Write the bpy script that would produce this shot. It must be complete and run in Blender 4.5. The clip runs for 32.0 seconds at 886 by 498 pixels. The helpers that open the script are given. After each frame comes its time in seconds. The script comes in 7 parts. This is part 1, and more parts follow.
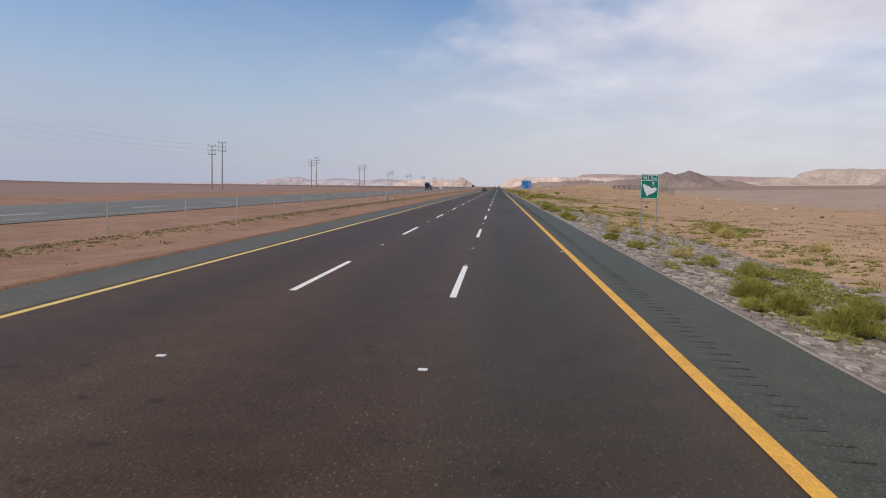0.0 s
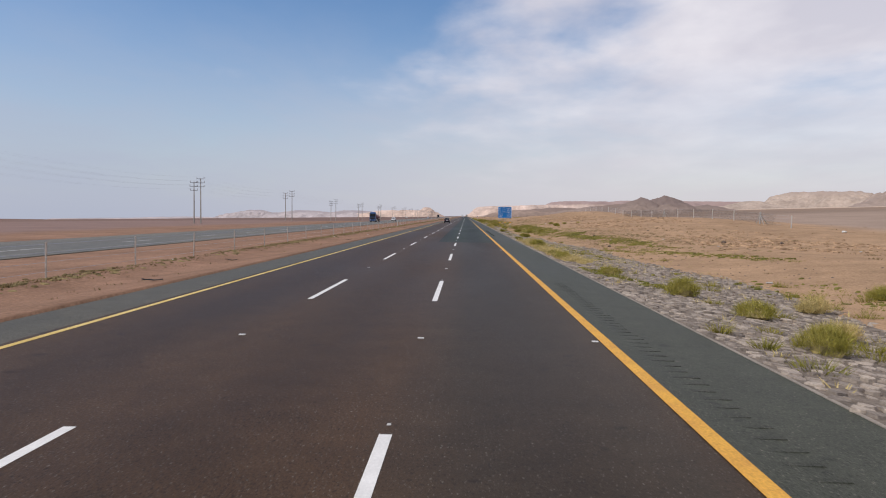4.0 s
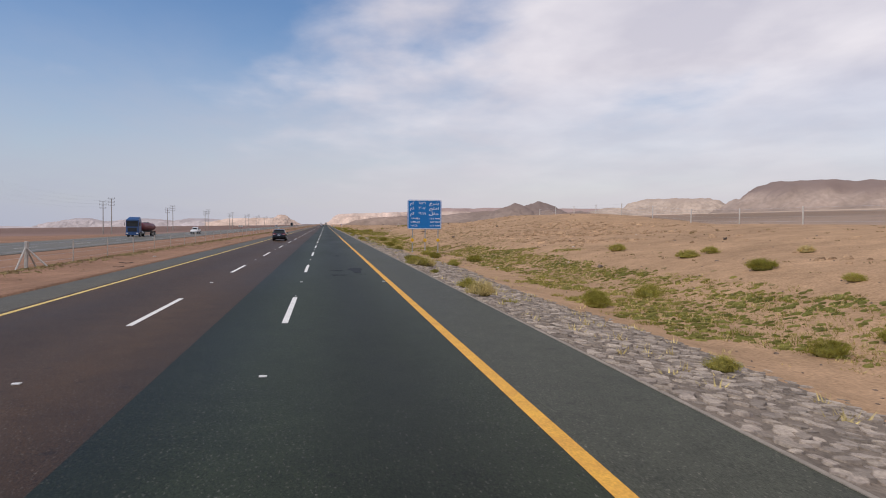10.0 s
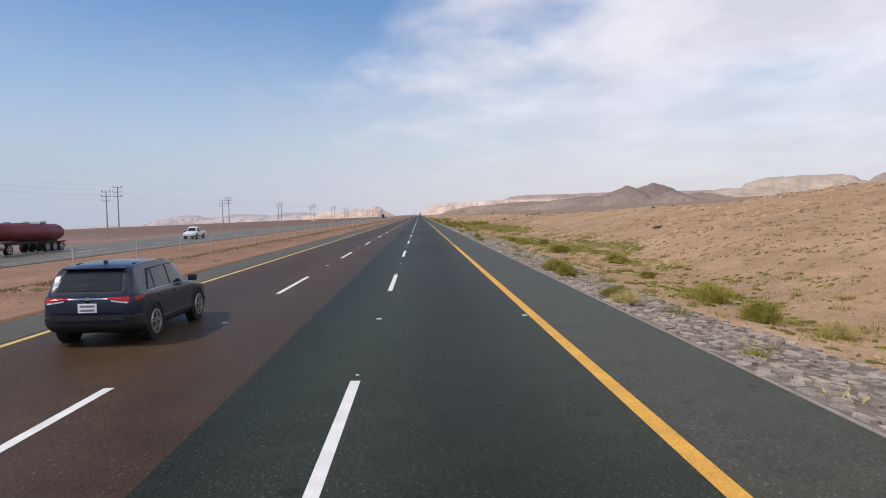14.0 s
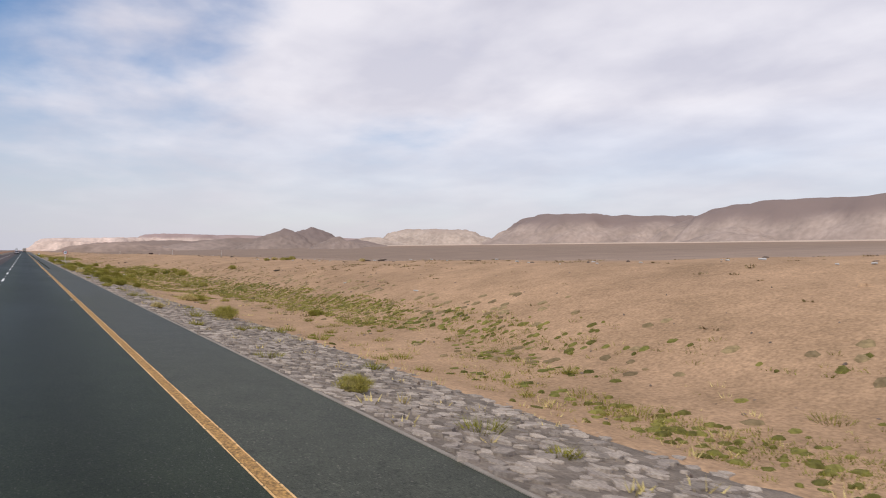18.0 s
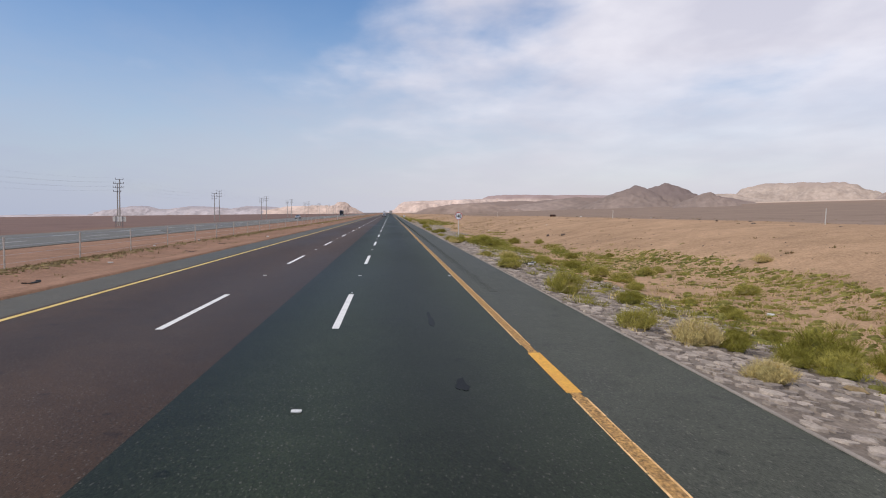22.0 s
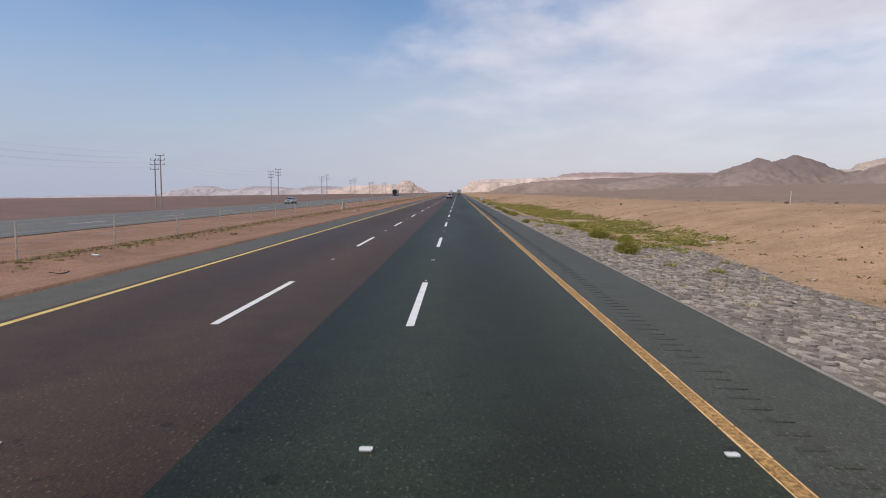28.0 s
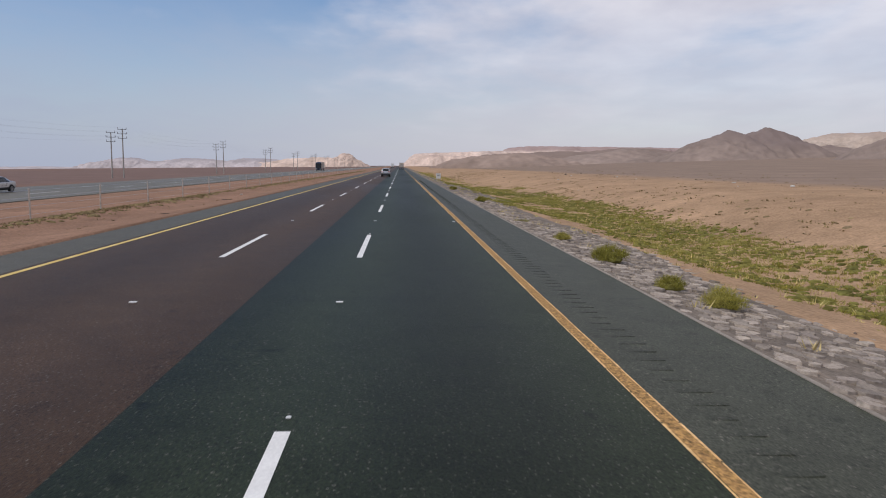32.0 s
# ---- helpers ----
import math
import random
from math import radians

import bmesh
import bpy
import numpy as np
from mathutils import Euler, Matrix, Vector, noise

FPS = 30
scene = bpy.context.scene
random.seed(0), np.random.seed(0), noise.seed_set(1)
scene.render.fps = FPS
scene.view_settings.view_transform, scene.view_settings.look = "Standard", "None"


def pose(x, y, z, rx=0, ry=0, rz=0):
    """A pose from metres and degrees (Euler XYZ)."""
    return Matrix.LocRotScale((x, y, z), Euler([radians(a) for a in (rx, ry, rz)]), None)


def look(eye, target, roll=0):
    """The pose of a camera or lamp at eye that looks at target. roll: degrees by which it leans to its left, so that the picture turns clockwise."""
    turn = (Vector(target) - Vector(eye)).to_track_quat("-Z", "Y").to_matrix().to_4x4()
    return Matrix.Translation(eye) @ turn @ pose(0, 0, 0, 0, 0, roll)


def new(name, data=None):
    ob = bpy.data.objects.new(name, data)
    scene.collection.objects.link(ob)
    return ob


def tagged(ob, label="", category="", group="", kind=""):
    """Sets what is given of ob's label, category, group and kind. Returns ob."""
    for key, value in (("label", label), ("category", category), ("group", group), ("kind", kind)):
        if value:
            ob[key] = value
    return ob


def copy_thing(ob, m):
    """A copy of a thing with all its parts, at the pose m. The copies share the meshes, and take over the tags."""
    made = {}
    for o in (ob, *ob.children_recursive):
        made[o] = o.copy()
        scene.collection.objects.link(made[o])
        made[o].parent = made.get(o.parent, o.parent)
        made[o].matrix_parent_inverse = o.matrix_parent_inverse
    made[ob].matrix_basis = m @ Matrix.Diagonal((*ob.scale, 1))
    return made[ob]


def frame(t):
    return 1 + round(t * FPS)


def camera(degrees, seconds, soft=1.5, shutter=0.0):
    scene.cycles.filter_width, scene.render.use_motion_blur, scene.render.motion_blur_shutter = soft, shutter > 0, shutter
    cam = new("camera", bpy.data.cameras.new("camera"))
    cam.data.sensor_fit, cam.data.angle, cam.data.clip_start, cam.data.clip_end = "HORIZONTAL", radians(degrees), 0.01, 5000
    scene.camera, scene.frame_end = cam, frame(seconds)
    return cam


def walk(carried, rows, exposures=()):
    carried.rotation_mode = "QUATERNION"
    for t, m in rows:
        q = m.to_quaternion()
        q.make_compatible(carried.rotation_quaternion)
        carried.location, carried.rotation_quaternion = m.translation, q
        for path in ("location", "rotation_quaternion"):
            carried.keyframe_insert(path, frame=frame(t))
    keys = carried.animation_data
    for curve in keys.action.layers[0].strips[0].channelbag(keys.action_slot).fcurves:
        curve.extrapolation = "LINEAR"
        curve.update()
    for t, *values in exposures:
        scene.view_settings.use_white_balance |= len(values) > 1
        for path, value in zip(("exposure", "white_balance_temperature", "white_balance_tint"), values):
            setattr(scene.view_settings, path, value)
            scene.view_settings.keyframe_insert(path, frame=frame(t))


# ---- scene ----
# ---------- camera and its drive ----------
EYE = 2.494  # height of the windscreen camera over the road
cam = camera(66.34, 32.0, soft=1.05, shutter=0.05)
DRIVE = [  # seconds, x, y, yaw, pitch, roll
    (0.0, 0.916, 0.18, 4.66, -5.42, -1.84),
    (0.5, 0.879, 10.73, 3.74, -6.64, -1.28),
    (1.0, 0.849, 21.37, 1.68, -5.76, -0.97),
    (1.5, 0.823, 32.21, 1.12, -5.26, -1.17),
    (2.0, 0.800, 43.11, 0.56, -6.47, -0.16),
    (2.5, 0.787, 53.94, 1.09, -7.26, 0.19),
    (3.0, 0.801, 64.66, 1.05, -2.95, -1.28),
    (3.5, 0.837, 75.19, 1.97, -2.70, -0.80),
    (5.5, 0.967, 118.36, 1.36, -4.40, -0.48),
    (6.0, 1.006, 128.92, 2.03, -5.04, 1.01),
    (6.5, 1.029, 139.68, 1.42, -5.36, 1.57),
    (7.0, 1.028, 150.54, -0.88, -5.06, 0.59),
    (7.5, 1.005, 161.42, -2.34, -5.09, 1.00),
    (8.0, 0.989, 172.18, -5.23, -3.36, 0.34),
    (8.5, 1.006, 182.65, -5.04, -2.64, 0.20),
    (9.0, 1.023, 193.16, -6.21, -2.96, -0.74),
    (9.5, 1.018, 203.98, -9.04, -1.99, -1.69),
    (10.0, 0.985, 214.85, -9.86, -2.05, -0.51),
    (10.5, 0.930, 225.49, -11.09, -0.43, -0.94),
    (11.0, 0.893, 236.12, -13.26, 0.42, -2.30),
    (11.5, 0.898, 246.96, -12.77, -0.63, -2.75),
    (12.0, 0.913, 257.86, -8.92, -0.76, -1.23),
    (12.5, 0.933, 268.60, -2.07, 1.61, 1.50),
    (13.0, 0.956, 279.23, -1.81, -0.68, 1.81),
    (13.5, 0.978, 289.77, -0.96, -4.12, 1.53),
    (14.0, 1.015, 300.34, -2.00, -2.96, 1.11),
    (14.5, 1.084, 311.07, -4.88, -0.51, 0.78),
    (16.5, 1.348, 354.12, -15.73, 0.88, 1.46),
    (17.0, 1.385, 364.89, -19.93, -0.16, -0.33),
    (17.5, 1.397, 375.57, -29.50, 1.14, -1.92),
    (18.0, 1.381, 386.17, -31.75, 0.76, -1.11),
    (18.5, 1.320, 396.72, -32.97, -1.54, -0.71),
    (19.0, 1.262, 407.25, -29.97, -0.52, -0.01),
    (19.5, 1.271, 417.79, -27.02, 0.92, -0.04),
    (20.0, 1.287, 428.31, -26.20, -0.77, 0.97),
    (20.5, 1.237, 438.81, -22.75, -0.36, 1.11),
    (21.0, 1.176, 449.35, -13.10, 0.37, 0.56),
    (21.5, 1.153, 460.04, -7.42, -1.37, 0.31),
    (22.0, 1.143, 470.86, -4.47, -3.07, -0.59),
    (22.5, 1.132, 481.78, -0.88, -2.94, -2.01),
    (23.0, 1.112, 492.65, -0.57, -3.72, -2.19),
    (23.5, 1.099, 503.27, -0.18, -5.27, 0.32),
    (24.0, 1.101, 513.80, -4.52, -4.84, -0.05),
    (24.5, 1.081, 524.52, -3.73, -7.17, 1.00),
    (25.0, 1.056, 535.31, -3.03, -6.05, -0.34),
    (25.5, 1.047, 546.09, -1.74, -4.22, -0.13),
    (26.0, 1.035, 556.83, -1.65, -5.33, -0.15),
    (26.5, 1.001, 567.53, -0.30, -5.73, -0.25),
    (28.5, 0.812, 610.05, 1.26, -4.69, -0.43),
    (29.0, 0.781, 620.50, 0.49, -5.54, -0.73),
    (29.5, 0.799, 631.11, -0.76, -5.38, -1.29),
    (30.0, 0.855, 641.80, -0.81, -6.62, -1.66),
    (30.5, 0.945, 652.49, -0.58, -6.53, -2.28),
    (31.0, 1.028, 663.12, -0.88, -4.38, -1.87),
    (31.5, 1.071, 673.62, -1.13, -6.01, -1.02),
    (32.0, 1.081, 684.10, -3.60, -7.00, -0.77),
]
walk(cam, [(t, pose(x, y, EYE, 90 + p, r, a)) for t, x, y, a, p, r in DRIVE], exposures=[(0.0, -0.1, 6700, 11), (6.0, -0.04, 6850, 12), (10.5, -0.1, 6850, 13), (12.0, 0.02, 6700, 11), (13.0, 0.12, 6480, 8), (14.5, 0.05, 6720, 11), (17.0, 0.02, 6750, 11), (20.5, 0.0, 6700, 12), (23.0, 0.0, 6600, 11), (26.0, -0.06, 6600, 11), (30.0, -0.12, 6600, 12), (32.0, -0.18, 6550, 11)])

# ---------- world, sun ----------
SUN_AZ, SUN_EL = -112.0, 50.0  # compass from the road's direction, positive to the right


def make_world():
    w = bpy.data.worlds.new("sky")
    scene.world = w
    w.use_nodes = True
    nt = w.node_tree
    nt.nodes.clear()
    N = nt.nodes.new
    L = nt.links.new
    out, bg = N("ShaderNodeOutputWorld"), N("ShaderNodeBackground")
    sky = N("ShaderNodeTexSky")
    sky.sky_type = "NISHITA"
    sky.sun_disc = False
    sky.sun_elevation, sky.sun_rotation = radians(SUN_EL), radians(SUN_AZ)
    sky.air_density, sky.dust_density, sky.ozone_density, sky.altitude = 1.0, 0.55, 2.5, 50
    tc, sep = N("ShaderNodeTexCoord"), N("ShaderNodeSeparateXYZ")
    L(tc.outputs["Generated"], sep.inputs[0])

    def m(op, a, b, c=None):
        n = N("ShaderNodeMath")
        n.operation = op
        for i, v in enumerate((a, b, c)):
            if v is None:
                continue
            if isinstance(v, (int, float)):
                n.inputs[i].default_value = v
            else:
                L(v, n.inputs[i])
        return n.outputs[0]

    def noise_tex(vec, scale, detail, rough, dist=0.0):
        n = N("ShaderNodeTexNoise")
        n.inputs["Scale"].default_value, n.inputs["Detail"].default_value = scale, detail
        n.inputs["Roughness"].default_value, n.inputs["Distortion"].default_value = rough, dist
        L(vec, n.inputs["Vector"])
        return n.outputs["Fac"]

    # clouds lie on a flat layer overhead
    up = m("ADD", m("MAXIMUM", sep.outputs[2], 0.0), 0.16)
    comb = N("ShaderNodeCombineXYZ")
    L(m("DIVIDE", sep.outputs[0], up), comb.inputs[0])
    L(m("MULTIPLY", m("DIVIDE", sep.outputs[1], up), 0.8), comb.inputs[1])
    big = noise_tex(comb.outputs[0], 0.62, 3, 0.5, 0.1)
    fine = noise_tex(comb.outputs[0], 1.7, 6, 0.52, 0.1)
    side = m("MULTIPLY", m("DIVIDE", sep.outputs[0], up), 0.16)  # thicker cloud towards the east
    dens = m("ADD", m("ADD", m("MULTIPLY", big, 0.55), m("MULTIPLY", fine, 0.6)), side)
    ramp = N("ShaderNodeMapRange")
    ramp.interpolation_type = "SMOOTHSTEP"
    ramp.inputs["From Min"].default_value, ramp.inputs["From Max"].default_value = 0.50, 0.74
    L(dens, ramp.inputs["Value"])
    clear = N("ShaderNodeMapRange")  # haze veils the clouds near the horizon
    clear.inputs["From Min"].default_value, clear.inputs["From Max"].default_value = 0.02, 0.22
    L(sep.outputs[2], clear.inputs["Value"])
    fac = m("MULTIPLY", m("MULTIPLY", ramp.outputs[0], clear.outputs[0]), 0.85)
    haze = N("ShaderNodeMapRange")
    haze.inputs["From Min"].default_value, haze.inputs["From Max"].default_value = 0.0, 0.31
    haze.inputs["To Min"].default_value, haze.inputs["To Max"].default_value = 0.92, 0.0
    haze.interpolation_type = "SMOOTHSTEP"
    veil = noise_tex(comb.outputs[0], 0.9, 6, 0.6, 0.2)  # the haze's upper edge frays into streaks
    L(m("ADD", sep.outputs[2], m("MULTIPLY", m("SUBTRACT", veil, 0.5), 0.2)), haze.inputs["Value"])
    hue = N("ShaderNodeHueSaturation")
    hue.inputs["Saturation"].default_value, hue.inputs["Value"].default_value = 1.18, 1.33
    hue.inputs["Hue"].default_value = 0.504
    L(sky.outputs[0], hue.inputs["Color"])
    mix0 = N("ShaderNodeMix")
    mix0.data_type = "RGBA"
    L(haze.outputs[0], mix0.inputs["Factor"])
    L(hue.outputs[0], mix0.inputs["A"])
    tone = N("ShaderNodeMix")  # bluer haze towards the west, whiter under the eastern clouds
    tone.data_type = "RGBA"
    east = N("ShaderNodeMapRange")
    east.interpolation_type = "SMOOTHSTEP"
    east.inputs["From Min"].default_value, east.inputs["From Max"].default_value = -0.55, 0.3
    L(sep.outputs[0], east.inputs["Value"])
    L(east.outputs[0], tone.inputs["Factor"])
    tone.inputs["A"].default_value, tone.inputs["B"].default_value = (4.35, 4.95, 6.5, 1), (6.4, 6.4, 7.25, 1)
    L(tone.outputs["Result"], mix0.inputs["B"])
    mix = N("ShaderNodeMix")
    mix.data_type = "RGBA"
    L(fac, mix.inputs["Factor"])
    L(mix0.outputs["Result"], mix.inputs["A"])
    lit = N("ShaderNodeMix")  # cloud folds: grey hollows and bright crests
    lit.data_type = "RGBA"
    fold = N("ShaderNodeMapRange")
    fold.inputs["From Min"].default_value, fold.inputs["From Max"].default_value = 0.36, 0.66
    L(noise_tex(comb.outputs[0], 2.2, 5, 0.5, 0.1), fold.inputs["Value"])
    L(fold.outputs[0], lit.inputs["Factor"])
    lit.inputs["A"].default_value, lit.inputs["B"].default_value = (7.0, 6.9, 7.8, 1), (9.3, 9.1, 9.7, 1)
    L(lit.outputs["Result"], mix.inputs["B"])
    L(mix.outputs["Result"], bg.inputs["Color"])
    bg.inputs["Strength"].default_value = 0.1
    L(bg.outputs[0], out.inputs[0])


make_world()
sun = new("sun", bpy.data.lights.new("sun", "SUN"))
sun.data.energy, sun.data.angle, sun.data.color = 2.7, radians(2.0), (1.0, 0.93, 0.82)
_a, _e = radians(SUN_AZ), radians(SUN_EL)
sun.matrix_world = look(Vector((0, 0, 200)) + 50 * Vector((math.sin(_a) * math.cos(_e), math.cos(_a) * math.cos(_e), math.sin(_e))), (0, 0, 200))


# ---------- materials ----------
def mat(name, color, rough=0.7, metal=0.0, var=0.12, scale=3.0, fine=40.0, bump=0.0, color2=None, bump_scale=None, spec=0.3, random=0.0, stretch=(1, 1, 1)):
    """A surface with two scales of variation: broad stains and fine grain."""
    k = bpy.data.materials.new(name)
    k.use_nodes = True
    nt = k.node_tree
    N, L = nt.nodes.new, nt.links.new
    b = nt.nodes["Principled BSDF"]
    b.inputs["Metallic"].default_value = metal
    b.inputs["Specular IOR Level"].default_value = spec
    tc = N("ShaderNodeTexCoord")
    mp = N("ShaderNodeMapping")
    mp.inputs["Scale"].default_value = stretch
    L(tc.outputs["Object"], mp.inputs["Vector"])
    n1, n2 = N("ShaderNodeTexNoise"), N("ShaderNodeTexNoise")
    n1.inputs["Scale"].default_value, n1.inputs["Detail"].default_value = scale, 4
    n2.inputs["Scale"].default_value, n2.inputs["Detail"].default_value = fine, 2
    L(mp.outputs[0], n1.inputs["Vector"])
    L(tc.outputs["Object"], n2.inputs["Vector"])
    c = Vector(color)
    d = Vector(color2) if color2 else c * (1 - 2.2 * var)
    ramp = N("ShaderNodeMapRange")
    ramp.inputs["From Min"].default_value, ramp.inputs["From Max"].default_value = 0.32, 0.68
    L(n1.outputs["Fac"], ramp.inputs["Value"])
    mx = N("ShaderNodeMix")
    mx.data_type = "RGBA"
    mx.inputs["A"].default_value, mx.inputs["B"].default_value = (*d, 1), (*c, 1)
    L(ramp.outputs[0], mx.inputs["Factor"])
    hsv = N("ShaderNodeHueSaturation")
    g = N("ShaderNodeMapRange")
    g.inputs["To Min"].default_value, g.inputs["To Max"].default_value = 1 - 1.5 * var, 1 + 1.5 * var
    g.inputs["From Min"].default_value, g.inputs["From Max"].default_value = 0.25, 0.75
    L(n2.outputs["Fac"], g.inputs["Value"])
    val = g.outputs[0]
    if random:
        oi, mm = N("ShaderNodeObjectInfo"), N("ShaderNodeMath")
        gm = N("ShaderNodeNewGeometry")
        ad = N("ShaderNodeMath")
        ad.operation = "ADD"
        L(oi.outputs["Random"], ad.inputs[0])
        L(gm.outputs["Random Per Island"], ad.inputs[1])
        fr = N("ShaderNodeMath")
        fr.operation = "FRACT"
        L(ad.outputs[0], fr.inputs[0])
        rr = N("ShaderNodeMapRange")
        rr.inputs["To Min"].default_value, rr.inputs["To Max"].default_value = 1 - random, 1 + random
        L(fr.outputs[0], rr.inputs["Value"])
        mm.operation = "MULTIPLY"
        L(val, mm.inputs[0])
        L(rr.outputs[0], mm.inputs[1])
        val = mm.outputs[0]
    L(val, hsv.inputs["Value"])
    L(mx.outputs["Result"], hsv.inputs["Color"])
    L(hsv.outputs[0], b.inputs["Base Color"])
    r = N("ShaderNodeMapRange")
    r.inputs["To Min"].default_value, r.inputs["To Max"].default_value = max(0.02, rough - 0.1), min(1, rough + 0.1)
    L(n1.outputs["Fac"], r.inputs["Value"])
    L(r.outputs[0], b.inputs["Roughness"])
    if bump:
        bp = N("ShaderNodeBump")
        bp.inputs["Strength"].default_value, bp.inputs["Distance"].default_value = 1.0, bump
        if bump_scale:
            n3 = N("ShaderNodeTexNoise")
            n3.inputs["Scale"].default_value, n3.inputs["Detail"].default_value = bump_scale, 5
            L(tc.outputs["Object"], n3.inputs["Vector"])
            L(n3.outputs["Fac"], bp.inputs["Height"])
        else:
            L(n2.outputs["Fac"], bp.inputs["Height"])
        L(bp.outputs[0], b.inputs["Normal"])
    return k


def asphalt(name, color, color2, track=0.0, lane=None, chip=(0.19, 0.17, 0.14)):
    """Asphalt with bright and dark aggregate, oil drips, wheel tracks along y and blotchy patches. lane: x from, x to and colour of a more travelled lane."""
    k = mat(name, color, rough=0.52, var=0.40, scale=0.22, fine=40, bump=0.004, color2=color2, stretch=(1, 0.18, 1), spec=0.12)
    nt = k.node_tree
    N, L = nt.nodes.new, nt.links.new
    b = nt.nodes["Principled BSDF"]
    res = b.inputs["Base Color"].links[0].from_socket
    tc, sep = N("ShaderNodeTexCoord"), N("ShaderNodeSeparateXYZ")
    L(tc.outputs["Object"], sep.inputs[0])

    def noise_at(scale, detail, rough=0.5, squeeze=None):
        n = N("ShaderNodeTexNoise")
        n.inputs["Scale"].default_value, n.inputs["Detail"].default_value, n.inputs["Roughness"].default_value = scale, detail, rough
        if squeeze:
            mp = N("ShaderNodeMapping")
            mp.inputs["Scale"].default_value = squeeze
            L(tc.outputs["Object"], mp.inputs["Vector"])
            L(mp.outputs[0], n.inputs["Vector"])
        else:
            L(tc.outputs["Object"], n.inputs["Vector"])
        return n.outputs["Fac"]

    def ramp(v, a0, a1, b0=0.0, b1=1.0):
        r = N("ShaderNodeMapRange")
        for key, q in (("From Min", a0), ("From Max", a1), ("To Min", b0), ("To Max", b1)):
            r.inputs[key].default_value = q
        L(v, r.inputs["Value"])
        return r.outputs[0]

    def mixed(fac, base, color_b):
        m = N("ShaderNodeMix")
        m.data_type = "RGBA"
        L(fac, m.inputs["Factor"])
        L(base, m.inputs["A"])
        m.inputs["B"].default_value = (*color_b, 1)
        return m.outputs["Result"]

    def valued(v, base):
        h = N("ShaderNodeHueSaturation")
        L(v, h.inputs["Value"])
        L(base, h.inputs["Color"])
        return h.outputs[0]

    def product(p, q):
        m = N("ShaderNodeMath")
        m.operation = "MULTIPLY"
        L(p, m.inputs[0])
        L(q, m.inputs[1])
        return m.outputs[0]

    if lane:
        x0, x1, tint = lane
        edge = product(ramp(sep.outputs[0], x0 - 0.5, x0 + 0.7), ramp(sep.outputs[0], x1 + 0.4, x1 - 0.4))
        res = mixed(product(edge, ramp(noise_at(0.5, 3, 0.5, (1, 0.1, 1)), 0.25, 0.6, 0.55, 1.0)), res, tint)
    res = mixed(ramp(noise_at(27, 1), 0.65, 0.76), res, chip)  # pale chippings
    res = valued(ramp(noise_at(17, 2), 0.30, 0.42, 0.55, 1.0), res)  # dark pits
    res = valued(ramp(noise_at(1.3, 6, 0.65), 0.3, 0.7, 0.80, 1.16), res)
    res = valued(ramp(noise_at(2.4, 1, 0.4), 0.70, 0.76, 1.0, 0.62), res)  # scattered oil drips
    if track:
        ph = N("ShaderNodeMath")
        ph.operation = "MULTIPLY_ADD"
        L(sep.outputs[0], ph.inputs[0])
        ph.inputs[1].default_value = 2 * math.pi / 3.65  # one dark drip band down each lane
        L(ramp(noise_at(0.05, 2), 0, 1, 1.0, 2.0), ph.inputs[2])
        sn = N("ShaderNodeMath")
        sn.operation = "SINE"
        L(ph.outputs[0], sn.inputs[0])
        res = valued(ramp(sn.outputs[0], -1, 1, 1 - track, 1 + track), res)
    L(res, b.inputs["Base Color"])
    return k


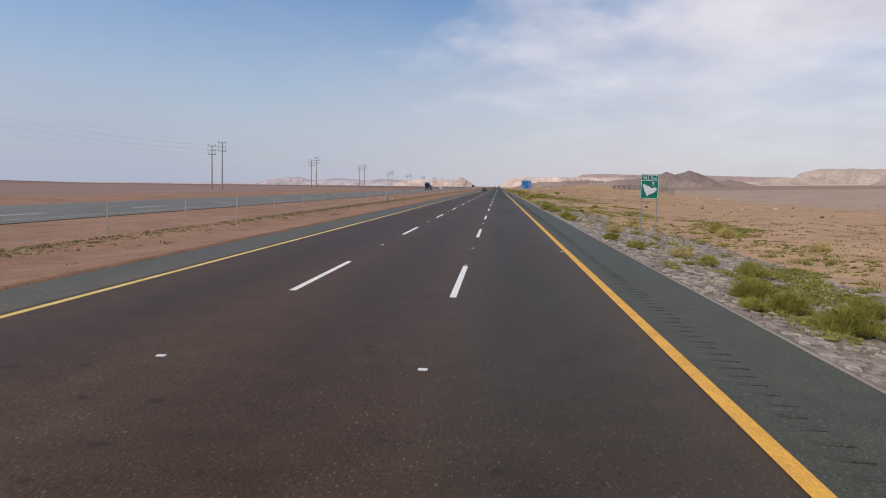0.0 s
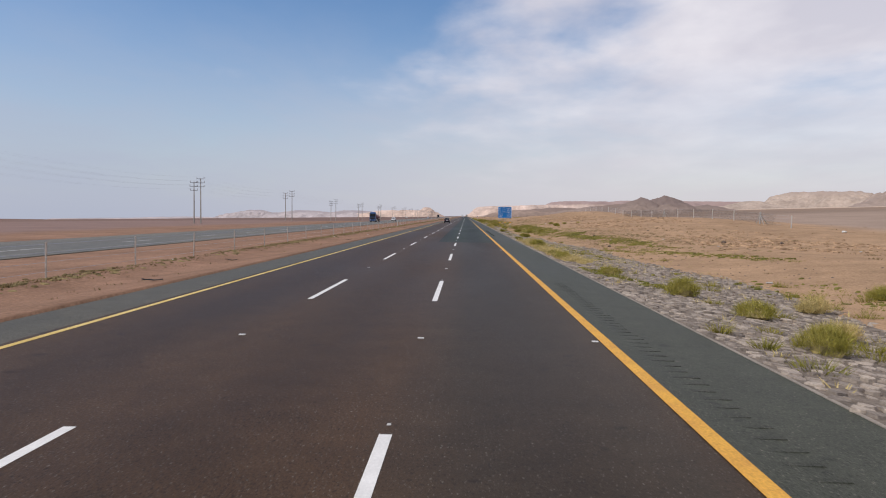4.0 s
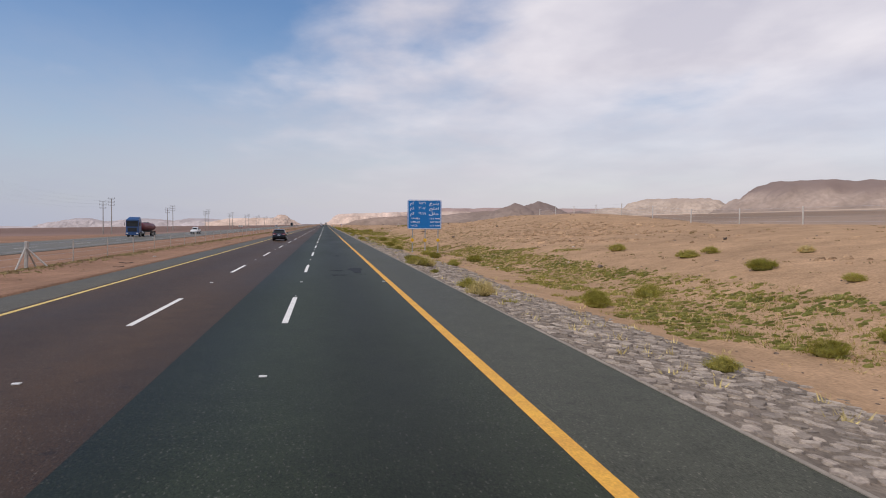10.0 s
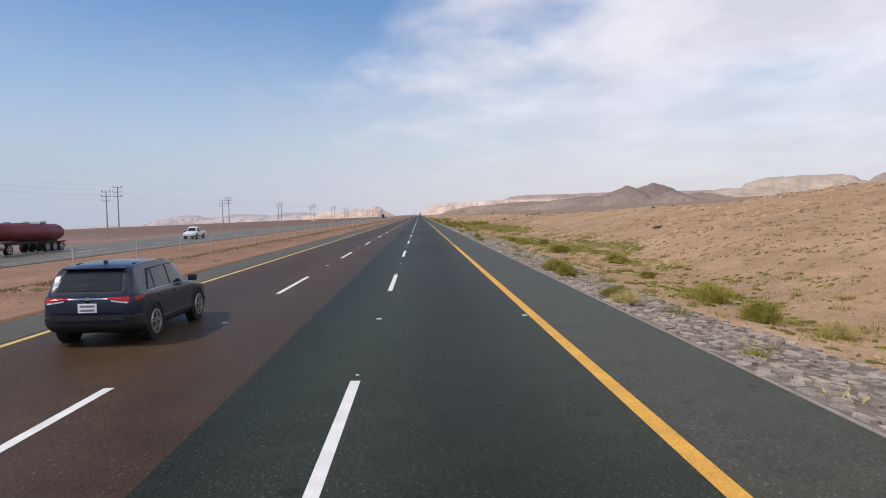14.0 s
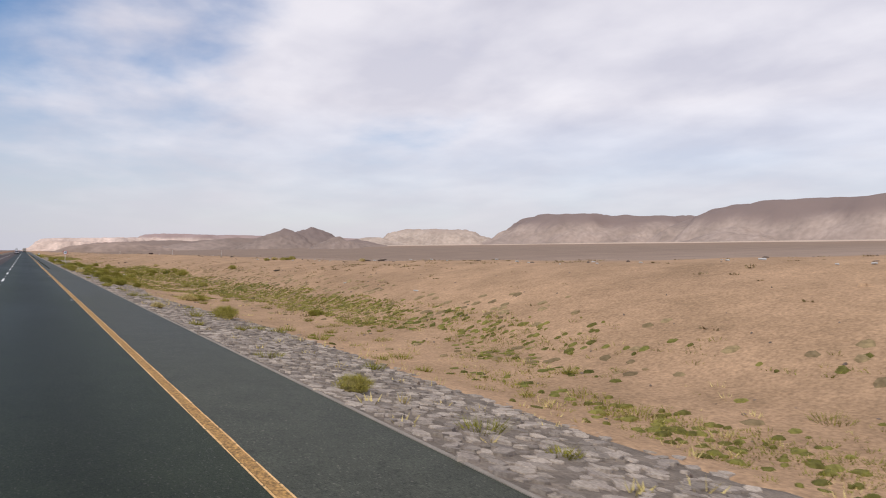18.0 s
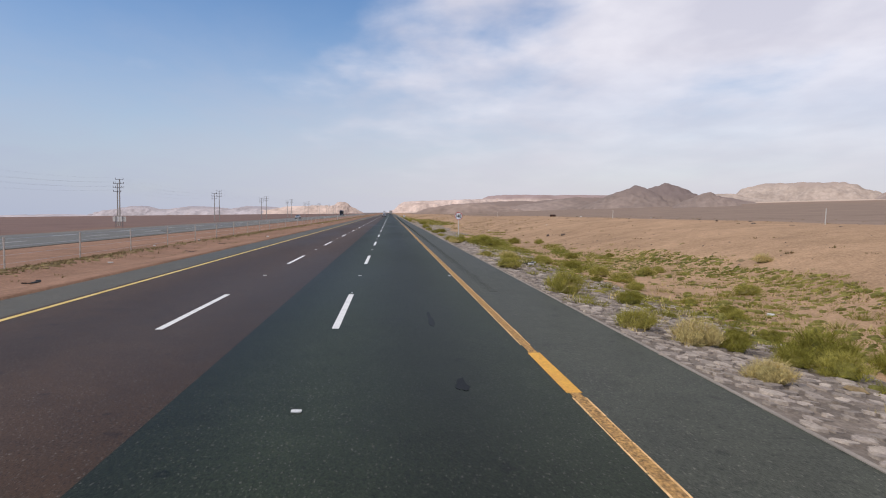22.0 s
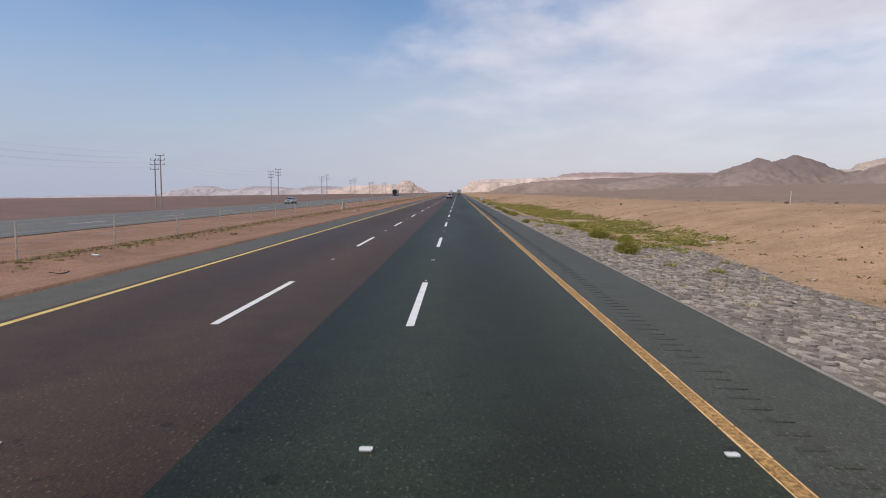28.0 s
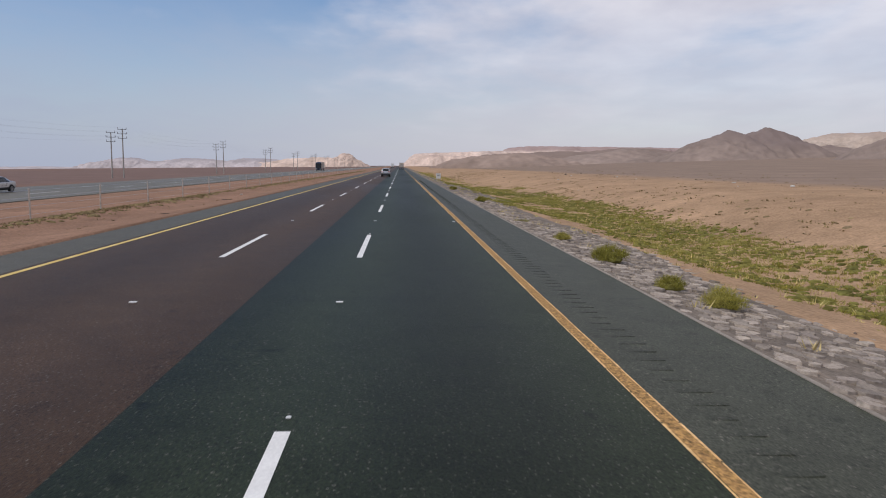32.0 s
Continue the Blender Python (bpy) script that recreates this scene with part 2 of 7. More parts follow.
def desert():
    """Sand, with darker desert gravel further from the road, and drifted mottling."""
    k = mat("desert_ground", (0.445, 0.288, 0.174), rough=0.95, var=0.18, scale=0.35, fine=9, bump=0.06, color2=(0.34, 0.22, 0.13), bump_scale=3.0, spec=0.1)
    nt = k.node_tree
    N, L = nt.nodes.new, nt.links.new
    b = nt.nodes["Principled BSDF"]
    src = b.inputs["Base Color"].links[0].from_socket
    tc, sep = N("ShaderNodeTexCoord"), N("ShaderNodeSeparateXYZ")
    L(tc.outputs["Object"], sep.inputs[0])
    nz = N("ShaderNodeTexNoise")
    nz.inputs["Scale"].default_value, nz.inputs["Detail"].default_value = 0.02, 6
    L(tc.outputs["Object"], nz.inputs["Vector"])
    ab = N("ShaderNodeMath")
    ab.operation = "ABSOLUTE"
    L(sep.outputs[0], ab.inputs[0])
    sm = N("ShaderNodeMath")
    sm.operation = "MULTIPLY_ADD"
    L(nz.outputs["Fac"], sm.inputs[0])
    sm.inputs[1].default_value = 25
    near = N("ShaderNodeMapRange")  # the gravel comes closer to the road further on
    near.inputs["From Min"].default_value, near.inputs["From Max"].default_value = 365, 415
    near.inputs["To Min"].default_value, near.inputs["To Max"].default_value = 0, 21
    L(sep.outputs[1], near.inputs["Value"])
    sh = N("ShaderNodeMath")
    L(ab.outputs[0], sh.inputs[0])
    L(near.outputs[0], sh.inputs[1])
    L(sh.outputs[0], sm.inputs[2])
    mr = N("ShaderNodeMapRange")
    mr.interpolation_type = "SMOOTHSTEP"
    mr.inputs["From Min"].default_value, mr.inputs["From Max"].default_value = 66, 80
    L(sm.outputs[0], mr.inputs["Value"])
    far = N("ShaderNodeMapRange")
    far.interpolation_type = "SMOOTHSTEP"
    far.inputs["From Min"].default_value, far.inputs["From Max"].default_value = 260, 520
    far.inputs["To Min"].default_value, far.inputs["To Max"].default_value = 1.0, 0.8
    L(sm.outputs[0], far.inputs["Value"])
    mu = N("ShaderNodeMath")
    mu.operation = "MULTIPLY"
    L(mr.outputs[0], mu.inputs[0])
    L(far.outputs[0], mu.inputs[1])
    mx = N("ShaderNodeMix")
    mx.data_type = "RGBA"
    L(mu.outputs[0], mx.inputs["Factor"])
    L(src, mx.inputs["A"])
    band = N("ShaderNodeMapRange")  # gravel is paler below y 420, a veil of glare put into its colour
    band.inputs["From Min"].default_value, band.inputs["From Max"].default_value = 420, 560
    L(sep.outputs[1], band.inputs["Value"])
    gv = N("ShaderNodeMix")
    gv.data_type = "RGBA"
    gv.inputs["A"].default_value, gv.inputs["B"].default_value = (0.36, 0.265, 0.205, 1), (0.27, 0.195, 0.147, 1)
    L(band.outputs[0], gv.inputs["Factor"])
    L(gv.outputs["Result"], mx.inputs["B"])
    foot = N("ShaderNodeMapRange")  # pale wash at the foot of the mesas
    foot.interpolation_type = "SMOOTHSTEP"
    foot.inputs["From Min"].default_value, foot.inputs["From Max"].default_value = 610, 680
    fs = N("ShaderNodeMath")
    fs.operation = "MULTIPLY_ADD"
    L(nz.outputs["Fac"], fs.inputs[0])
    fs.inputs[1].default_value = 60
    L(sep.outputs[0], fs.inputs[2])
    L(fs.outputs[0], foot.inputs["Value"])
    wash = N("ShaderNodeMix")
    wash.data_type = "RGBA"
    L(foot.outputs[0], wash.inputs["Factor"])
    L(mx.outputs["Result"], wash.inputs["A"])
    wash.inputs["B"].default_value = (0.60, 0.46, 0.36, 1)
    west = N("ShaderNodeMapRange")  # redder, darker soil on the median
    west.interpolation_type = "SMOOTHSTEP"
    west.inputs["From Min"].default_value, west.inputs["From Max"].default_value = 0.0, -8.0
    west.inputs["To Max"].default_value = 0.85
    L(sep.outputs[0], west.inputs["Value"])
    mw = N("ShaderNodeMix")
    mw.data_type, mw.blend_type = "RGBA", "MULTIPLY"
    L(west.outputs[0], mw.inputs["Factor"])
    L(wash.outputs["Result"], mw.inputs["A"])
    mw.inputs["B"].default_value = (0.67, 0.595, 0.67, 1)
    val = None
    for sc, amp in ((0.08, 0.16), (1.6, 0.14)):
        q = N("ShaderNodeTexNoise")
        q.inputs["Scale"].default_value, q.inputs["Detail"].default_value, q.inputs["Roughness"].default_value = sc, 5, 0.6
        L(tc.outputs["Object"], q.inputs["Vector"])
        r = N("ShaderNodeMapRange")
        r.inputs["From Min"].default_value, r.inputs["From Max"].default_value = 0.3, 0.7
        r.inputs["To Min"].default_value, r.inputs["To Max"].default_value = 1 - amp, 1 + 0.6 * amp
        L(q.outputs["Fac"], r.inputs["Value"])
        if val:
            mm = N("ShaderNodeMath")
            mm.operation = "MULTIPLY"
            L(val, mm.inputs[0])
            L(r.outputs[0], mm.inputs[1])
            val = mm.outputs[0]
        else:
            val = r.outputs[0]
    hs = N("ShaderNodeHueSaturation")
    L(val, hs.inputs["Value"])
    L(mw.outputs["Result"], hs.inputs["Color"])
    L(hs.outputs[0], b.inputs["Base Color"])
    return k


def glass(name, color=(0.022, 0.026, 0.028)):
    k = mat(name, color, rough=0.1, var=0.03, scale=1, fine=3, spec=0.35)
    rough = k.node_tree.nodes["Principled BSDF"].inputs["Roughness"]
    k.node_tree.links.remove(rough.links[0])
    rough.default_value = 0.03
    return k


def rock_mat(name, color, cap, z0, z1):
    """Layered hillside: pale slopes below, a darker caprock above, gullies down the slope."""
    k = mat(name, color, rough=0.95, var=0.09, scale=0.015, fine=0.12, bump=0.9, color2=tuple(0.68 * c for c in color), bump_scale=0.06, spec=0.08)
    nt = k.node_tree
    N, L = nt.nodes.new, nt.links.new
    b = nt.nodes["Principled BSDF"]
    src = b.inputs["Base Color"].links[0].from_socket
    tc, sep = N("ShaderNodeTexCoord"), N("ShaderNodeSeparateXYZ")
    L(tc.outputs["Object"], sep.inputs[0])
    nz = N("ShaderNodeTexNoise")
    nz.inputs["Scale"].default_value, nz.inputs["Detail"].default_value = 0.014, 6
    L(tc.outputs["Object"], nz.inputs["Vector"])
    sm = N("ShaderNodeMath")
    sm.operation = "MULTIPLY_ADD"
    L(nz.outputs["Fac"], sm.inputs[0])
    sm.inputs[1].default_value = 0.9 * (z1 - z0) + 8
    L(sep.outputs[2], sm.inputs[2])
    mr = N("ShaderNodeMapRange")
    mr.interpolation_type = "SMOOTHSTEP"
    half = 0.45 * (z1 - z0) + 4
    mr.inputs["From Min"].default_value, mr.inputs["From Max"].default_value = z0 + half, z1 + half
    L(sm.outputs[0], mr.inputs["Value"])
    mx = N("ShaderNodeMix")
    mx.data_type = "RGBA"
    L(mr.outputs[0], mx.inputs["Factor"])
    L(src, mx.inputs["A"])
    mx.inputs["B"].default_value = (*cap, 1)
    L(mx.outputs["Result"], b.inputs["Base Color"])
    return k


M = {
    "ground": desert(),
    "road_old": asphalt("old_brown_asphalt", (0.072, 0.041, 0.021), (0.052, 0.030, 0.0155), 0.12, (0.2, 3.6, (0.044, 0.032, 0.021))),
    "road_new": asphalt("newer_green_grey_asphalt", (0.025, 0.031, 0.017), (0.018, 0.023, 0.013), 0.26, chip=(0.12, 0.115, 0.095)),
    "shoulder": asphalt("shoulder_asphalt", (0.064, 0.067, 0.048), (0.048, 0.051, 0.036)),
    "shoulder_dusty": asphalt("dusty_inner_shoulder_asphalt", (0.118, 0.104, 0.074), (0.088, 0.080, 0.057)),
    "far_road": asphalt("far_carriageway_asphalt", (0.172, 0.155, 0.120), (0.140, 0.128, 0.100)),
    "tar": mat("tar_stain", (0.012, 0.014, 0.015), 0.75, var=0.2, scale=2, fine=30),
    "tar_faint": mat("old_oil_stain", (0.022, 0.026, 0.028), 0.75, var=0.15, scale=2, fine=30),
    "yellow": mat("yellow_line_paint", (0.74, 0.40, 0.065), 0.7, var=0.16, scale=1.6, fine=34, color2=(0.60, 0.30, 0.055)),
    "yellow_worn": mat("dusty_worn_yellow_paint", (0.46, 0.26, 0.085), 0.85, var=0.5, scale=14.0, fine=30, color2=(0.25, 0.14, 0.055)),
    "yellow_rim": mat("bright_rim_of_repainted_line", (0.78, 0.52, 0.25), 0.8, var=0.2, scale=3.0, fine=30, color2=(0.6, 0.36, 0.14)),
    "yellow_pale": mat("sunlit_pale_yellow_paint", (0.70, 0.53, 0.20), 0.7, var=0.14, scale=1.0, fine=25, color2=(0.58, 0.40, 0.11)),
    "white": mat("white_line_paint", (0.78, 0.77, 0.74), 0.7, var=0.06, scale=2, fine=30, color2=(0.66, 0.65, 0.62)),
    "white_dusty": mat("dusty_white_line_paint", (0.40, 0.38, 0.33), 0.8, var=0.15, scale=2, fine=30),
    "stud": mat("ceramic_road_stud", (0.7, 0.69, 0.66), 0.4, var=0.05),
    "groove": asphalt("milled_groove", (0.053, 0.056, 0.040), (0.042, 0.044, 0.031)),
    "stone": mat("pitching_stone", (0.37, 0.31, 0.25), 0.9, var=0.2, scale=2.5, fine=22, bump=0.02, color2=(0.27, 0.225, 0.19), random=0.35, bump_scale=9),
    # mortar toned down: shadow of the gaps between stones is in its colour
    "mortar": mat("gap_shaded_mortar", (0.235, 0.19, 0.15), 0.95, var=0.2, scale=1.5, fine=14, bump=0.02),
    "kerb": mat("concrete_edge", (0.31, 0.27, 0.225), 0.9, var=0.1, scale=1.1, fine=20, bump=0.004),
    "steel": mat("galvanised_steel", (0.42, 0.43, 0.43), 0.5, 0.6, var=0.1, scale=3, fine=30),
    "concrete": mat("grey_post_concrete", (0.46, 0.44, 0.41), 0.85, var=0.1, scale=2, fine=20, bump=0.003),
    "pole": mat("weathered_steel_pole", (0.40, 0.37, 0.33), 0.7, 0.1, var=0.12, scale=1.2, fine=14),
    "dark_metal": mat("dark_crossarm_steel", (0.16, 0.16, 0.17), 0.6, 0.4, var=0.1),
    "insulator": mat("brown_insulator", (0.12, 0.08, 0.07), 0.35, var=0.1),
    "wire": mat("aluminium_conductor", (0.46, 0.47, 0.50), 0.5, 0.4, var=0.05),
    "rust": mat("pale_dusty_fence_post", (0.58, 0.52, 0.46), 0.8, 0.2, var=0.2, scale=4, fine=30),
    "fence_pale": mat("pale_painted_fence_post", (0.66, 0.62, 0.57), 0.75, var=0.12, scale=3, fine=30),
    "blue": mat("blue_sign_sheeting", (0.005, 0.18, 0.52), 0.45, var=0.05, scale=0.8, fine=12),
    "green": mat("green_sign_sheeting", (0.0, 0.24, 0.14), 0.45, var=0.05, scale=0.8, fine=12),
    "sign_white": mat("white_sign_sheeting", (0.88, 0.90, 0.92), 0.45, var=0.03),
    "sign_red": mat("red_sign_sheeting", (0.50, 0.03, 0.03), 0.45, var=0.05),
    "sign_black": mat("black_sign_print", (0.02, 0.02, 0.02), 0.5, var=0.05),
    "amber": mat("amber_reflector", (0.88, 0.50, 0.02), 0.3, var=0.08),
    "alu": mat("sign_back_aluminium", (0.45, 0.46, 0.47), 0.45, 0.7, var=0.08),
    # next two: rock colours made paler, distance haze is part of them
    "hill_pale": rock_mat("hazy_sandstone_hill", (0.70, 0.54, 0.45), (0.45, 0.34, 0.29), 22, 34),
    "hill_far": rock_mat("hazy_far_cliff", (0.70, 0.55, 0.47), (0.36, 0.27, 0.25), 44, 54),
    "hill_dark": rock_mat("dark_rock_hill", (0.33, 0.255, 0.215), (0.22, 0.17, 0.152), 17, 36),
    "mesa": rock_mat("mesa_slope", (0.43, 0.335, 0.28), (0.235, 0.178, 0.158), 56, 84),
    "mesa_pale": rock_mat("pale_mesa_slope", (0.53, 0.425, 0.35), (0.40, 0.315, 0.265), 72, 92),
    "low_ridge": rock_mat("low_brown_ridge", (0.36, 0.27, 0.22), (0.25, 0.19, 0.16), 9, 17),
    # greyed, paled rock colour: distance haze is painted in
    "hill_hazy": rock_mat("hazy_far_range", (0.53, 0.47, 0.47), (0.37, 0.335, 0.35), 6, 20),
    "glass": glass("dark_car_glass"),
    "tyre": mat("tyre_rubber", (0.02, 0.02, 0.02), 0.85, var=0.1),
    "rim": mat("alloy_rim", (0.45, 0.45, 0.46), 0.35, 0.8, var=0.05),
    "paint_dark": mat("dark_grey_car_paint", (0.026, 0.036, 0.058), 0.2, 0.3, var=0.04, spec=0.5),
    "paint_silver": mat("silver_car_paint", (0.52, 0.52, 0.53), 0.3, 0.6, var=0.04, spec=0.5),
    "paint_white": mat("white_car_paint", (0.72, 0.73, 0.74), 0.3, var=0.03, spec=0.5),
    "paint_blue": mat("blue_truck_paint", (0.025, 0.075, 0.20), 0.35, var=0.06, spec=0.5),
    "paint_red": mat("dusty_red_tank_paint", (0.17, 0.03, 0.04), 0.5, var=0.15, scale=0.8),
    "plastic": mat("black_trim_plastic", (0.025, 0.026, 0.028), 0.6, var=0.08),
    "tail": mat("red_tail_lamp", (0.42, 0.015, 0.02), 0.2, var=0.04, spec=0.5),
    "lamp": mat("clear_lamp_lens", (0.72, 0.73, 0.74), 0.15, var=0.03, spec=0.5),
    "plate_grey": mat("plate_print", (0.2, 0.2, 0.22), 0.5, var=0.05),
    "grass": mat("green_desert_grass", (0.18, 0.182, 0.03), 0.85, var=0.2, scale=0.12, fine=4, color2=(0.29, 0.25, 0.052), spec=0.1, random=0.3),
    "tussock": mat("yellow_green_tussock_blades", (0.28, 0.26, 0.046), 0.85, var=0.2, scale=0.9, fine=6, color2=(0.37, 0.32, 0.085), spec=0.1, random=0.3),
    "dry": mat("dry_straw_grass", (0.60, 0.465, 0.215), 0.9, var=0.18, scale=0.6, fine=6, color2=(0.49, 0.40, 0.165), spec=0.1, random=0.25),
    "scrub": mat("low_dusty_scrub", (0.22, 0.165, 0.075), 0.9, var=0.2, scale=0.4, fine=5, color2=(0.27, 0.20, 0.11), spec=0.1, random=0.3),
    # mats and tussock hearts take darker tones than the blades over them
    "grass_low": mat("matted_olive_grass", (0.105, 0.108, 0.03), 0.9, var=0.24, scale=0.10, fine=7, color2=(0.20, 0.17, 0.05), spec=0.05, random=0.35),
    "scrub_low": mat("matted_brown_scrub", (0.27, 0.20, 0.105), 0.9, var=0.2, scale=0.5, fine=7, color2=(0.22, 0.16, 0.09), spec=0.05, random=0.3),
    "dry_low": mat("darker_matted_straw", (0.30, 0.24, 0.11), 0.95, var=0.2, scale=0.6, fine=9, color2=(0.22, 0.18, 0.07), spec=0.05, random=0.3),
    "median_mat": mat("dead_brown_brush", (0.165, 0.12, 0.062), 0.95, var=0.2, scale=0.5, fine=9, color2=(0.235, 0.185, 0.09), spec=0.05, random=0.35),
    "mesh_wire": mat("weathered_mesh_wire", (0.22, 0.185, 0.16), 0.8, 0.2, var=0.15),
    "clod": mat("crumbled_sand", (0.43, 0.285, 0.175), 0.95, var=0.2, scale=0.8, fine=9, color2=(0.31, 0.205, 0.128), spec=0.05, random=0.3),
    "litter": mat("pale_litter", (0.62, 0.6, 0.57), 0.8, var=0.1),
    "rock": mat("brown_field_rock", (0.20, 0.15, 0.12), 0.95, var=0.2, scale=3, fine=14, bump=0.02),
    "driftwood": mat("dark_weathered_wood", (0.075, 0.055, 0.042), 0.9, var=0.25, scale=3, fine=18, color2=(0.14, 0.105, 0.08)),
    "drum": mat("dark_brown_bale", (0.10, 0.05, 0.036), 0.8, var=0.25, scale=2, fine=16, color2=(0.05, 0.028, 0.022)),
    "board": mat("weathered_white_board", (0.66, 0.64, 0.60), 0.7, var=0.08, scale=2),
}


# ---------- mesh helpers ----------
def thing(name, at, label, category, group="", rz=0.0):
    ob = new(name)
    ob.empty_display_size = 0.2
    ob.matrix_world = pose(*at, 0, 0, rz)
    return tagged(ob, label, category, group)


def mesh_of(bm, material, smooth=False):
    me = bpy.data.meshes.new("m")
    bm.normal_update()
    bm.to_mesh(me)
    bm.free()
    if smooth:
        me.polygons.foreach_set("use_smooth", [True] * len(me.polygons))
    me.materials.append(material)
    return me


def part(name, bm, material, parent=None, label="", smooth=False):
    me = bm if isinstance(bm, bpy.types.Mesh) else mesh_of(bm, material, smooth)
    me.name = name
    ob = new(name, me)
    if parent:
        ob.parent = parent
    if label:
        ob["label"] = label
    return ob


def box(sx, sy, sz, at=(0, 0, 0), bevel=0.0, bm=None, rot=None):
    bm = bm or bmesh.new()
    geo = bmesh.ops.create_cube(bm, size=1)["verts"]
    m = Matrix.Translation(at) @ (rot or Matrix()) @ Matrix.Diagonal((sx, sy, sz, 1))
    bmesh.ops.transform(bm, matrix=m, verts=geo)
    if bevel:
        es = list({e for v in geo for e in v.link_edges})
        bmesh.ops.bevel(bm, geom=es, offset=bevel, segments=2, affect="EDGES", profile=0.6)
    return bm


def rod(p, q, r, r2=None, seg=10, bm=None):
    bm = bm or bmesh.new()
    p, q = Vector(p), Vector(q)
    geo = bmesh.ops.create_cone(bm, cap_ends=True, segments=seg, radius1=r, radius2=r if r2 is None else r2, depth=(q - p).length)["verts"]
    turn = (q - p).to_track_quat("Z", "Y").to_matrix().to_4x4()
    bmesh.ops.transform(bm, matrix=Matrix.Translation((p + q) / 2) @ turn, verts=geo)
    return bm


def mesh_np(name, verts, faces, material, smooth=False):
    me = bpy.data.meshes.new(name)
    me.from_pydata(np.asarray(verts).tolist(), [], faces if isinstance(faces, list) else faces.tolist())
    me.materials.append(material)
    if smooth:
        me.polygons.foreach_set("use_smooth", [True] * len(me.polygons))
    return me


def grid_faces(nr, nc):
    i = np.arange((nr - 1) * (nc - 1))
    a = (i // (nc - 1)) * nc + i % (nc - 1)
    return np.stack([a, a + 1, a + nc + 1, a + nc], 1)


# ---------- ground ----------
def ss(a, b, v):
    """Smooth step from 0 at a to 1 at b."""
    u = np.clip((v - a) / (b - a), 0, 1)
    return u * u * (3 - 2 * u)


def ground_z(x, y):
    """Height of the desert ground beside the level road."""
    x, y = np.asarray(x, float), np.asarray(y, float)
    left = -0.35 * ss(-9.6, -13, x) - 0.17 * ss(-18, -26, x) - 0.006 * np.clip(-44 - x, 0, 60) - 0.0215 * np.clip(-104 - x, 0, 3000)
    left = left - 1.3 * ss(380, 450, y) * ss(-48, -66, x)
    left = left + 0.16 * np.exp(-((x + 15.2) / 0.9) ** 2)
    drop = 0.62 + 0.40 * ss(110, 240, y) - 0.47 * ss(440, 540, y) + 0.25 * ss(600, 700, y)
    fall = -drop * np.clip((x - 6.1) / 6.1, 0, 1)
    rise = drop * ss(13, 24, x)
    bank = (2.65 * ss(150, 235, y) + 1.9 * ss(290, 330, y) - 2.6 * ss(362, 395, y) - 1.6 * ss(400, 450, y)) * np.clip((x - 16.5) / 26, 0, 1) * (1 - 0.8 * ss(46, 75, x))
    rim = (1.5 * ss(362, 400, y) + 0.35 * ss(415, 435, y) - 0.17 * ss(445, 470, y)) * (1 - 0.4 * ss(620, 720, y)) * (1 - ss(1000, 1200, y))  # bank that carries the gravel flat further on
    bank = bank + rim * np.sin(0.5 * np.pi * np.clip((x - 17) / 16, 0, 1)) * (1 - np.clip((x - 34) / 66, 0, 1))
    right = fall + rise + bank + 0.042 * np.clip(x - 44, 0, 3000)
    rough = 0.05 * np.sin(x * 0.9 + 1.7 * np.sin(y * 0.21)) * np.sin(y * 0.37 + x * 0.3) + 0.10 * np.sin(x * 0.23 + y * 0.11) * np.sin(y * 0.07 - x * 0.05)
    rough = rough * (ss(12, 18, x) + ss(-17, -21, x) * (1 - ss(-24, -26, x) * (1 - ss(-42, -46, x))))
    return np.where(x < 0, left, right) + rough


def stone_edge(y):
    """How far out from the road the verge's stones lie bare of sand."""
    y = np.asarray(y, float)
    return 10.5 + 0.9 * np.sin(y * 0.05 + 1) + 0.6 * np.sin(y * 0.17) + np.where(y < 125, 3.2, 0.0) + np.where((y > 125) & (y < 195), 2.8, 0) + np.where((y > 562) & (y < 640), 2.2, 0)


Y0, Y1 = -40.0, 1500.0  # stretch of modelled road


def make_ground():
    xs = np.unique(np.concatenate([-np.geomspace(50, 4600, 34), np.arange(-50, -41, 1.5), [-41.3, -40.6, -36, -31, -27.4, -26.5], np.arange(-26, -9.6, 0.7), [-9.6, -9.5, -9.0, 5.6, 6.05, 6.1],
                                   np.arange(6.6, 15, 0.5), np.arange(15, 50, 1.1), np.geomspace(50, 4600, 44)]))
    ys = np.unique(np.concatenate([-np.geomspace(60, 900, 8), np.arange(-58, 780, 2.6), np.geomspace(780, 4900, 60)]))
    X, Y = np.meshgrid(xs, ys)
    Z = ground_z(X, Y)
    Z = np.where((X > -9.55) & (X < 6.07), -0.25, Z)
    Z = np.where((X > -41.2) & (X < -26.8), Z - 0.12, Z)
    Z = np.where((X > 6.08) & (X < stone_edge(Y) - 0.3) & (Y > -40) & (Y < 1490), Z - 0.16, Z)
    me = mesh_np("ground", np.stack([X, Y, Z], -1).reshape(-1, 3), grid_faces(len(ys), len(xs)), M["ground"], True)
    return tagged(new("ground", me), "sandy reddish desert plain with dark gravel flats", "ground", kind="structure")


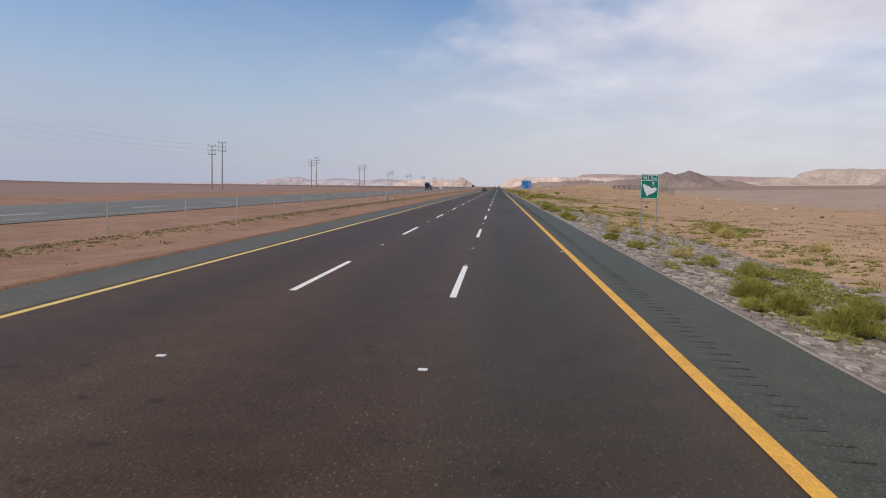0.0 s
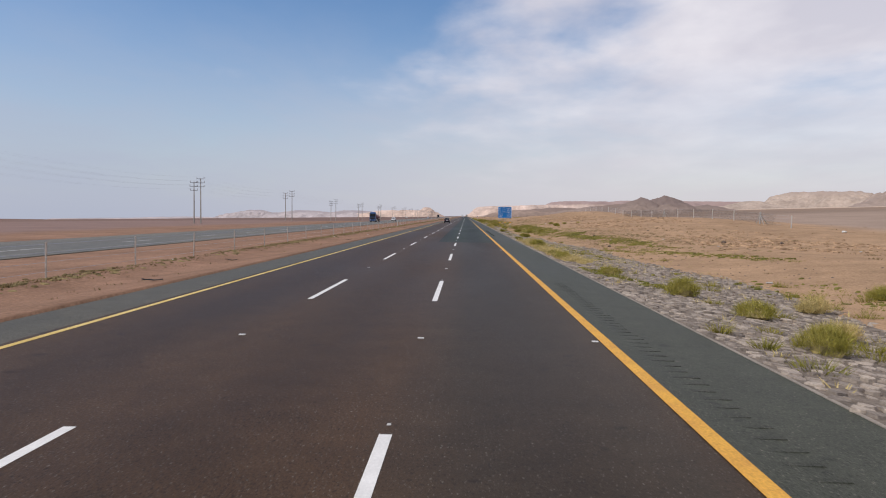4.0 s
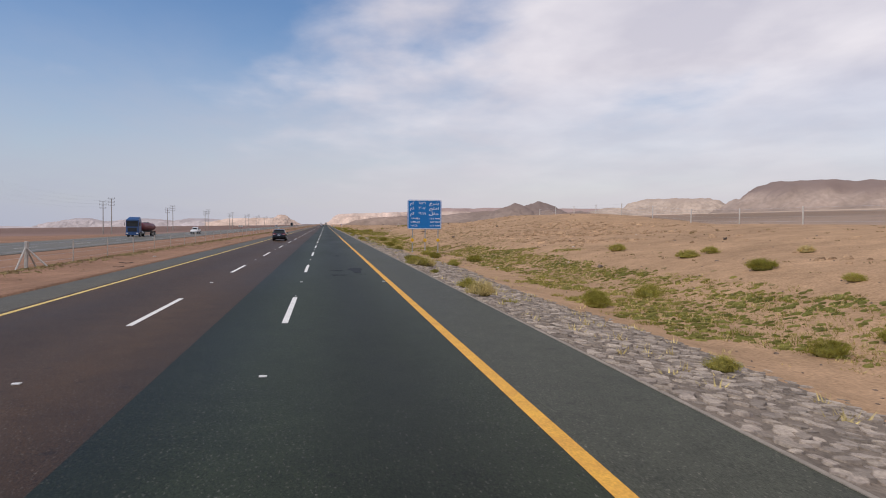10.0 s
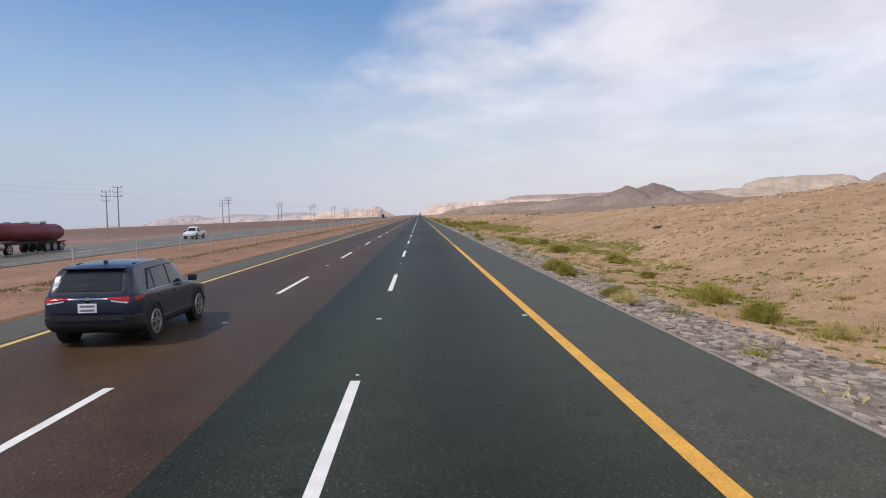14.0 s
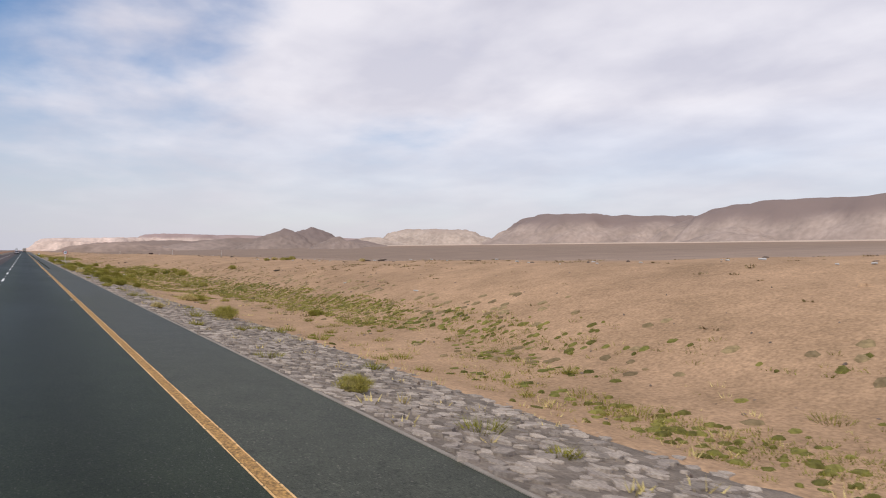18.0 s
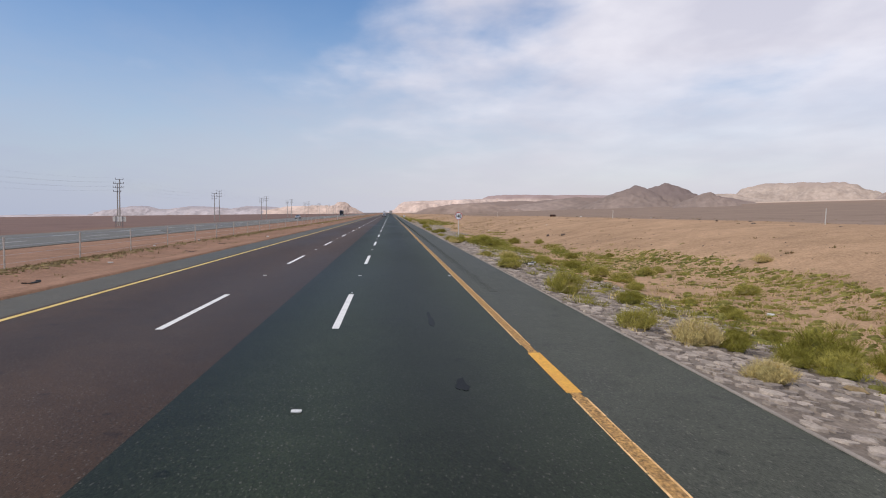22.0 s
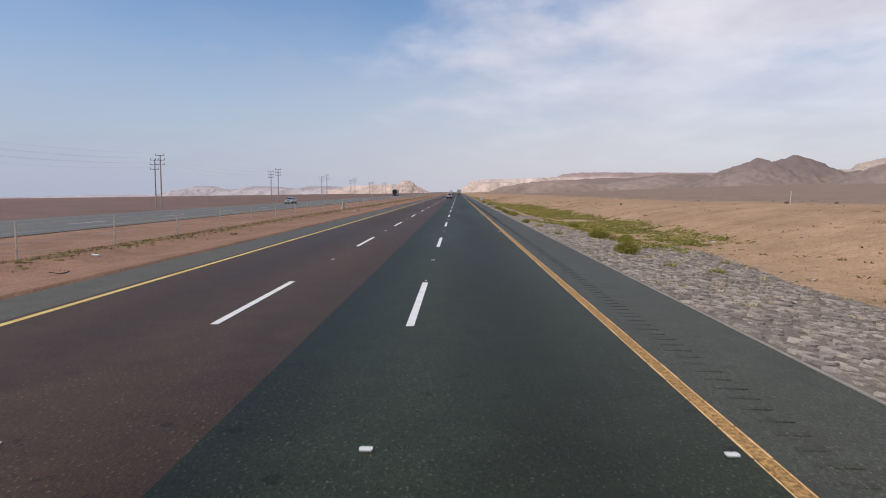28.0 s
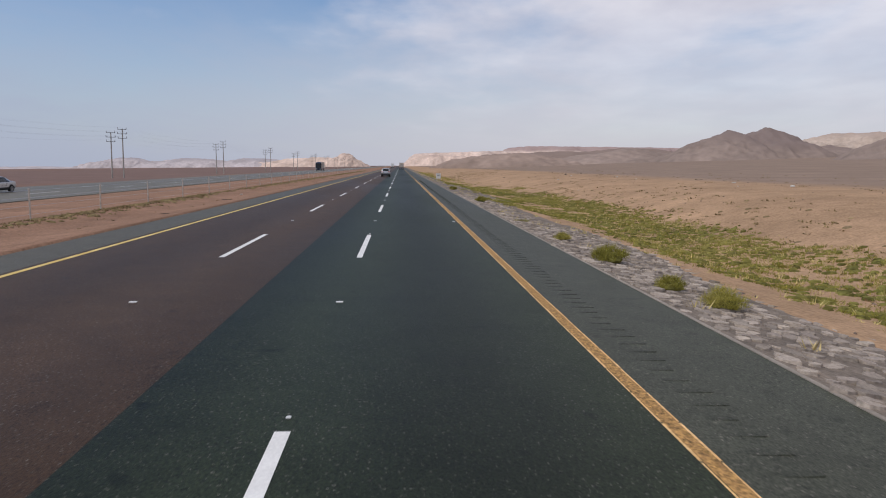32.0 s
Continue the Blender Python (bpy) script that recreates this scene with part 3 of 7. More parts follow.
def strip(name, x0, x1, z, material, label, y0=Y0, y1=Y1, thick=0.25, xmid=(), step=6.0, zfun=None, kind="structure"):
    """A long slab along the road with real thickness."""
    ys = np.arange(y0, y1 + step, step)
    ys[-1] = y1
    xs = [x0, *xmid, x1]
    n = len(xs)
    v, f = [], []
    for y in ys:
        for x in xs:
            v.append((x, y, zfun(x, y) if zfun else z))
        v.append((x1, y, (zfun(x1, y) if zfun else z) - thick))
        v.append((x0, y, (zfun(x0, y) if zfun else z) - thick))
    w = n + 2
    for i in range(len(ys) - 1):
        for j in range(w):
            if j == n:
                continue
            a, b = i * w + j, i * w + (j + 1) % w
            f.append((a, b, b + w, a + w))
    return tagged(new(name, mesh_np(name, v, f, material)), label, name.rstrip("_0123456789"), kind=kind)


make_ground()
strip("road", -7.7, 3.80, 0.0, M["road_old"], "straight three-lane highway of worn brown asphalt", y1=4300, step=20)
PATCH = 149.2  # where the resurfaced right lane begins
strip("resurfaced_lane", -1.68, 3.79, 0.006, M["road_new"], "resurfaced lane of newer green-grey asphalt", y0=PATCH, y1=4300, thick=0.004, step=20)
strip("shoulder_right", 3.80, 6.06, -0.004, M["shoulder"], "paved greenish shoulder beside the highway", y1=4300, step=20, zfun=lambda x, y: -0.004 - 0.02 * (x - 3.80))
strip("shoulder_left", -9.5, -7.7, -0.004, M["shoulder_dusty"], "narrow paved inner shoulder of the highway", y1=4300, step=20, zfun=lambda x, y: -0.004 + 0.02 * (x + 7.7))
strip("far_carriageway", -41.0, -26.6, -0.47, M["far_road"], "opposite carriageway of the divided highway", y1=4300, step=20)
LANES = thing("lane_marking", (0, 0, 0), "painted white dashes and yellow edge lines on asphalt", "road marking")
LANES["kind"] = "structure"
DASH0, PERIOD, DASH = 15.08, 18.085, 6.03


def quad_slab(x0, x1, y0, y1, z, t=0.004):
    return [(x0, y0, z), (x1, y0, z), (x1, y1, z), (x0, y1, z), (x0, y0, z - t), (x1, y0, z - t), (x1, y1, z - t), (x0, y1, z - t)]


SLAB_F = [(0, 1, 2, 3), (0, 4, 5, 1), (1, 5, 6, 2), (2, 6, 7, 3), (3, 7, 4, 0)]


def slabs(rows, material, name):
    v, f = [], []
    for r in rows:
        k = len(v)
        v += quad_slab(*r)
        f += [tuple(k + i for i in q) for q in SLAB_F]
    return mesh_np(name, v, f, material)


dash_me = slabs([(-0.075, 0.075, 0, DASH, 0.0)], M["white"], "dash")
for k in range(-3, 120):
    for x, z in ((0.0, 0.011), (-3.65, 0.005)):
        o = new("dash", dash_me)
        o.parent = LANES
        o.location = (x, DASH0 + PERIOD * k, z if DASH0 + PERIOD * k > PATCH or x else 0.005)
for k in range(-8, 90):
    for x in (-31.8, -35.4):
        o = new("dash", dash_me)
        o.parent = LANES
        o.location = (x, 113.2 + PERIOD * k, -0.465)
part("edge_line", slabs([(-28.68, -28.57, Y0, 3000, -0.465), (-39.06, -38.94, Y0, 3000, -0.465)], M["white_dusty"], "edge_line"), None, LANES, "white edge lines of the opposite carriageway")
part("edge_line", slabs([(3.61, 3.83, Y0, 352, 0.011)], M["yellow"], "edge_line"), None, LANES, "solid yellow edge line")
part("edge_line", slabs([(3.645, 3.795, 352, 480, 0.011), (3.645, 3.795, 482.7, 545, 0.011), (3.685, 3.835, 545, 4000, 0.011)], M["yellow_worn"], "edge_line"), None, LANES, "dusty worn orange-yellow edge line")
for x0, x1 in ((3.618, 3.644), (3.796, 3.822)):  # ragged rims of an older, wider coat
    part("line_rim", slabs([(x0 + 0.04 * (i > 213), x1 - 0.004 * (i % 3) + 0.04 * (i > 213), 352 + 0.9 * i, 352 + 0.9 * i + 0.86, 0.0105) for i in range(500) if not 141 < i < 146], M["yellow_rim"], "line_rim"), None, LANES, "thin bright rim of the worn edge line")
part("edge_line", slabs([(3.61, 3.83, 480, 482.7, 0.011)], M["yellow"], "edge_line"), None, LANES, "short bright repainted piece of edge line")
part("edge_line", slabs([(-7.54, -7.38, Y0, 4000, 0.005)], M["yellow_pale"], "edge_line"), None, LANES, "pale yellow inner edge line")


# ---------- hills on the skyline ----------
def hill(cx, cy, lx, ly, top, base, material, label, seed, rz=0.0, flat=0.35, rough=0.12, sharp=1.0, n=(76, 48), lean=0.0, box_=2.0, name="hill", wob=1.0, ridge=0.0):
    """A weathered hill: oval plan with a gullied edge, slopes up to a flat or pointed crown, cut by ridges and gullies. top and base are world heights."""
    nu, nv = n
    hgt = top - base
    v = []
    for i in range(nv):
        for j in range(nu):
            a, b = -1.15 + 2.3 * j / (nu - 1), -1.15 + 2.3 * i / (nv - 1)
            edge = 0.16 * noise.noise((a * 2.3 + seed, b * 2.3, seed)) + 0.10 * noise.noise((a * 6 + seed, b * 6, 2 * seed)) + 0.05 * noise.noise((a * 15, b * 15 + seed, 1.0))
            r = (abs(a) ** box_ + abs(b) ** box_) ** (1 / box_) + wob * edge
            s = min(1.0, max(0.0, (1 - r) / (1 - flat)))
            s = s ** sharp
            s = s * s * (3 - 2 * s) if flat > 0.2 else s
            gully = 1 - rough * (1 - s) * abs(noise.noise((a * 9 + seed, b * 9, 5.0))) * 2
            z = hgt * s * gully * (1 + lean * a) + hgt * 0.05 * wob * s * noise.noise((a * 11, b * 11 + seed, 9.0)) + hgt * 0.03 * wob * s * noise.noise((a * 30, b * 30, seed))
            if ridge:
                cut = sum(k * (0.35 - abs(noise.noise((a * f + seed, b * f - seed, 0.7 * f)))) for f, k in ((2.6, 1.0), (6.0, 0.6), (13.0, 0.35), (27.0, 0.2)))
                z += hgt * ridge * cut * min(1.0, 3.0 * s) * (1.15 - 0.75 * s)
            v.append((a * lx, b * ly, z - 0.04 * hgt))
    c, s_ = math.cos(radians(rz)), math.sin(radians(rz))
    v = np.array(v)
    w = np.stack([cx + c * v[:, 0] - s_ * v[:, 1], cy + s_ * v[:, 0] + c * v[:, 1], base + v[:, 2]], 1)
    skirt = v[:, 2] < 0.002 * hgt - 0.04 * hgt
    w[skirt, 2] = np.minimum(w[skirt, 2], ground_z(w[skirt, 0], w[skirt, 1]) - 3.0)  # the foot runs into the ground
    me = mesh_np(name, w, grid_faces(nv, nu), material, True)
    return tagged(new(name, me), label, "hill", "hills on the skyline")


# double-peaked dark hill and its small neighbour, right of the road
DH = dict(flat=0.03, wob=0.5, ridge=0.15, n=(110, 84))
hill(318, 1330, 74, 66, 41, 8, M["hill_dark"], "dark brown double-peaked rocky hill", 1.3, sharp=0.95, **DH)
hill(366, 1350, 90, 74, 45, 8, M["hill_dark"], "dark brown double-peaked rocky hill", 2.1, sharp=0.9, **DH)
hill(288, 1066, 36, 36, 23.5, 7, M["hill_dark"], "small dark conical hill on the plain", 3.7, sharp=0.95, **DH)
hill(455, 1385, 90, 70, 31, 10, M["hill_dark"], "low dark shoulder of rocky hills", 4.4, sharp=0.9, **DH)
hill(245, 1400, 95, 64, 24, 6, M["hill_dark"], "low dark shoulder of rocky hills", 5.2, sharp=0.8, **DH)
# low ridge in front of the far cliffs
LR = dict(flat=0.1, ridge=0.2, n=(100, 70))
hill(105, 1300, 75, 60, 15.5, 1, M["low_ridge"], "low rounded brown ridge on the plain", 6.6, sharp=0.7, **LR)
hill(200, 1520, 150, 70, 22, 3, M["low_ridge"], "low rounded brown ridge on the plain", 7.9, sharp=0.7, **LR)
hill(430, 1900, 240, 110, 38, 10, M["low_ridge"], "low rounded brown ridge on the plain", 8.3, sharp=0.7, **LR)
# pale flat-topped hill and the long dark mesa
hill(1095, 2190, 270, 170, 90, 34, M["mesa_pale"], "pale flat-topped hill", 9.1, rz=-28, flat=0.3, wob=0.9, box_=2.2, rough=0.3, ridge=0.16, n=(130, 90))
hill(860, 2150, 150, 110, 58, 26, M["mesa_pale"], "pale low foothill", 10.7, flat=0.12, wob=0.7, ridge=0.25, n=(90, 60))
hill(1126, 1467, 320, 305, 95, 30, M["mesa"], "long flat-topped dark mesa with pale foot slopes", 11.4, rz=-34, flat=0.60, box_=5.0, n=(130, 110), name="mesa", wob=0.5, rough=0.4, ridge=0.17)
hill(1227, 870, 350, 450, 102, 30, M["mesa"], "long flat-topped dark mesa with pale foot slopes", 12.2, flat=0.64, box_=4.5, n=(110, 150), name="mesa", wob=0.5, rough=0.4, ridge=0.17)
hill(915, 1020, 120, 90, 58, 28, M["mesa"], "eroded foot spur of a mesa", 13.8, rz=20, flat=0.1, wob=0.8, ridge=0.25, n=(90, 60))
hill(985, 1270, 90, 60, 60, 30, M["mesa"], "eroded foot spur of a mesa", 13.1, rz=-30, flat=0.1, wob=0.8, ridge=0.25, n=(90, 60))
# far pale cliffs with a dark cap, closing the road's line
FP = dict(n=(200, 70), name="plateau", ridge=0.12)
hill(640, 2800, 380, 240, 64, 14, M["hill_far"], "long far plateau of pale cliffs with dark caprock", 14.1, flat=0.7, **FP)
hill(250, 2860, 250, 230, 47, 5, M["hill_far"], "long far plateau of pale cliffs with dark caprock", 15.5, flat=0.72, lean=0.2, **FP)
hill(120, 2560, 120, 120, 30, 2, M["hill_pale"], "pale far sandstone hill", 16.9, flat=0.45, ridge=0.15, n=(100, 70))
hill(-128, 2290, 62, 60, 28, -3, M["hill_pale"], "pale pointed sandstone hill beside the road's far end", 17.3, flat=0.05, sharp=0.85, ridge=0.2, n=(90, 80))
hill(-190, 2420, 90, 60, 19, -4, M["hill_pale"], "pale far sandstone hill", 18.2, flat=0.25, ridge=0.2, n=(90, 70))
# far range on the left, its haze painted into the rock colour
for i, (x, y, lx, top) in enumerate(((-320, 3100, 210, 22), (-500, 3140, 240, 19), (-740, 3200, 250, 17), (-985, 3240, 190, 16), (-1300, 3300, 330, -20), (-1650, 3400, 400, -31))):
    hill(x, y, lx, 130, top, -8 - 0.0205 * abs(x), M["hill_pale" if i < 1 else "hill_hazy"], "far range of eroded hills paled by haze", 20.1 + 1.7 * i, flat=0.15, sharp=0.6, rough=0.5, box_=2.3, wob=1.1, ridge=0.22, n=(120, 44))
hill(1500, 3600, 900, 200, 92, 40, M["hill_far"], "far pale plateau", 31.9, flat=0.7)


# ---------- signs ----------
def letters(text, size, at, material, parent, name="letter", align="LEFT", width=None, bold=0.012):
    """Raised sheet lettering facing down the road, as a mesh."""
    cu = bpy.data.curves.new("t", "FONT")
    cu.body, cu.size, cu.extrude, cu.offset, cu.align_x, cu.resolution_u = text, size, 0.002, bold * size, align, 3
    tmp = bpy.data.objects.new("t", cu)
    scene.collection.objects.link(tmp)
    bpy.context.view_layer.update()
    me = bpy.data.meshes.new_from_object(tmp.evaluated_get(bpy.context.evaluated_depsgraph_get()))
    bpy.data.objects.remove(tmp)
    me.materials.clear()
    me.materials.append(material)
    xs = [v.co.x for v in me.vertices]
    sx = width / max(0.01, max(xs) - min(xs)) if width and xs else 1.0
    if width and align == "LEFT":
        at = (at[0] - min(xs) * sx, at[1], at[2])
    place = Matrix.Translation(at) @ pose(0, 0, 0, 90) @ Matrix.Diagonal((sx, 1, 1, 1))
    bm = bmesh.new()
    bm.from_mesh(me)
    bmesh.ops.remove_doubles(bm, verts=bm.verts, dist=1e-5)
    left = set(bm.faces)
    while left:  # one object a letter
        stack, isle = [left.pop()], []
        while stack:
            q = stack.pop()
            isle.append(q)
            for e in q.edges:
                for g in e.link_faces:
                    if g in left:
                        left.remove(g)
                        stack.append(g)
        b2, made = bmesh.new(), {}
        for q in isle:
            for v in q.verts:
                if v not in made:
                    made[v] = b2.verts.new(v.co)
            b2.faces.new([made[v] for v in q.verts])
        part(name, b2, material, parent).matrix_local = place
    bm.free()


def rounded_plate(w, h, r, t, bm=None, cx=0.0, cz=0.0, y=0.0, hole=None):
    """A rounded sheet in the xz plane; hole leaves a border of that width."""
    bm = bm or bmesh.new()

    def ring(w2, h2, r2):
        pts = []
        for qx, qz, a0 in ((1, 1, 0), (-1, 1, 90), (-1, -1, 180), (1, -1, 270)):
            for s in range(6):
                a = radians(a0 + 18 * s)
                pts.append((cx + qx * (w2 / 2 - r2) + r2 * math.cos(a), cz + qz * (h2 / 2 - r2) + r2 * math.sin(a)))
        return pts
    o = ring(w, h, r)
    fr = [bm.verts.new((x, y - t / 2, z)) for x, z in o]
    bk = [bm.verts.new((x, y + t / 2, z)) for x, z in o]
    n = len(o)
    for i in range(n):
        bm.faces.new((fr[i], fr[(i + 1) % n], bk[(i + 1) % n], bk[i]))
    if hole:
        q = ring(w - 2 * hole, h - 2 * hole, max(0.01, r - hole))
        fi = [bm.verts.new((x, y - t / 2, z)) for x, z in q]
        bi = [bm.verts.new((x, y + t / 2, z)) for x, z in q]
        for i in range(n):
            j = (i + 1) % n
            bm.faces.new((fr[j], fr[i], fi[i], fi[j]))
            bm.faces.new((bk[i], bk[j], bi[j], bi[i]))
            bm.faces.new((fi[j], fi[i], bi[i], bi[j]))
    else:
        bm.faces.new(fr[::-1])
        bm.faces.new(bk)
    return bm


def distance_sign():
    cx, cy, w, h, zc = 12.93, 296.8, 4.18, 3.56, 3.71
    s = thing("distance_sign", (cx, cy, 0), "large blue bilingual distance sign on three steel posts", "road sign")
    part("panel", rounded_plate(w, h, 0.2, 0.03, cz=zc), M["blue"], s)
    part("border", rounded_plate(w - 0.08, h - 0.08, 0.18, 0.004, cz=zc, y=-0.018, hole=0.06), M["sign_white"], s, "white border line")
    part("back_sheet", rounded_plate(w - 0.04, h - 0.04, 0.18, 0.01, cz=zc, y=0.024), M["alu"], s)
    for i, x in enumerate((-1.45, 0.1, 1.7)):
        zb = float(ground_z(cx + x, cy)) - 0.1
        p = part("post", box(0.11, 0.15, zc + 1.6 - zb, (x, 0.12, (zc + 1.6 + zb) / 2), 0.012), M["steel"], s)
        part("base_plate", box(0.34, 0.34, 0.12, (x, 0.12, zb + 0.14), 0.02), M["concrete"], p)
        q = part("marker", rounded_plate(0.40, 0.40, 0.18, 0.012, cx=x - 0.02, cz=0.60, y=0.03), M["alu"], s, "round amber reflector marker")
        for a in range(-2, 3):
            for b in range(-2, 3):
                if abs(a) + abs(b) < 4 and (a + b) % 2 == 0:
                    part("lens", rod((x - 0.02 + 0.088 * a, 0.02, 0.60 + 0.088 * b), (x - 0.02 + 0.088 * a, 0.004, 0.60 + 0.088 * b), 0.072, 0.058, 8), M["amber"], q)
    for z in (2.5, 3.8, 5.0):
        part("rail", box(w - 0.4, 0.05, 0.08, (0, 0.05, z)), M["steel"], s)
    W_ = M["sign_white"]
    km = "\ufee2\ufedb"
    rows = (("\ufeca\ufe92\ufee8\ufef3", "\u0661\u0665\u0669", 4.95), ("\ufe9e\ufee0\ufee3\ufe8d", "\u0663\u0660\u0667", 4.33), ("\ufede\ufed8\ufea3", "\u0669\u0661\u0661", 3.68))
    for town, num, z in rows:
        letters(town, 0.46, (0.58, -0.02, z), W_, s, width=1.18, bold=0.006)
        letters(num, 0.46, (-0.72, -0.02, z + 0.02), W_, s, width=0.84, bold=-0.006)
        letters(km, 0.46, (-1.76, -0.02, z), W_, s, width=0.48, bold=0.0)
    for town, num, z in (("YANBU", "159 KM", 3.14), ("UMLUJ", "307 KM", 2.72), ("HAQL", "911 KM", 2.28)):
        letters(town, 0.27, (-1.66, -0.02, z), W_, s, width=1.06 * (0.8 if town == "HAQL" else 1), bold=0.004)
        letters(num, 0.27, (0.66, -0.02, z), W_, s, width=1.2, bold=0.004)
    return s


def route_sign():
    cx, cy, w, h, zc = 12.1, 51.8, 1.32, 1.80, 2.83
    s = thing("route_sign", (cx, cy, 0), "green northbound route sign with a white country map", "road sign")
    part("panel", rounded_plate(w, h, 0.12, 0.025, cz=zc), M["green"], s)
    part("border", rounded_plate(w - 0.05, h - 0.05, 0.11, 0.004, cz=zc, y=-0.015, hole=0.035), M["sign_white"], s, "white border line")
    part("rule", box(w - 0.12, 0.004, 0.03, (0, -0.015, zc + 0.46)), M["sign_white"], s, "white dividing line")
    part("rule", box(0.03, 0.004, 0.36, (-0.12, -0.015, zc + 0.65)), M["sign_white"], s, "white dividing line")
    letters("N", 0.34, (-0.5, -0.018, zc + 0.54), M["sign_white"], s)
    letters("\ufedd\ufe8e\ufee4\ufeb7", 0.34, (-0.04, -0.018, zc + 0.56), M["sign_white"], s, width=0.55)
    bm = bmesh.new()
    pts = [(-0.52, 0.13), (-0.42, 0.2), (-0.2, 0.08), (0.02, 0.0), (0.14, -0.1), (0.26, -0.08), (0.36, -0.02), (0.52, -0.12), (0.5, -0.26), (0.3, -0.44), (-0.06, -0.6), (-0.16, -0.72), (-0.26, -0.52), (-0.4, -0.22)]
    fr = [bm.verts.new((x, -0.019, zc + z)) for x, z in pts]
    bk = [bm.verts.new((x, -0.013, zc + z)) for x, z in pts]
    bm.faces.new(fr[::-1])
    bm.faces.new(bk)
    for i in range(len(pts)):
        j = (i + 1) % len(pts)
        bm.faces.new((fr[i], fr[j], bk[j], bk[i]))
    part("map", bm, M["sign_white"], s, "white map outline")
    e = bmesh.new()
    for a in (35, -35):
        box(0.03, 0.004, 0.3, (0.24, -0.017, zc + 0.2), bm=e, rot=pose(0, 0, 0, 0, a, 0))
    rod((0.24, -0.013, zc + 0.30), (0.24, -0.019, zc + 0.30), 0.07, seg=10, bm=e)
    part("emblem", e, M["sign_white"], s, "small white emblem")
    for x in (-0.5, 0.62):
        zb = float(ground_z(cx + x, cy)) - 0.1
        p = part("post", box(0.07, 0.09, zc + 0.95 - zb, (x, 0.07, (zc + 0.95 + zb) / 2), 0.008), M["steel"], s)
        part("footing", box(0.3, 0.3, 0.12, (x, 0.07, zb + 0.12), 0.02), M["concrete"], p)
    for z in (2.3, 3.3):
        part("rail", box(w - 0.1, 0.03, 0.05, (0, 0.03, z)), M["steel"], s)


def speed_sign():
    cx, cy, zc = 8.62, 544.6, 2.14
    s = thing("speed_limit_sign", (cx, cy, 0), "round white speed limit sign with red rim", "road sign")
    part("disc", rod((0, 0.012, zc), (0, -0.012, zc), 0.43, seg=40), M["sign_white"], s)
    bm = bmesh.new()
    n = 40
    ro = [[bm.verts.new((r * math.cos(2 * math.pi * i / n), y, zc + r * math.sin(2 * math.pi * i / n))) for i in range(n)] for r, y in ((0.425, -0.013), (0.425, -0.018), (0.365, -0.018), (0.365, -0.013))]
    for i in range(n):
        j = (i + 1) % n
        for a in range(3):
            bm.faces.new((ro[a][i], ro[a][j], ro[a + 1][j], ro[a + 1][i]))
    part("rim", bm, M["sign_red"], s, "dark red rim")
    letters("140", 0.56, (-0.285, -0.017, zc - 0.195), M["sign_black"], s, width=0.57, bold=0.02)
    zb = float(ground_z(cx, cy)) - 0.15
    part("post", rod((0, 0.05, zb), (0, 0.05, zc + 0.38), 0.042, seg=12), M["board"], s)
    part("footing", box(0.3, 0.3, 0.14, (0, 0.05, zb + 0.16), 0.03), M["concrete"], s)


def marker_board():
    """White kilometre board on two short legs at the verge."""
    s = thing("kilometre_board", (8.45, 815, float(ground_z(8.45, 815))), "small white kilometre board on two legs", "road sign")
    part("board", rounded_plate(0.9, 1.0, 0.05, 0.04, cz=0.85), M["board"], s)
    part("print", box(0.5, 0.006, 0.16, (0, -0.024, 1.0)), M["plate_grey"], s)
    for x in (-0.3, 0.3):
        part("leg", box(0.08, 0.08, 0.7, (x, 0.05, 0.2), 0.01), M["concrete"], s)


distance_sign()
route_sign()
speed_sign()
marker_board()


# ---------- power line ----------
def utility_pole(at, hgt, rz, label="grey steel power pole with three crossarms"):
    s = thing("utility_pole", at, label, "power pole", "poles of the power line", rz)
    part("shaft", rod((0, 0, -0.5), (0, 0, hgt), 0.2, 0.11, 10), M["pole"], s)
    for i, z in enumerate((hgt - 0.15, hgt - 1.25, hgt - 2.35)):
        half = 1.05 if i != 1 else 1.15
        a = part("crossarm", box(2 * half, 0.12, 0.12, (0, -0.14, z), 0.01), M["dark_metal"], s)
        for sx in (-1, 1):
            part("insulator", rod((sx * (half - 0.08), -0.14, z + 0.04), (sx * (half - 0.02), -0.14, z + 0.5), 0.07, 0.05, 8), M["insulator"], a)
    return s


POLES = []
base_a = utility_pole((-76, 178, 0), 11.7, 0)
base_b = utility_pole((-73.2, 180, 0), 12.6, 0)
for k in range(-2, 16):
    y = 178 + 97.5 * k
    x = -76 + 5.0 * ss(500, 900, y)
    for ob, dx, dy, h in ((base_a, 0.0, 0.0, 11.7), (base_b, 2.7, {1: -2.0, 4: -1.0, 5: -5.5, 6: -3.0}.get(k, 0.3), 12.6)):
        z = float(ground_z(x + dx, y + dy))
        POLES.append((ob is base_b, x + dx, y + dy, z + h))
        if k == 0:
            ob.matrix_world = pose(x + dx, y + dy, z)
        else:
            copy_thing(ob, pose(x + dx, y + dy, z, 0, 0.4 * math.sin(3 * k), 2 * math.sin(k * 2.1)))
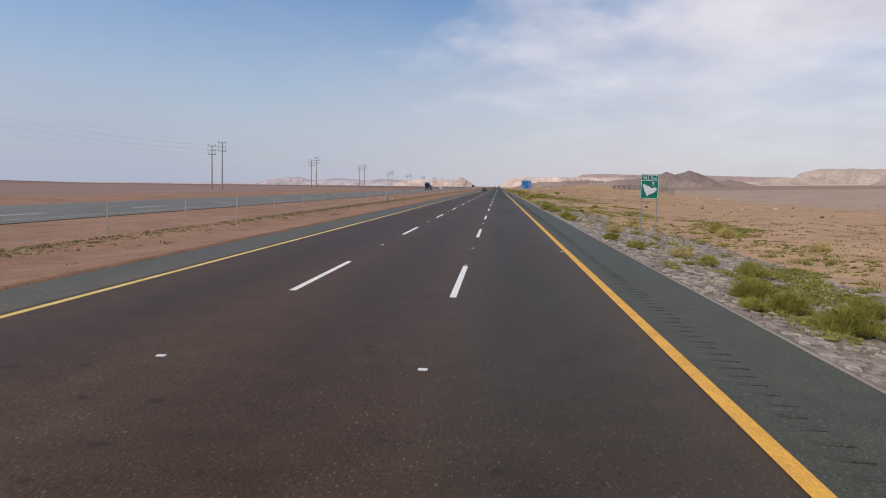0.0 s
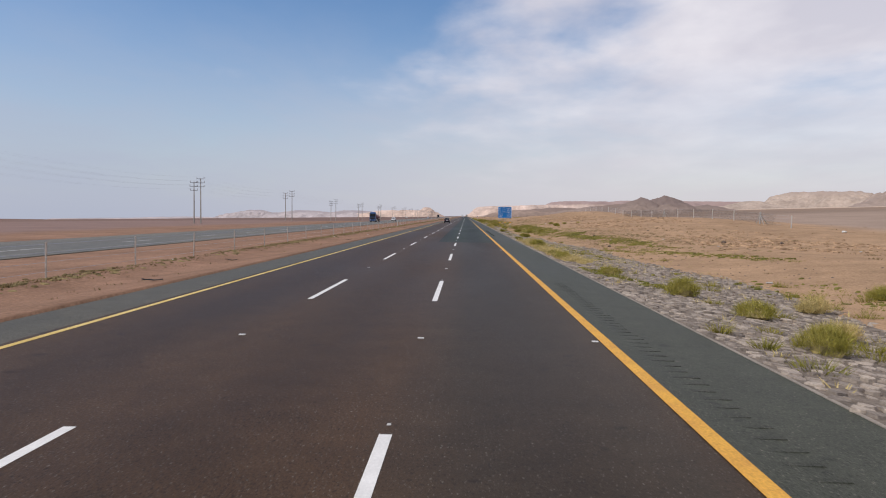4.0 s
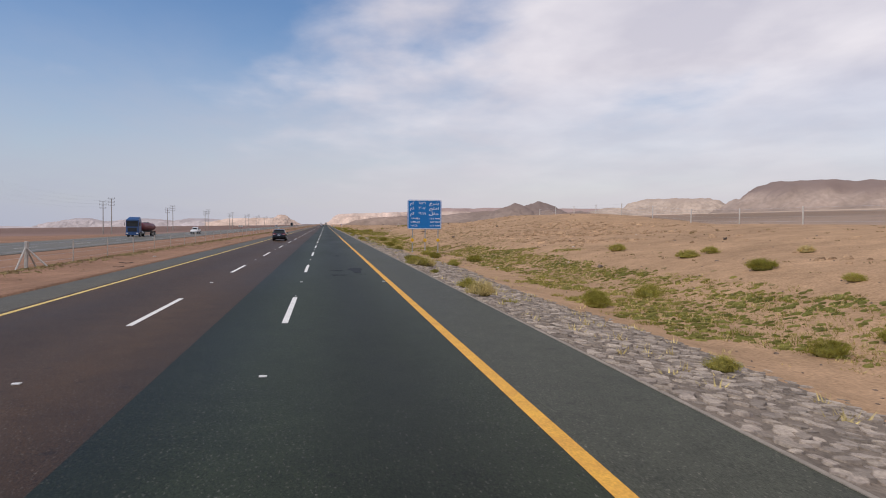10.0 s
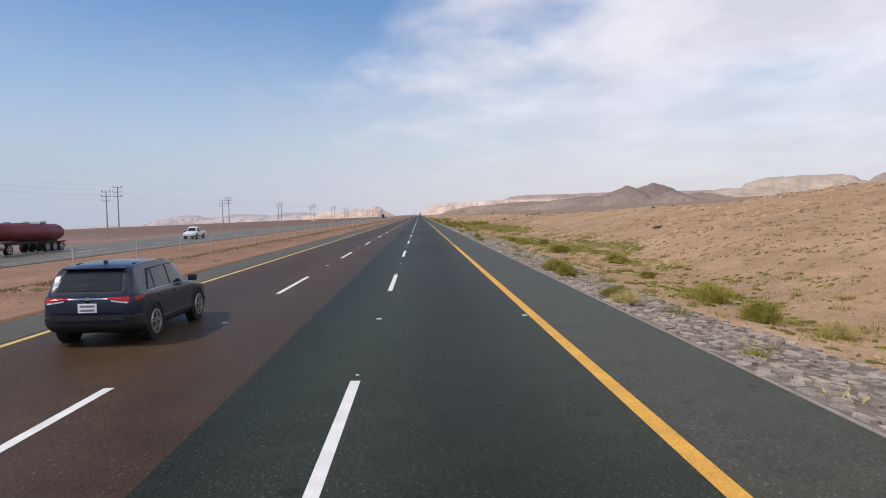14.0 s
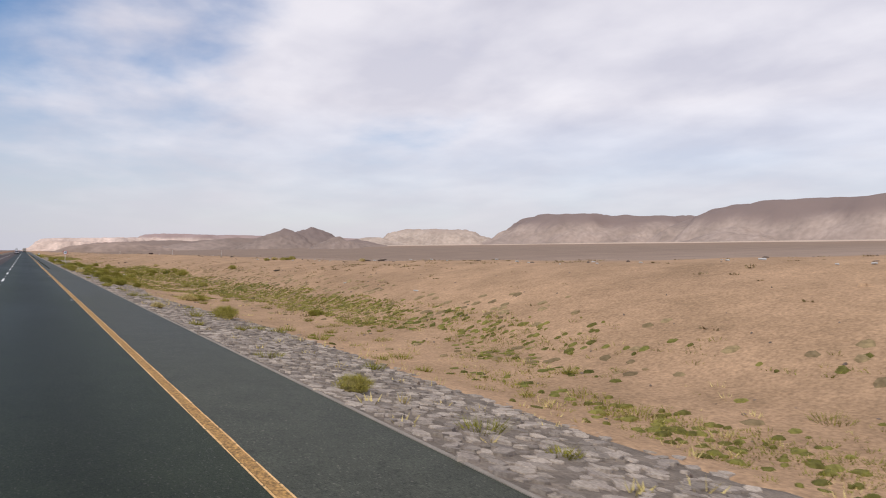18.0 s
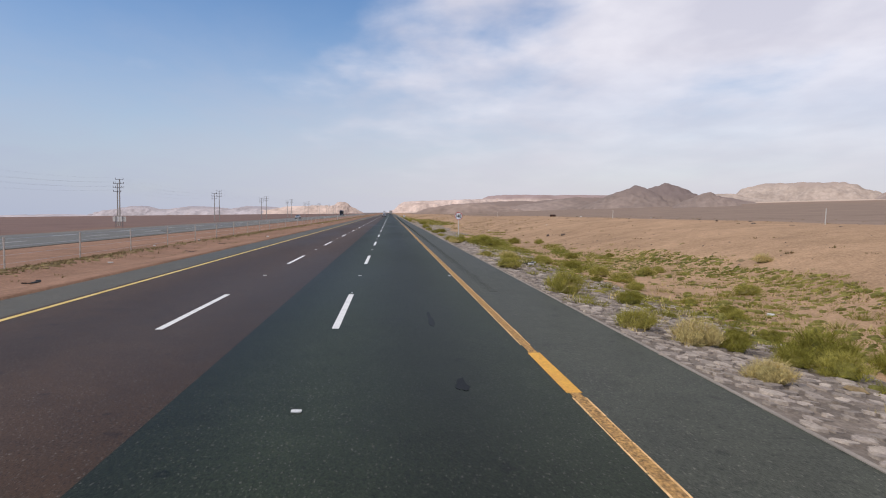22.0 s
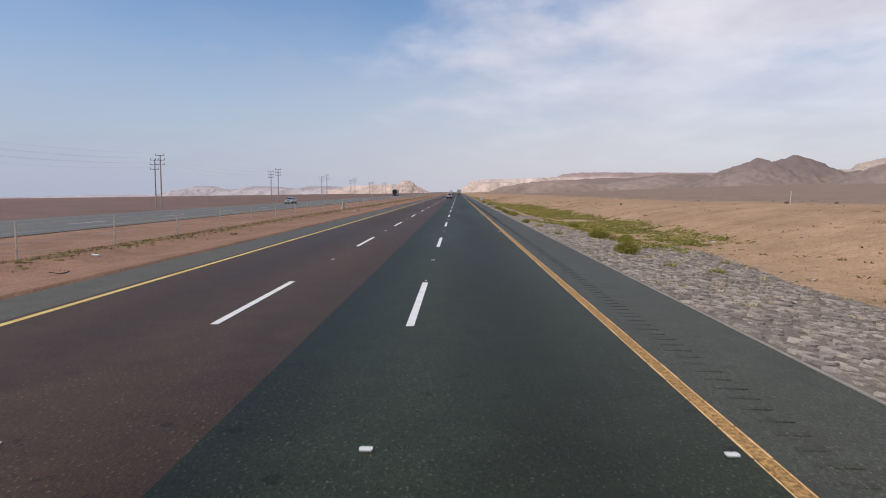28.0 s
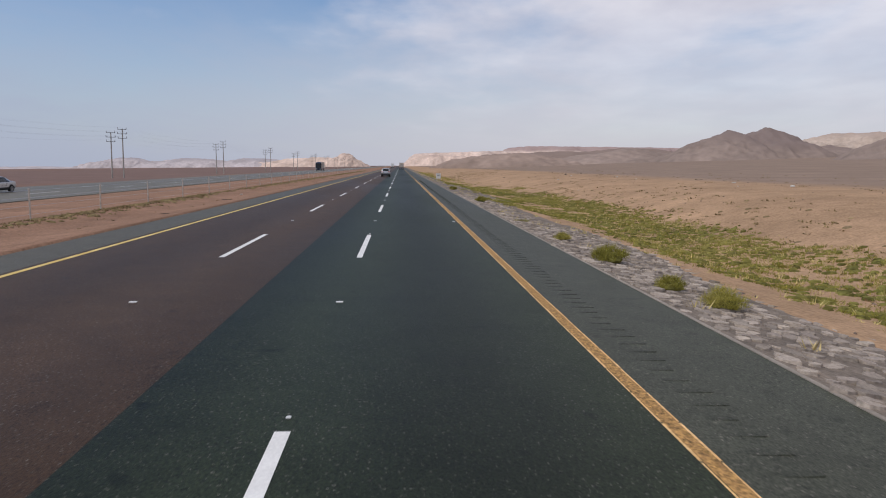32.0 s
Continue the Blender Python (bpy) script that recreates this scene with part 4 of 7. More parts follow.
for side in (False, True):
    line = sorted([p for p in POLES if p[0] is side], key=lambda p: p[2])
    for arm in range(3):
        for sx in (-1.0, 1.0):
            pts = []
            for p, q in zip(line, line[1:]):
                for i in range(8):
                    u = i / 8
                    pts.append((p[1] + sx + (q[1] - p[1]) * u, p[2] + (q[2] - p[2]) * u, p[3] + 0.35 - 1.1 * arm + (q[3] - p[3]) * u - 5.2 * u * (1 - u)))
            v, f = [], []
            for x, y, z in pts:
                v += [(x - 0.004, y, z), (x + 0.004, y, z), (x, y, z + 0.007)]
            for i in range(len(pts) - 1):
                for a, b in ((0, 1), (1, 2), (2, 0)):
                    f.append((3 * i + a, 3 * i + b, 3 * i + 3 + b, 3 * i + 3 + a))
            tagged(new("power_cable", mesh_np("power_cable", v, f, M["wire"])), "thin sagging overhead power cable between poles", "cable", "cables of the power line")


# ---------- fences ----------
def fence(name, x, y0, y1, step, corners, label, post_h, mat_post, thick=0.065):
    fe = thing(name, (x, y0, float(ground_z(x, y0))), label, "fence")
    base = Vector(fe.location)
    me = mesh_of(box(thick, thick, post_h + 0.3, (0, 0, post_h / 2 - 0.15), 0.012), mat_post)
    me_c = mesh_of(box(0.17, 0.17, post_h + 0.45, (0, 0, post_h / 2 - 0.1), 0.02), M["concrete"])
    rng = random.Random(5)
    n = int((y1 - y0) / step) + 1
    tops = []
    for i in range(n):
        y = y0 + i * step
        z = float(ground_z(x, y))
        big = any(abs(y - c) < step / 2 for c in corners)
        o = part("post", me_c if big else me, None, fe)
        o.matrix_local = pose(0, y - base.y, z - base.z, rng.uniform(-1.5, 1.5), rng.uniform(-1.5, 1.5), rng.uniform(-8, 8))
        tops.append((y, z))
        if big:
            for dy, dx in ((-1.5, 0.0), (1.5, 0.0), (0.0, 1.4)):
                part("brace", rod((dx, y - base.y + dy, z - base.z - 0.1), (0, y - base.y, z - base.z + post_h * 0.85), 0.055, seg=8), M["concrete"], fe)
    for hgt in (0.25, 0.65, 1.05, 1.4):
        v, f = [], []
        for y, z in tops:
            zz = z - base.z + hgt * post_h / 1.5
            v += [(-0.006, y - base.y, zz), (0.006, y - base.y, zz), (0, y - base.y, zz + 0.011)]
        for i in range(len(tops) - 1):
            for a, b in ((0, 1), (1, 2), (2, 0)):
                f.append((3 * i + a, 3 * i + b, 3 * i + 3 + b, 3 * i + 3 + a))
        part("wire", mesh_np("wire", v, f, M["wire"]), None, fe)
    return fe


def wire_mesh(fe, x, y0, y1, height, cell, w):
    """Woven wire hung between the posts: two sets of slanting wires."""
    base = fe.location
    v, f = [], []
    for k, y in enumerate(np.arange(y0, y1 - height, cell)):
        for s in (0, 1):
            a, b = (y, y + height * 0.9) if s else (y + height * 0.9, y)
            za, zb = float(ground_z(x, a)) + 0.08, float(ground_z(x, b)) + 0.08 + height
            i = len(v)
            for yy, zz in ((a, za), (b, zb)):
                v += [(0.008 * s, yy - base.y - w, zz - base.z), (0.008 * s, yy - base.y + w, zz - base.z), (0.012 + 0.008 * s, yy - base.y, zz - base.z)]
            f += [(i, i + 1, i + 4, i + 3), (i + 1, i + 2, i + 5, i + 4), (i + 2, i, i + 3, i + 5)]
    o = part("wire_mesh", mesh_np("wire_mesh", v, f, M["mesh_wire"]), None, fe, "dark woven wire mesh")
    o["kind"] = "stuff"


fence("median_fence", -16.5, 105.7 - 7.648 * 16, 960, 7.648, (105.7, 258.7, 480.5, 702.3), "wire fence of thin posts along the median", 1.5, M["rust"])
FIELD = fence("field_fence", 50.0, 190.0, 366, 11.0, (201.0, 256.0), "wire fence of pale steel posts on the desert bank", 1.9, M["fence_pale"], 0.12)
wire_mesh(FIELD, 50.0, 195.0, 300.0, 1.75, 0.26, 0.005)


# ---------- vehicles ----------
def loft(sections, close=True, bm=None):
    """Skin between equal rings of points."""
    bm = bm or bmesh.new()
    rings = [[bm.verts.new(p) for p in s] for s in sections]
    n = len(rings[0])
    for a, b in zip(rings, rings[1:]):
        for i in range(n):
            j = (i + 1) % n
            bm.faces.new((a[i], a[j], b[j], b[i]))
    if close:
        bm.faces.new(rings[0][::-1])
        bm.faces.new(rings[-1])
    return bm


def wheel(parent, x, y, r, w, rim_mat):
    sx = 1 if x > 0 else -1
    t = part("wheel", rod((x - sx * w, y, r), (x, y, r), r, seg=24), M["tyre"], parent, smooth=False)
    # disc coloured black as the shade seen in the gaps between the spokes
    part("rim", rod((x - 0.02 * sx, y, r), (x + 0.006 * sx, y, r), r * 0.66, r * 0.6, seg=20), M["plastic"], t)
    ring = bmesh.new()
    prev = None
    for i in range(25):
        a = 2 * math.pi * i / 24
        loop = [ring.verts.new((x + dx * sx, y + q * r * math.cos(a), r + q * r * math.sin(a))) for q, dx in ((0.70, 0.0), (0.68, 0.018), (0.60, 0.018), (0.58, 0.0))]
        if prev:
            for q in range(3):
                ring.faces.new((prev[q], prev[q + 1], loop[q + 1], loop[q]))
        prev = loop
    part("rim_lip", ring, rim_mat, t)
    bm = bmesh.new()
    for i in range(10):
        a = 2 * math.pi * (i // 2) / 5 + (0.2 if i % 2 else -0.2)
        box(0.016, r * 0.085, r * 0.56, (x + 0.016 * sx, y + 0.3 * r * math.sin(a), r + 0.3 * r * math.cos(a)), bm=bm, rot=pose(0, 0, 0, -math.degrees(a), 0, 0))
    part("spokes", bm, M["rim"], t)
    return t


def spline(rows, n):
    """Smooth curve through rows of numbers, n points."""
    P = np.array(rows, float)
    P = np.concatenate([2 * P[:1] - P[1:2], P, 2 * P[-1:] - P[-2:-1]])
    out = []
    m = len(rows) - 1
    for q in np.linspace(0, m, n):
        k = min(int(q), m - 1)
        u = q - k
        a, b, c, d = P[k], P[k + 1], P[k + 2], P[k + 3]
        out.append(0.5 * (2 * b + (c - a) * u + (2 * a - 5 * b + 4 * c - d) * u * u + (3 * b - a - 3 * c + d) * u ** 3))
    return np.array(out)


# stations from tail to nose: y, underside, half width, waist height, roof height, roof half width (all for a 4.6 m car)
BODIES = {
    "suv": ((-2.31, 0.5, 0.72, 0.86, 0.96, 0.66), (-2.28, 0.42, 0.82, 0.96, 1.07, 0.72), (-2.18, 0.34, 0.88, 1.04, 1.24, 0.763), (-1.98, 0.28, 0.92, 1.07, 1.52, 0.726), (-1.72, 0.25, 0.925, 1.06, 1.64, 0.693), (-0.9, 0.23, 0.925, 1.04, 1.69, 0.682),
            (0.0, 0.23, 0.925, 1.02, 1.66, 0.671), (0.42, 0.23, 0.925, 1.01, 1.57, 0.66), (0.95, 0.23, 0.925, 1.0, 1.24, 0.7), (1.25, 0.24, 0.92, 0.97, 1.07, 0.72), (1.85, 0.26, 0.9, 0.88, 0.98, 0.66), (2.18, 0.3, 0.84, 0.78, 0.86, 0.6), (2.32, 0.42, 0.7, 0.64, 0.7, 0.52)),
    "sedan": ((-2.31, 0.50, 0.70, 0.84, 0.92, 0.60), (-2.24, 0.38, 0.82, 0.92, 1.00, 0.64), (-1.75, 0.26, 0.89, 0.95, 1.05, 0.66), (-1.45, 0.23, 0.90, 0.94, 1.16, 0.62), (-0.85, 0.21, 0.90, 0.93, 1.41, 0.56), (-0.2, 0.20, 0.90, 0.92, 1.46, 0.56),
              (0.3, 0.20, 0.90, 0.91, 1.40, 0.56), (0.9, 0.20, 0.90, 0.90, 1.10, 0.62), (1.25, 0.21, 0.89, 0.86, 0.96, 0.66), (1.85, 0.24, 0.87, 0.76, 0.85, 0.62), (2.18, 0.28, 0.80, 0.66, 0.73, 0.56), (2.31, 0.38, 0.68, 0.56, 0.60, 0.5)),
    "pickup": ((-2.31, 0.52, 0.84, 0.98, 1.02, 0.80), (-2.2, 0.46, 0.89, 1.02, 1.06, 0.84), (-1.2, 0.40, 0.90, 1.03, 1.07, 0.84), (-0.42, 0.40, 0.90, 1.03, 1.10, 0.82), (-0.34, 0.38, 0.90, 1.04, 1.66, 0.64), (0.1, 0.36, 0.90, 1.04, 1.76, 0.62),
               (0.62, 0.36, 0.90, 1.03, 1.70, 0.61), (1.05, 0.36, 0.90, 1.02, 1.32, 0.66), (1.3, 0.36, 0.90, 1.00, 1.10, 0.72), (1.85, 0.38, 0.89, 0.94, 1.03, 0.68), (2.2, 0.42, 0.84, 0.86, 0.92, 0.62), (2.31, 0.50, 0.72, 0.72, 0.78, 0.54)),
}


def car(name, at, rz, paint, label, L=4.6, W=1.85, H=1.68, kind="suv"):
    """A passenger car heading along its own +y, skinned over its stations; panels are lifted off the same skin."""
    s = thing(name, at, label, "car", "vehicles on the highway", rz)
    rows = BODIES[kind]
    ky, kx, kz = L / 4.62, W / 1.85, H / max(r[4] for r in rows)
    st = spline(rows, 120 if at[1] < 330 else 66)
    grid = []
    for y, zb, w, zw, zr, wr in st:
        half = spline([(0.0, zb), (w * 0.72, zb), (w * 0.97, zb + 0.10), (w, zb + 0.5 * (zw - zb)), (w * 0.985, zw - 0.03), (w * 0.93, zw + 0.02), (wr * 1.04, zr - 0.085), (wr * 0.86, zr - 0.012), (0.0, zr + 0.015)], 61)
        half[:, 1] = np.minimum(half[:, 1], zr + 0.02)
        ring = [(x * kx, y * ky, z * kz) for x, z in half] + [(-x * kx, y * ky, z * kz) for x, z in half[-2:0:-1]]
        grid.append(ring)
    G = np.array(grid)
    ni, nj = G.shape[:2]

    def normal(i, j):
        a = G[min(i + 1, ni - 1), j] - G[max(i - 1, 0), j]
        b = G[i, (j + 1) % nj] - G[i, (j - 1) % nj]
        n = np.cross(b, a)
        l = np.linalg.norm(n)
        n = n / l if l > 1e-9 else np.array((0, 0, 1.0))
        c = G[i, j] - np.array((0, G[i, j][1], 0.8))
        return n if n @ np.array((c[0], 0.2 * np.sign(G[i, j][1]), c[2])) > 0 else -n

    NR = np.array([[normal(i, j) for j in range(nj)] for i in range(ni)])
    CE = (G[:-1] + G[1:] + np.roll(G[:-1], -1, 1) + np.roll(G[1:], -1, 1)) / 4 / np.array((kx, ky, kz))
    bm = bmesh.new()
    V = [[bm.verts.new(G[i, j]) for j in range(nj)] for i in range(ni)]
    for i in range(ni - 1):
        for j in range(nj):
            bm.faces.new((V[i][j], V[i][(j + 1) % nj], V[i + 1][(j + 1) % nj], V[i + 1][j]))
    bm.faces.new(V[0][::-1])
    bm.faces.new(V[-1])
    bmesh.ops.remove_doubles(bm, verts=bm.verts, dist=0.0008)
    bmesh.ops.recalc_face_normals(bm, faces=bm.faces)
    part("body", bm, paint, s, smooth=True).data.set_sharp_from_angle(angle=radians(38))

    def panel(nm, material, test, lift=0.006, label=""):
        b2, seen, cells = bmesh.new(), {}, 0
        for i in range(ni - 1):
            for j in range(nj):
                q = [(i, j), (i, (j + 1) % nj), (i + 1, (j + 1) % nj), (i + 1, j)]
                if test(*CE[i, j], NR[i, j]):
                    vs = []
                    for ab in q:
                        if ab not in seen:
                            seen[ab] = b2.verts.new(G[ab] + lift * NR[ab])
                        vs.append(seen[ab])
                    try:
                        b2.faces.new(vs)
                        cells += 1
                    except ValueError:
                        pass
        if not cells:
            b2.free()
            return None
        edge = [e for e in b2.edges if e.is_boundary]
        ex = bmesh.ops.extrude_edge_only(b2, edges=edge)["geom"]
        for v_ in ex:
            if isinstance(v_, bmesh.types.BMVert):
                v_.co.x, v_.co.z = v_.co.x * (1 - 0.02), v_.co.z - 0.002
        bmesh.ops.recalc_face_normals(b2, faces=b2.faces)
        return part(nm, b2, material, s, label, smooth=True)

    YS = np.linspace(rows[0][0] + 0.01, rows[-1][0] - 0.01, 160)
    ZS = np.linspace(0.3, 1.8, 120)
    cols_ = [np.interp(YS, st[:, 0], st[:, q]) for q in range(1, 6)]
    WIDE = np.zeros((160, 120))  # half width of the skin at each length and height
    for q, (zb, w, zw, zr, wr) in enumerate(zip(*cols_)):
        half = spline([(0.0, zb), (w * 0.72, zb), (w * 0.97, zb + 0.10), (w, zb + 0.5 * (zw - zb)), (w * 0.985, zw - 0.03), (w * 0.93, zw + 0.02), (wr * 1.04, zr - 0.085), (wr * 0.86, zr - 0.012), (0.0, zr + 0.015)], 61)
        half = half[np.argsort(half[:, 1])]
        WIDE[q] = np.interp(ZS, half[:, 1], half[:, 0], left=-1, right=-1)

    def skin_x(y, z):
        q = np.array([np.interp(z, ZS, row) for row in WIDE])
        return float(np.interp(y, YS, q))

    def skin_y(x, z, end):
        q = np.array([np.interp(z, ZS, row) for row in WIDE])
        ok = np.nonzero(q >= abs(x))[0]
        if not len(ok):
            return end * 2.0
        k = ok[0] if end < 0 else ok[-1]
        o = k + (1 if end > 0 else -1)
        if 0 <= o < 160 and q[o] != q[k]:
            return float(YS[k] + (YS[o] - YS[k]) * np.clip((q[k] - abs(x)) / (q[k] - q[o]), 0, 1))
        return float(YS[k])

    def sheet(nm, material, corners, side=0, end=0, lift=0.011, label="", n=(12, 7), parent=None, thick=0.02):
        """A pane or lamp laid on the skin; corners run round it: (y, z) on a side, (x, z) on an end."""
        b2 = bmesh.new()
        A, B, C_, D = (np.array(c) for c in corners)
        outer, inner = [], []
        for q in range(n[1] + 1):
            for p in range(n[0] + 1):
                u, v_ = p / n[0], q / n[1]
                a, z = (A * (1 - u) + B * u) * (1 - v_) + (D * (1 - u) + C_ * u) * v_
                if side:
                    x = skin_x(a, z)
                    outer.append((side * (x + lift), a, z))
                    inner.append((side * (x - thick), a, z))
                else:
                    y = skin_y(a, z, end)
                    outer.append((a, y + end * (lift + 0.006), z))
                    inner.append((a, y - end * thick, z))
        vo = [b2.verts.new((x * kx, y * ky, z * kz)) for x, y, z in outer]
        vi = [b2.verts.new((x * kx, y * ky, z * kz)) for x, y, z in inner]
        w = n[0] + 1
        for q in range(n[1]):
            for p in range(n[0]):
                k = q * w + p
                b2.faces.new((vo[k], vo[k + 1], vo[k + w + 1], vo[k + w]))
        rim_ = list(range(w)) + [w * q + n[0] for q in range(1, n[1] + 1)] + [w * n[1] + p for p in range(n[0] - 1, -1, -1)] + [w * q for q in range(n[1] - 1, 0, -1)]
        for a, b in zip(rim_, rim_[1:] + rim_[:1]):
            b2.faces.new((vo[a], vi[a], vi[b], vo[b]))
        bmesh.ops.recalc_face_normals(b2, faces=b2.faces)
        return part(nm, b2, material, parent or s, label, smooth=False)

    waist = {"suv": 1.10, "sedan": 0.97, "pickup": 1.09}[kind]
    head = {"suv": 1.53, "sedan": 1.35, "pickup": 1.60}[kind]
    g0, g1, gm = {"suv": (-1.14, 0.80, -0.28), "sedan": (-1.2, 0.80, -0.25), "pickup": (-0.26, 0.98, 0.35)}[kind]
    for sx in (-1, 1):
        if kind != "pickup":
            sheet("rear_side_window", M["glass"], ((g0, waist), (gm - 0.05, waist - 0.01), (gm - 0.05, head + 0.01), (g0 + (0.03 if kind == "suv" else 0.42), head - 0.02)), side=sx)
            sheet("front_side_window", M["glass"], ((gm + 0.04, waist - 0.01), (g1, waist - 0.02), (g1 - 0.52, head), (gm + 0.04, head + 0.01)), side=sx)
        else:
            sheet("side_window", M["glass"], ((g0 + 0.06, waist), (g1 - 0.1, waist - 0.02), (g1 - 0.62, head), (g0 + 0.1, head)), side=sx)
        sheet("window_surround", M["plastic"], (((-1.58, 1.085), (0.9, 1.06), (0.28, 1.56), (-1.36, 1.54)) if kind == "suv" else ((g0 - 0.06, waist - 0.02), (g1 + 0.06, waist - 0.04), (g1 - 0.5, head + 0.03), (g0 + 0.36 if kind == "sedan" else g0 + 0.06, head + 0.03))), side=sx, lift=0.003, n=(24, 8))
        if kind == "suv":
            sheet("quarter_window", M["glass"], ((-1.5, 1.13), (-1.2, 1.10), (-1.18, 1.50), (-1.30, 1.46)), side=sx)
            sheet("window_trim", M["rim"], ((-1.56, 1.085), (0.84, 1.055), (0.84, 1.07), (-1.56, 1.10)), side=sx, lift=0.006, n=(30, 1))
    if kind == "pickup":
        sheet("rear_window", M["glass"], ((-0.5, 1.18), (0.5, 1.18), (0.46, 1.58), (-0.46, 1.58)), end=-1, label="dark rear window")
        for sx in (-1, 1):
            part("bed_side", box(0.08, 1.8 * ky, 0.12, (sx * 0.82 * kx, -1.35 * ky, 1.1 * kz), 0.02), paint, s)
        part("bed_floor", box(1.5 * kx, 1.75 * ky, 0.02, (0, -1.35 * ky, 1.075 * kz)), M["plastic"], s)
    elif kind == "suv":
        sheet("window_surround", M["plastic"], ((-0.68, 1.12), (0.68, 1.12), (0.60, 1.56), (-0.60, 1.56)), end=-1, lift=0.003, n=(20, 8))
        sheet("rear_window", M["glass"], ((-0.62, 1.16), (0.62, 1.16), (0.55, 1.53), (-0.55, 1.53)), end=-1, lift=0.022, label="dark tinted rear window", n=(20, 8))
        sheet("tailgate_seam", M["plastic"], ((-0.66, 0.70), (0.66, 0.70), (0.66, 0.715), (-0.66, 0.715)), end=-1, lift=0.004, n=(20, 1))
    else:
        sheet("rear_window", M["glass"], ((-0.58, 1.10), (0.58, 1.10), (0.5, 1.34), (-0.5, 1.34)), end=-1, label="dark tinted rear window")
    fw = {"suv": (1.12, 1.53), "sedan": (1.0, 1.36), "pickup": (1.14, 1.6)}[kind]
    sheet("windscreen", M["glass"], ((-0.64, fw[0]), (0.64, fw[0]), (0.5, fw[1]), (-0.5, fw[1])), end=1, label="dark windscreen", n=(20, 8))
    belt, h = waist * kz, L / 2
    for sx in (-1, 1):
        if kind == "suv":
            tl = sheet("tail_lamp", M["tail"], ((sx * 0.40, 0.985), (sx * 0.80, 0.93), (sx * 0.78, 1.045), (sx * 0.36, 1.03)), end=-1, lift=0.014, label="red wrap-round tail lamp")
            sheet("lamp_wing", M["tail"], ((-2.2, 0.94), (-1.9, 0.985), (-1.84, 1.03), (-2.18, 1.04)), side=sx, lift=0.012, parent=tl)
            sheet("reverse_lens", M["lamp"], ((sx * 0.46, 0.945), (sx * 0.76, 0.905), (sx * 0.78, 0.935), (sx * 0.44, 0.98)), end=-1, lift=0.012, parent=tl)
            part("roof_rail", rod((sx * 0.56 * kx, -1.5 * ky, 1.66 * kz), (sx * 0.56 * kx, 0.1 * ky, 1.65 * kz), 0.018, seg=8), M["plastic"], s)
        else:
            tl = sheet("tail_lamp", M["tail"], ((sx * 0.5, 0.76), (sx * 0.72, 0.74), (sx * 0.72, 0.88), (sx * 0.5, 0.87)), end=-1, lift=0.012, label="red tail lamp")
            sheet("reverse_lens", M["lamp"], ((sx * 0.36, 0.78), (sx * 0.48, 0.78), (sx * 0.48, 0.84), (sx * 0.36, 0.84)), end=-1, lift=0.012, parent=tl)
        hz = {"suv": 0.66, "sedan": 0.56, "pickup": 0.74}[kind]
        sheet("headlamp", M["lamp"], ((sx * 0.40, hz - 0.05), (sx * 0.70, hz - 0.03), (sx * 0.72, hz + 0.08), (sx * 0.42, hz + 0.05)), end=1, lift=0.012, label="clear headlamp")
        panel("sill_cladding", M["plastic"], lambda x, y, z, n: sx * x > 0.55 and z < 0.47 and -2.0 < y < 2.0 and abs(n[0]) > 0.3, 0.012)
        m = part("mirror", box(0.2, 0.12, 0.15, (sx * (W / 2 + 0.10), 0.72 * ky, belt + 0.04), 0.04), M["plastic"], s)
        part("mirror_glass", box(0.15, 0.012, 0.1, (sx * (W / 2 + 0.10), 0.72 * ky - 0.065, belt + 0.04)), M["glass"], m)
        for yy in (gm - 0.75, gm + 0.2):
            if kind != "pickup" or yy > 0:
                part("door_handle", box(0.03, 0.17, 0.03, (sx * (0.925 * kx), yy * ky, belt - 0.15), 0.008), paint, s)
        rw = {"suv": 0.375, "sedan": 0.32, "pickup": 0.37}[kind]
        for yy in (-1.36 * ky, 1.38 * ky):
            wheel(s, sx * (W / 2 + 0.012), yy, rw, 0.23, M["rim"])
            bm = bmesh.new()
            prev = None
            for i in range(17):
                a = -0.25 + (math.pi + 0.5) * i / 16
                ring = [bm.verts.new((sx * (W / 2 + dx), yy + rr * math.cos(a), rw + rr * math.sin(a))) for rr, dx in ((rw * 1.06, 0.004), (rw * 1.10, 0.02), (rw * 1.24, 0.012), (rw * 1.26, -0.05), (rw * 1.06, -0.05))]
                if prev:
                    for q in range(5):
                        bm.faces.new((prev[q], prev[(q + 1) % 5], ring[(q + 1) % 5], ring[q]))
                prev = ring
            part("wheel_arch", bm, M["plastic"], s)
            # black disc on the uncut body stands for the shade inside the wheel well
            part("wheel_well", rod((sx * (W / 2 + 0.004), yy, rw), (sx * (W / 2 - 0.2), yy, rw), rw * 1.09, seg=24), M["tyre"], s)
    low = M["plastic"] if kind == "suv" else paint
    bp = panel("rear_bumper", low, lambda x, y, z, n: z < 0.66 and y < -1.95, 0.012)
    if bp:
        for sx in (-1, 1):
            part("reflector", box(0.24, 0.012, 0.03, (sx * 0.5 * kx, -h + 0.0, 0.6 * kz)), M["tail"], bp)
    panel("front_bumper", low, lambda x, y, z, n: z < 0.5 and y > 2.0, 0.015)
    panel("grille", M["plastic"], lambda x, y, z, n: abs(x) < 0.42 and 0.5 < z < 0.74 and y > 2.0, 0.012)
    pl = part("number_plate", box(0.36, 0.014, 0.18, (0, -h - 0.012, 0.82 * kz), 0.005), M["sign_white"], s)
